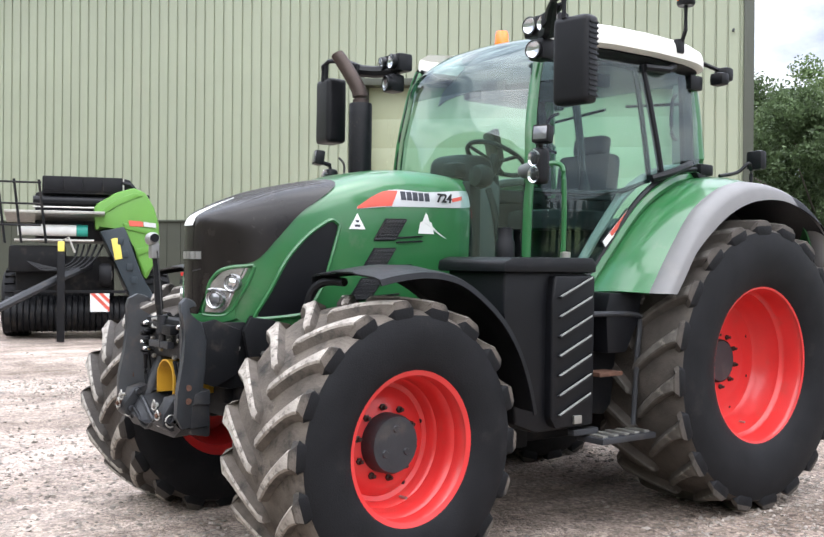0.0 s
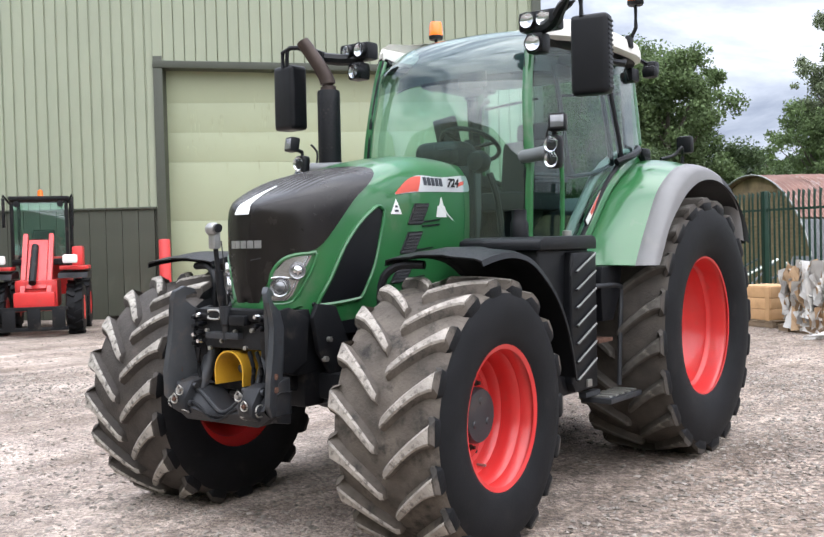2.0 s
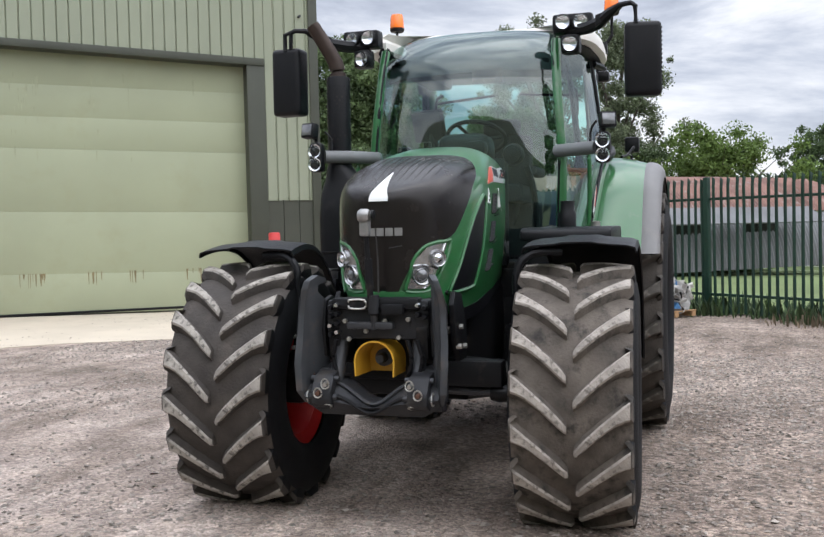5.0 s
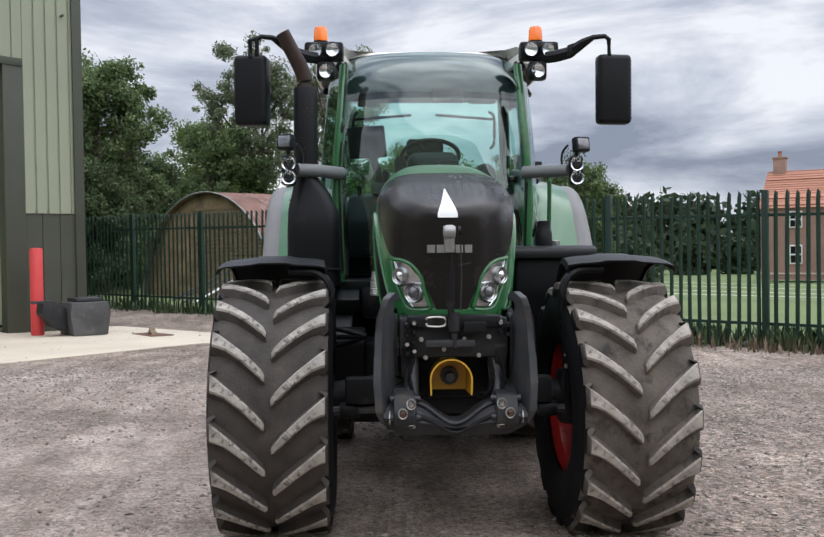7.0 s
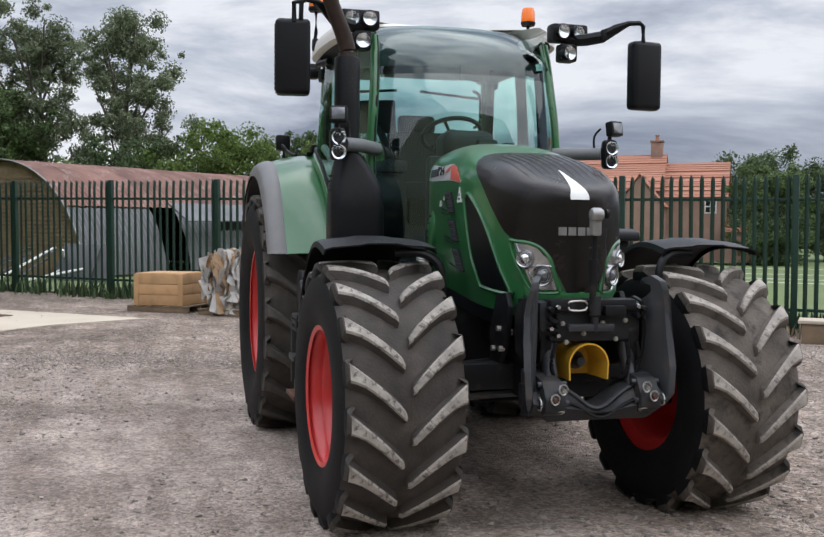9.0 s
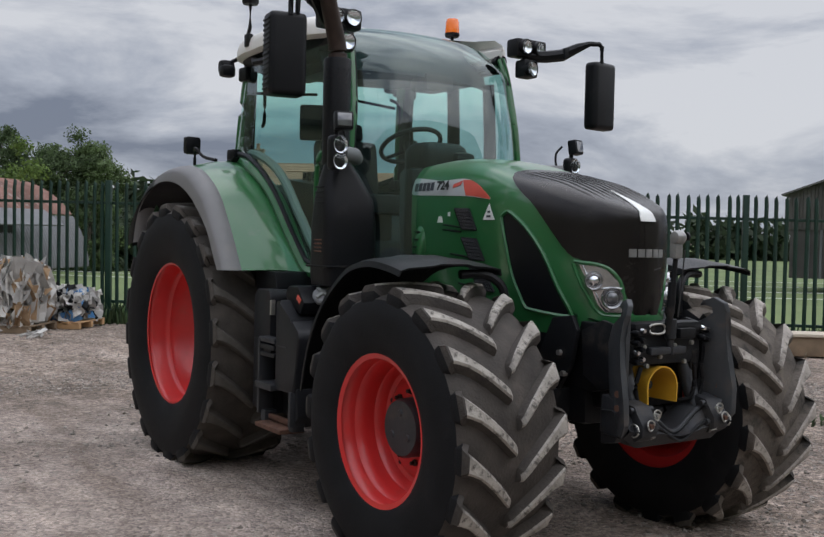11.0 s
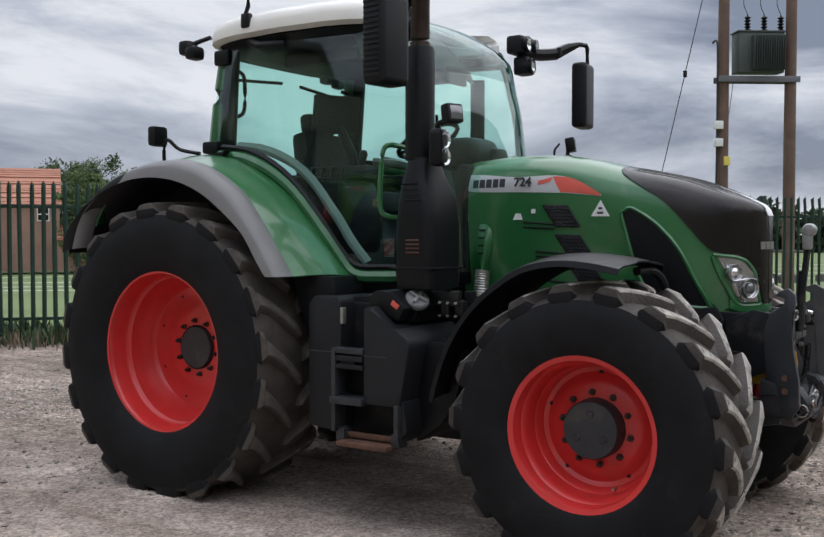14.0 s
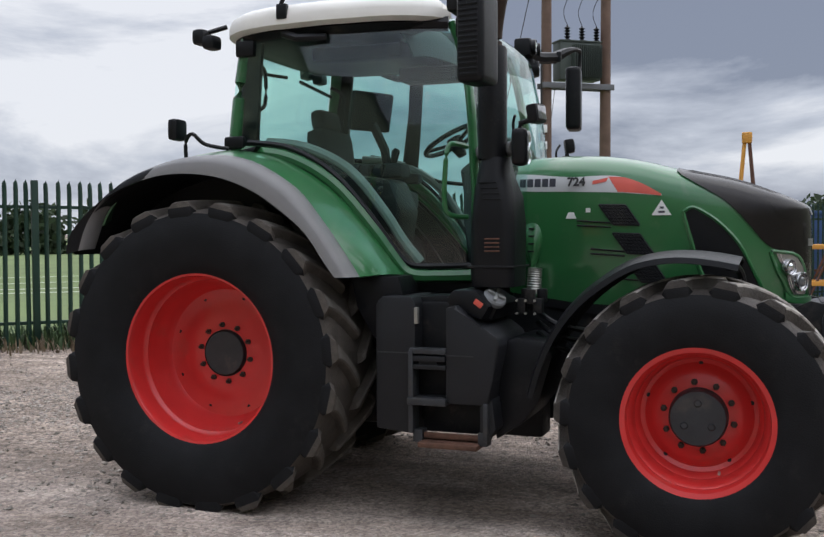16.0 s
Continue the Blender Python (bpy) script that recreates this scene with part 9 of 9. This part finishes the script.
part("front_frame", BOX((0, 0.1, 0.75), (0.8, 0.7, 0.5), 0.05), M_RED, lo)
for sx in (-1, 1):
    part("wing", PRISM([(-0.45, 1.02), (-0.35, 1.12), (0.5, 1.16), (0.6, 1.10), (0.6, 1.02)], "x", sx * 0.42, sx * 0.98, 0.02), M_FRAME, lo)
    part("wing_top", BOX((sx * 0.72, 0.05, 1.21), (0.55, 0.7, 0.07), 0.02), M_RED, lo)
    part("head_lamp", BOX((sx * 0.66, -0.42, 1.37), (0.28, 0.14, 0.16), 0.05), M_DECALWHT, lo, "pale headlamp unit")
    part("boom_arm", PRISM([(0.55, 1.80), (0.40, 1.86), (-0.35, 0.75), (-0.55, 0.55), (-0.42, 0.50), (-0.15, 0.78)], "x", sx * 0.20, sx * 0.29, 0.02), M_RED, lo, "red lift arm")
    part("cab_post", BOX((sx * 0.53, 0.62, 1.85), (0.07, 0.07, 1.30), 0.015), M_FRAME, lo)
    part("cab_post", BOX((sx * 0.53, 1.60, 1.85), (0.07, 0.07, 1.30), 0.015), M_FRAME, lo)
    part("side_mirror", BOX((sx * 0.66, 0.45, 2.25), (0.05, 0.14, 0.55), 0.02), M_FRAME, lo)
    part("mirror_stay", TUBE([(sx * 0.55, 0.6, 2.42), (sx * 0.66, 0.45, 2.58), (sx * 0.68, 0.45, 2.50)], 0.02, 6), M_FRAME, lo)
    part("roof_lamp", LATHE([(0.0, -0.05), (0.06, -0.05), (0.06, 0.03), (0.0, 0.04)], (sx * 0.42, 0.52, 2.42), "y", 14), M_FRAME, lo)
part("boom_tube", PRISM([(0.5, 1.72), (0.38, 1.74), (-0.30, 0.85), (-0.2, 0.80)], "x", -0.19, 0.19, 0.02), M_RED, lo)
part("boom_ram", TUBE([(-0.05, -0.42, 0.95), (-0.05, 0.25, 1.62)], 0.07, 10), M_FRAME, lo)
part("quick_hitch", BOX((0, -0.55, 0.62), (0.75, 0.16, 0.34), 0.03), M_RED, lo)
part("fork_carriage", BOX((0, -0.72, 0.50), (1.25, 0.06, 0.07), 0.012), M_FRAME, lo)
part("fork_carriage", BOX((0, -0.72, 0.14), (1.25, 0.06, 0.07), 0.012), M_FRAME, lo)
for x in (-0.45, 0.0, 0.45):
    part("carriage_plate", BOX((x, -0.73, 0.32), (0.24, 0.05, 0.34), 0.01), M_FRAME, lo)
part("cab_roof", BOX((0, 1.1, 2.53), (1.18, 1.15, 0.08), 0.03), M_FRAME, lo)
g = part("cab_glass", BOX((0, 0.61, 1.95), (0.98, 0.012, 1.02), 0.003), M_GLASS, lo)
g.visible_shadow = False
part("cab_seat", BOX((0, 1.25, 1.60), (0.45, 0.2, 0.7), 0.06), M_SEAT, lo)
part("rear_body", BOX((0.0, 1.7, 1.05), (0.95, 1.3, 0.75), 0.08), M_RED, lo)
part("side_tank", BOX((0.72, 0.8, 1.30), (0.22, 0.5, 0.62), 0.05), M_RED, lo)
part("cab_floor", BOX((0, 1.1, 1.32), (1.1, 1.1, 0.12), 0.03), M_FRAME, lo)
part("beacon", LATHE([(0.06, 2.57), (0.06, 2.60), (0.05, 2.70), (0.0, 2.72)], (0.0, 0.9, 0), "z", 14), M_ORANGE, lo, "amber beacon")

# timber scrap and hatch on the concrete
hx, hy = -9.75, -4.72
tagged(obj("apron_hatch", BOX((hx, hy, ground_z(hx, hy) + 0.012), (0.85, 0.45, 0.012), 0.003, pose(0, 0, 0, 0, 0, 40)), M_RUST), "flat rusty hatch plate in the concrete apron", "hatch")
tagged(obj("timber_scrap", PRISM([(-0.12, 0.0), (0.14, 0.0), (0.10, 0.05), (0.02, 0.07), (-0.02, 0.13), (-0.05, 0.06)], "y", -0.05, 0.05, 0.006), M_WOODG), "weathered brown timber scrap on the concrete", "scrap timber").matrix_world = pose(hx, hy, ground_z(hx, hy) + 0.018, 0, 0, 30)
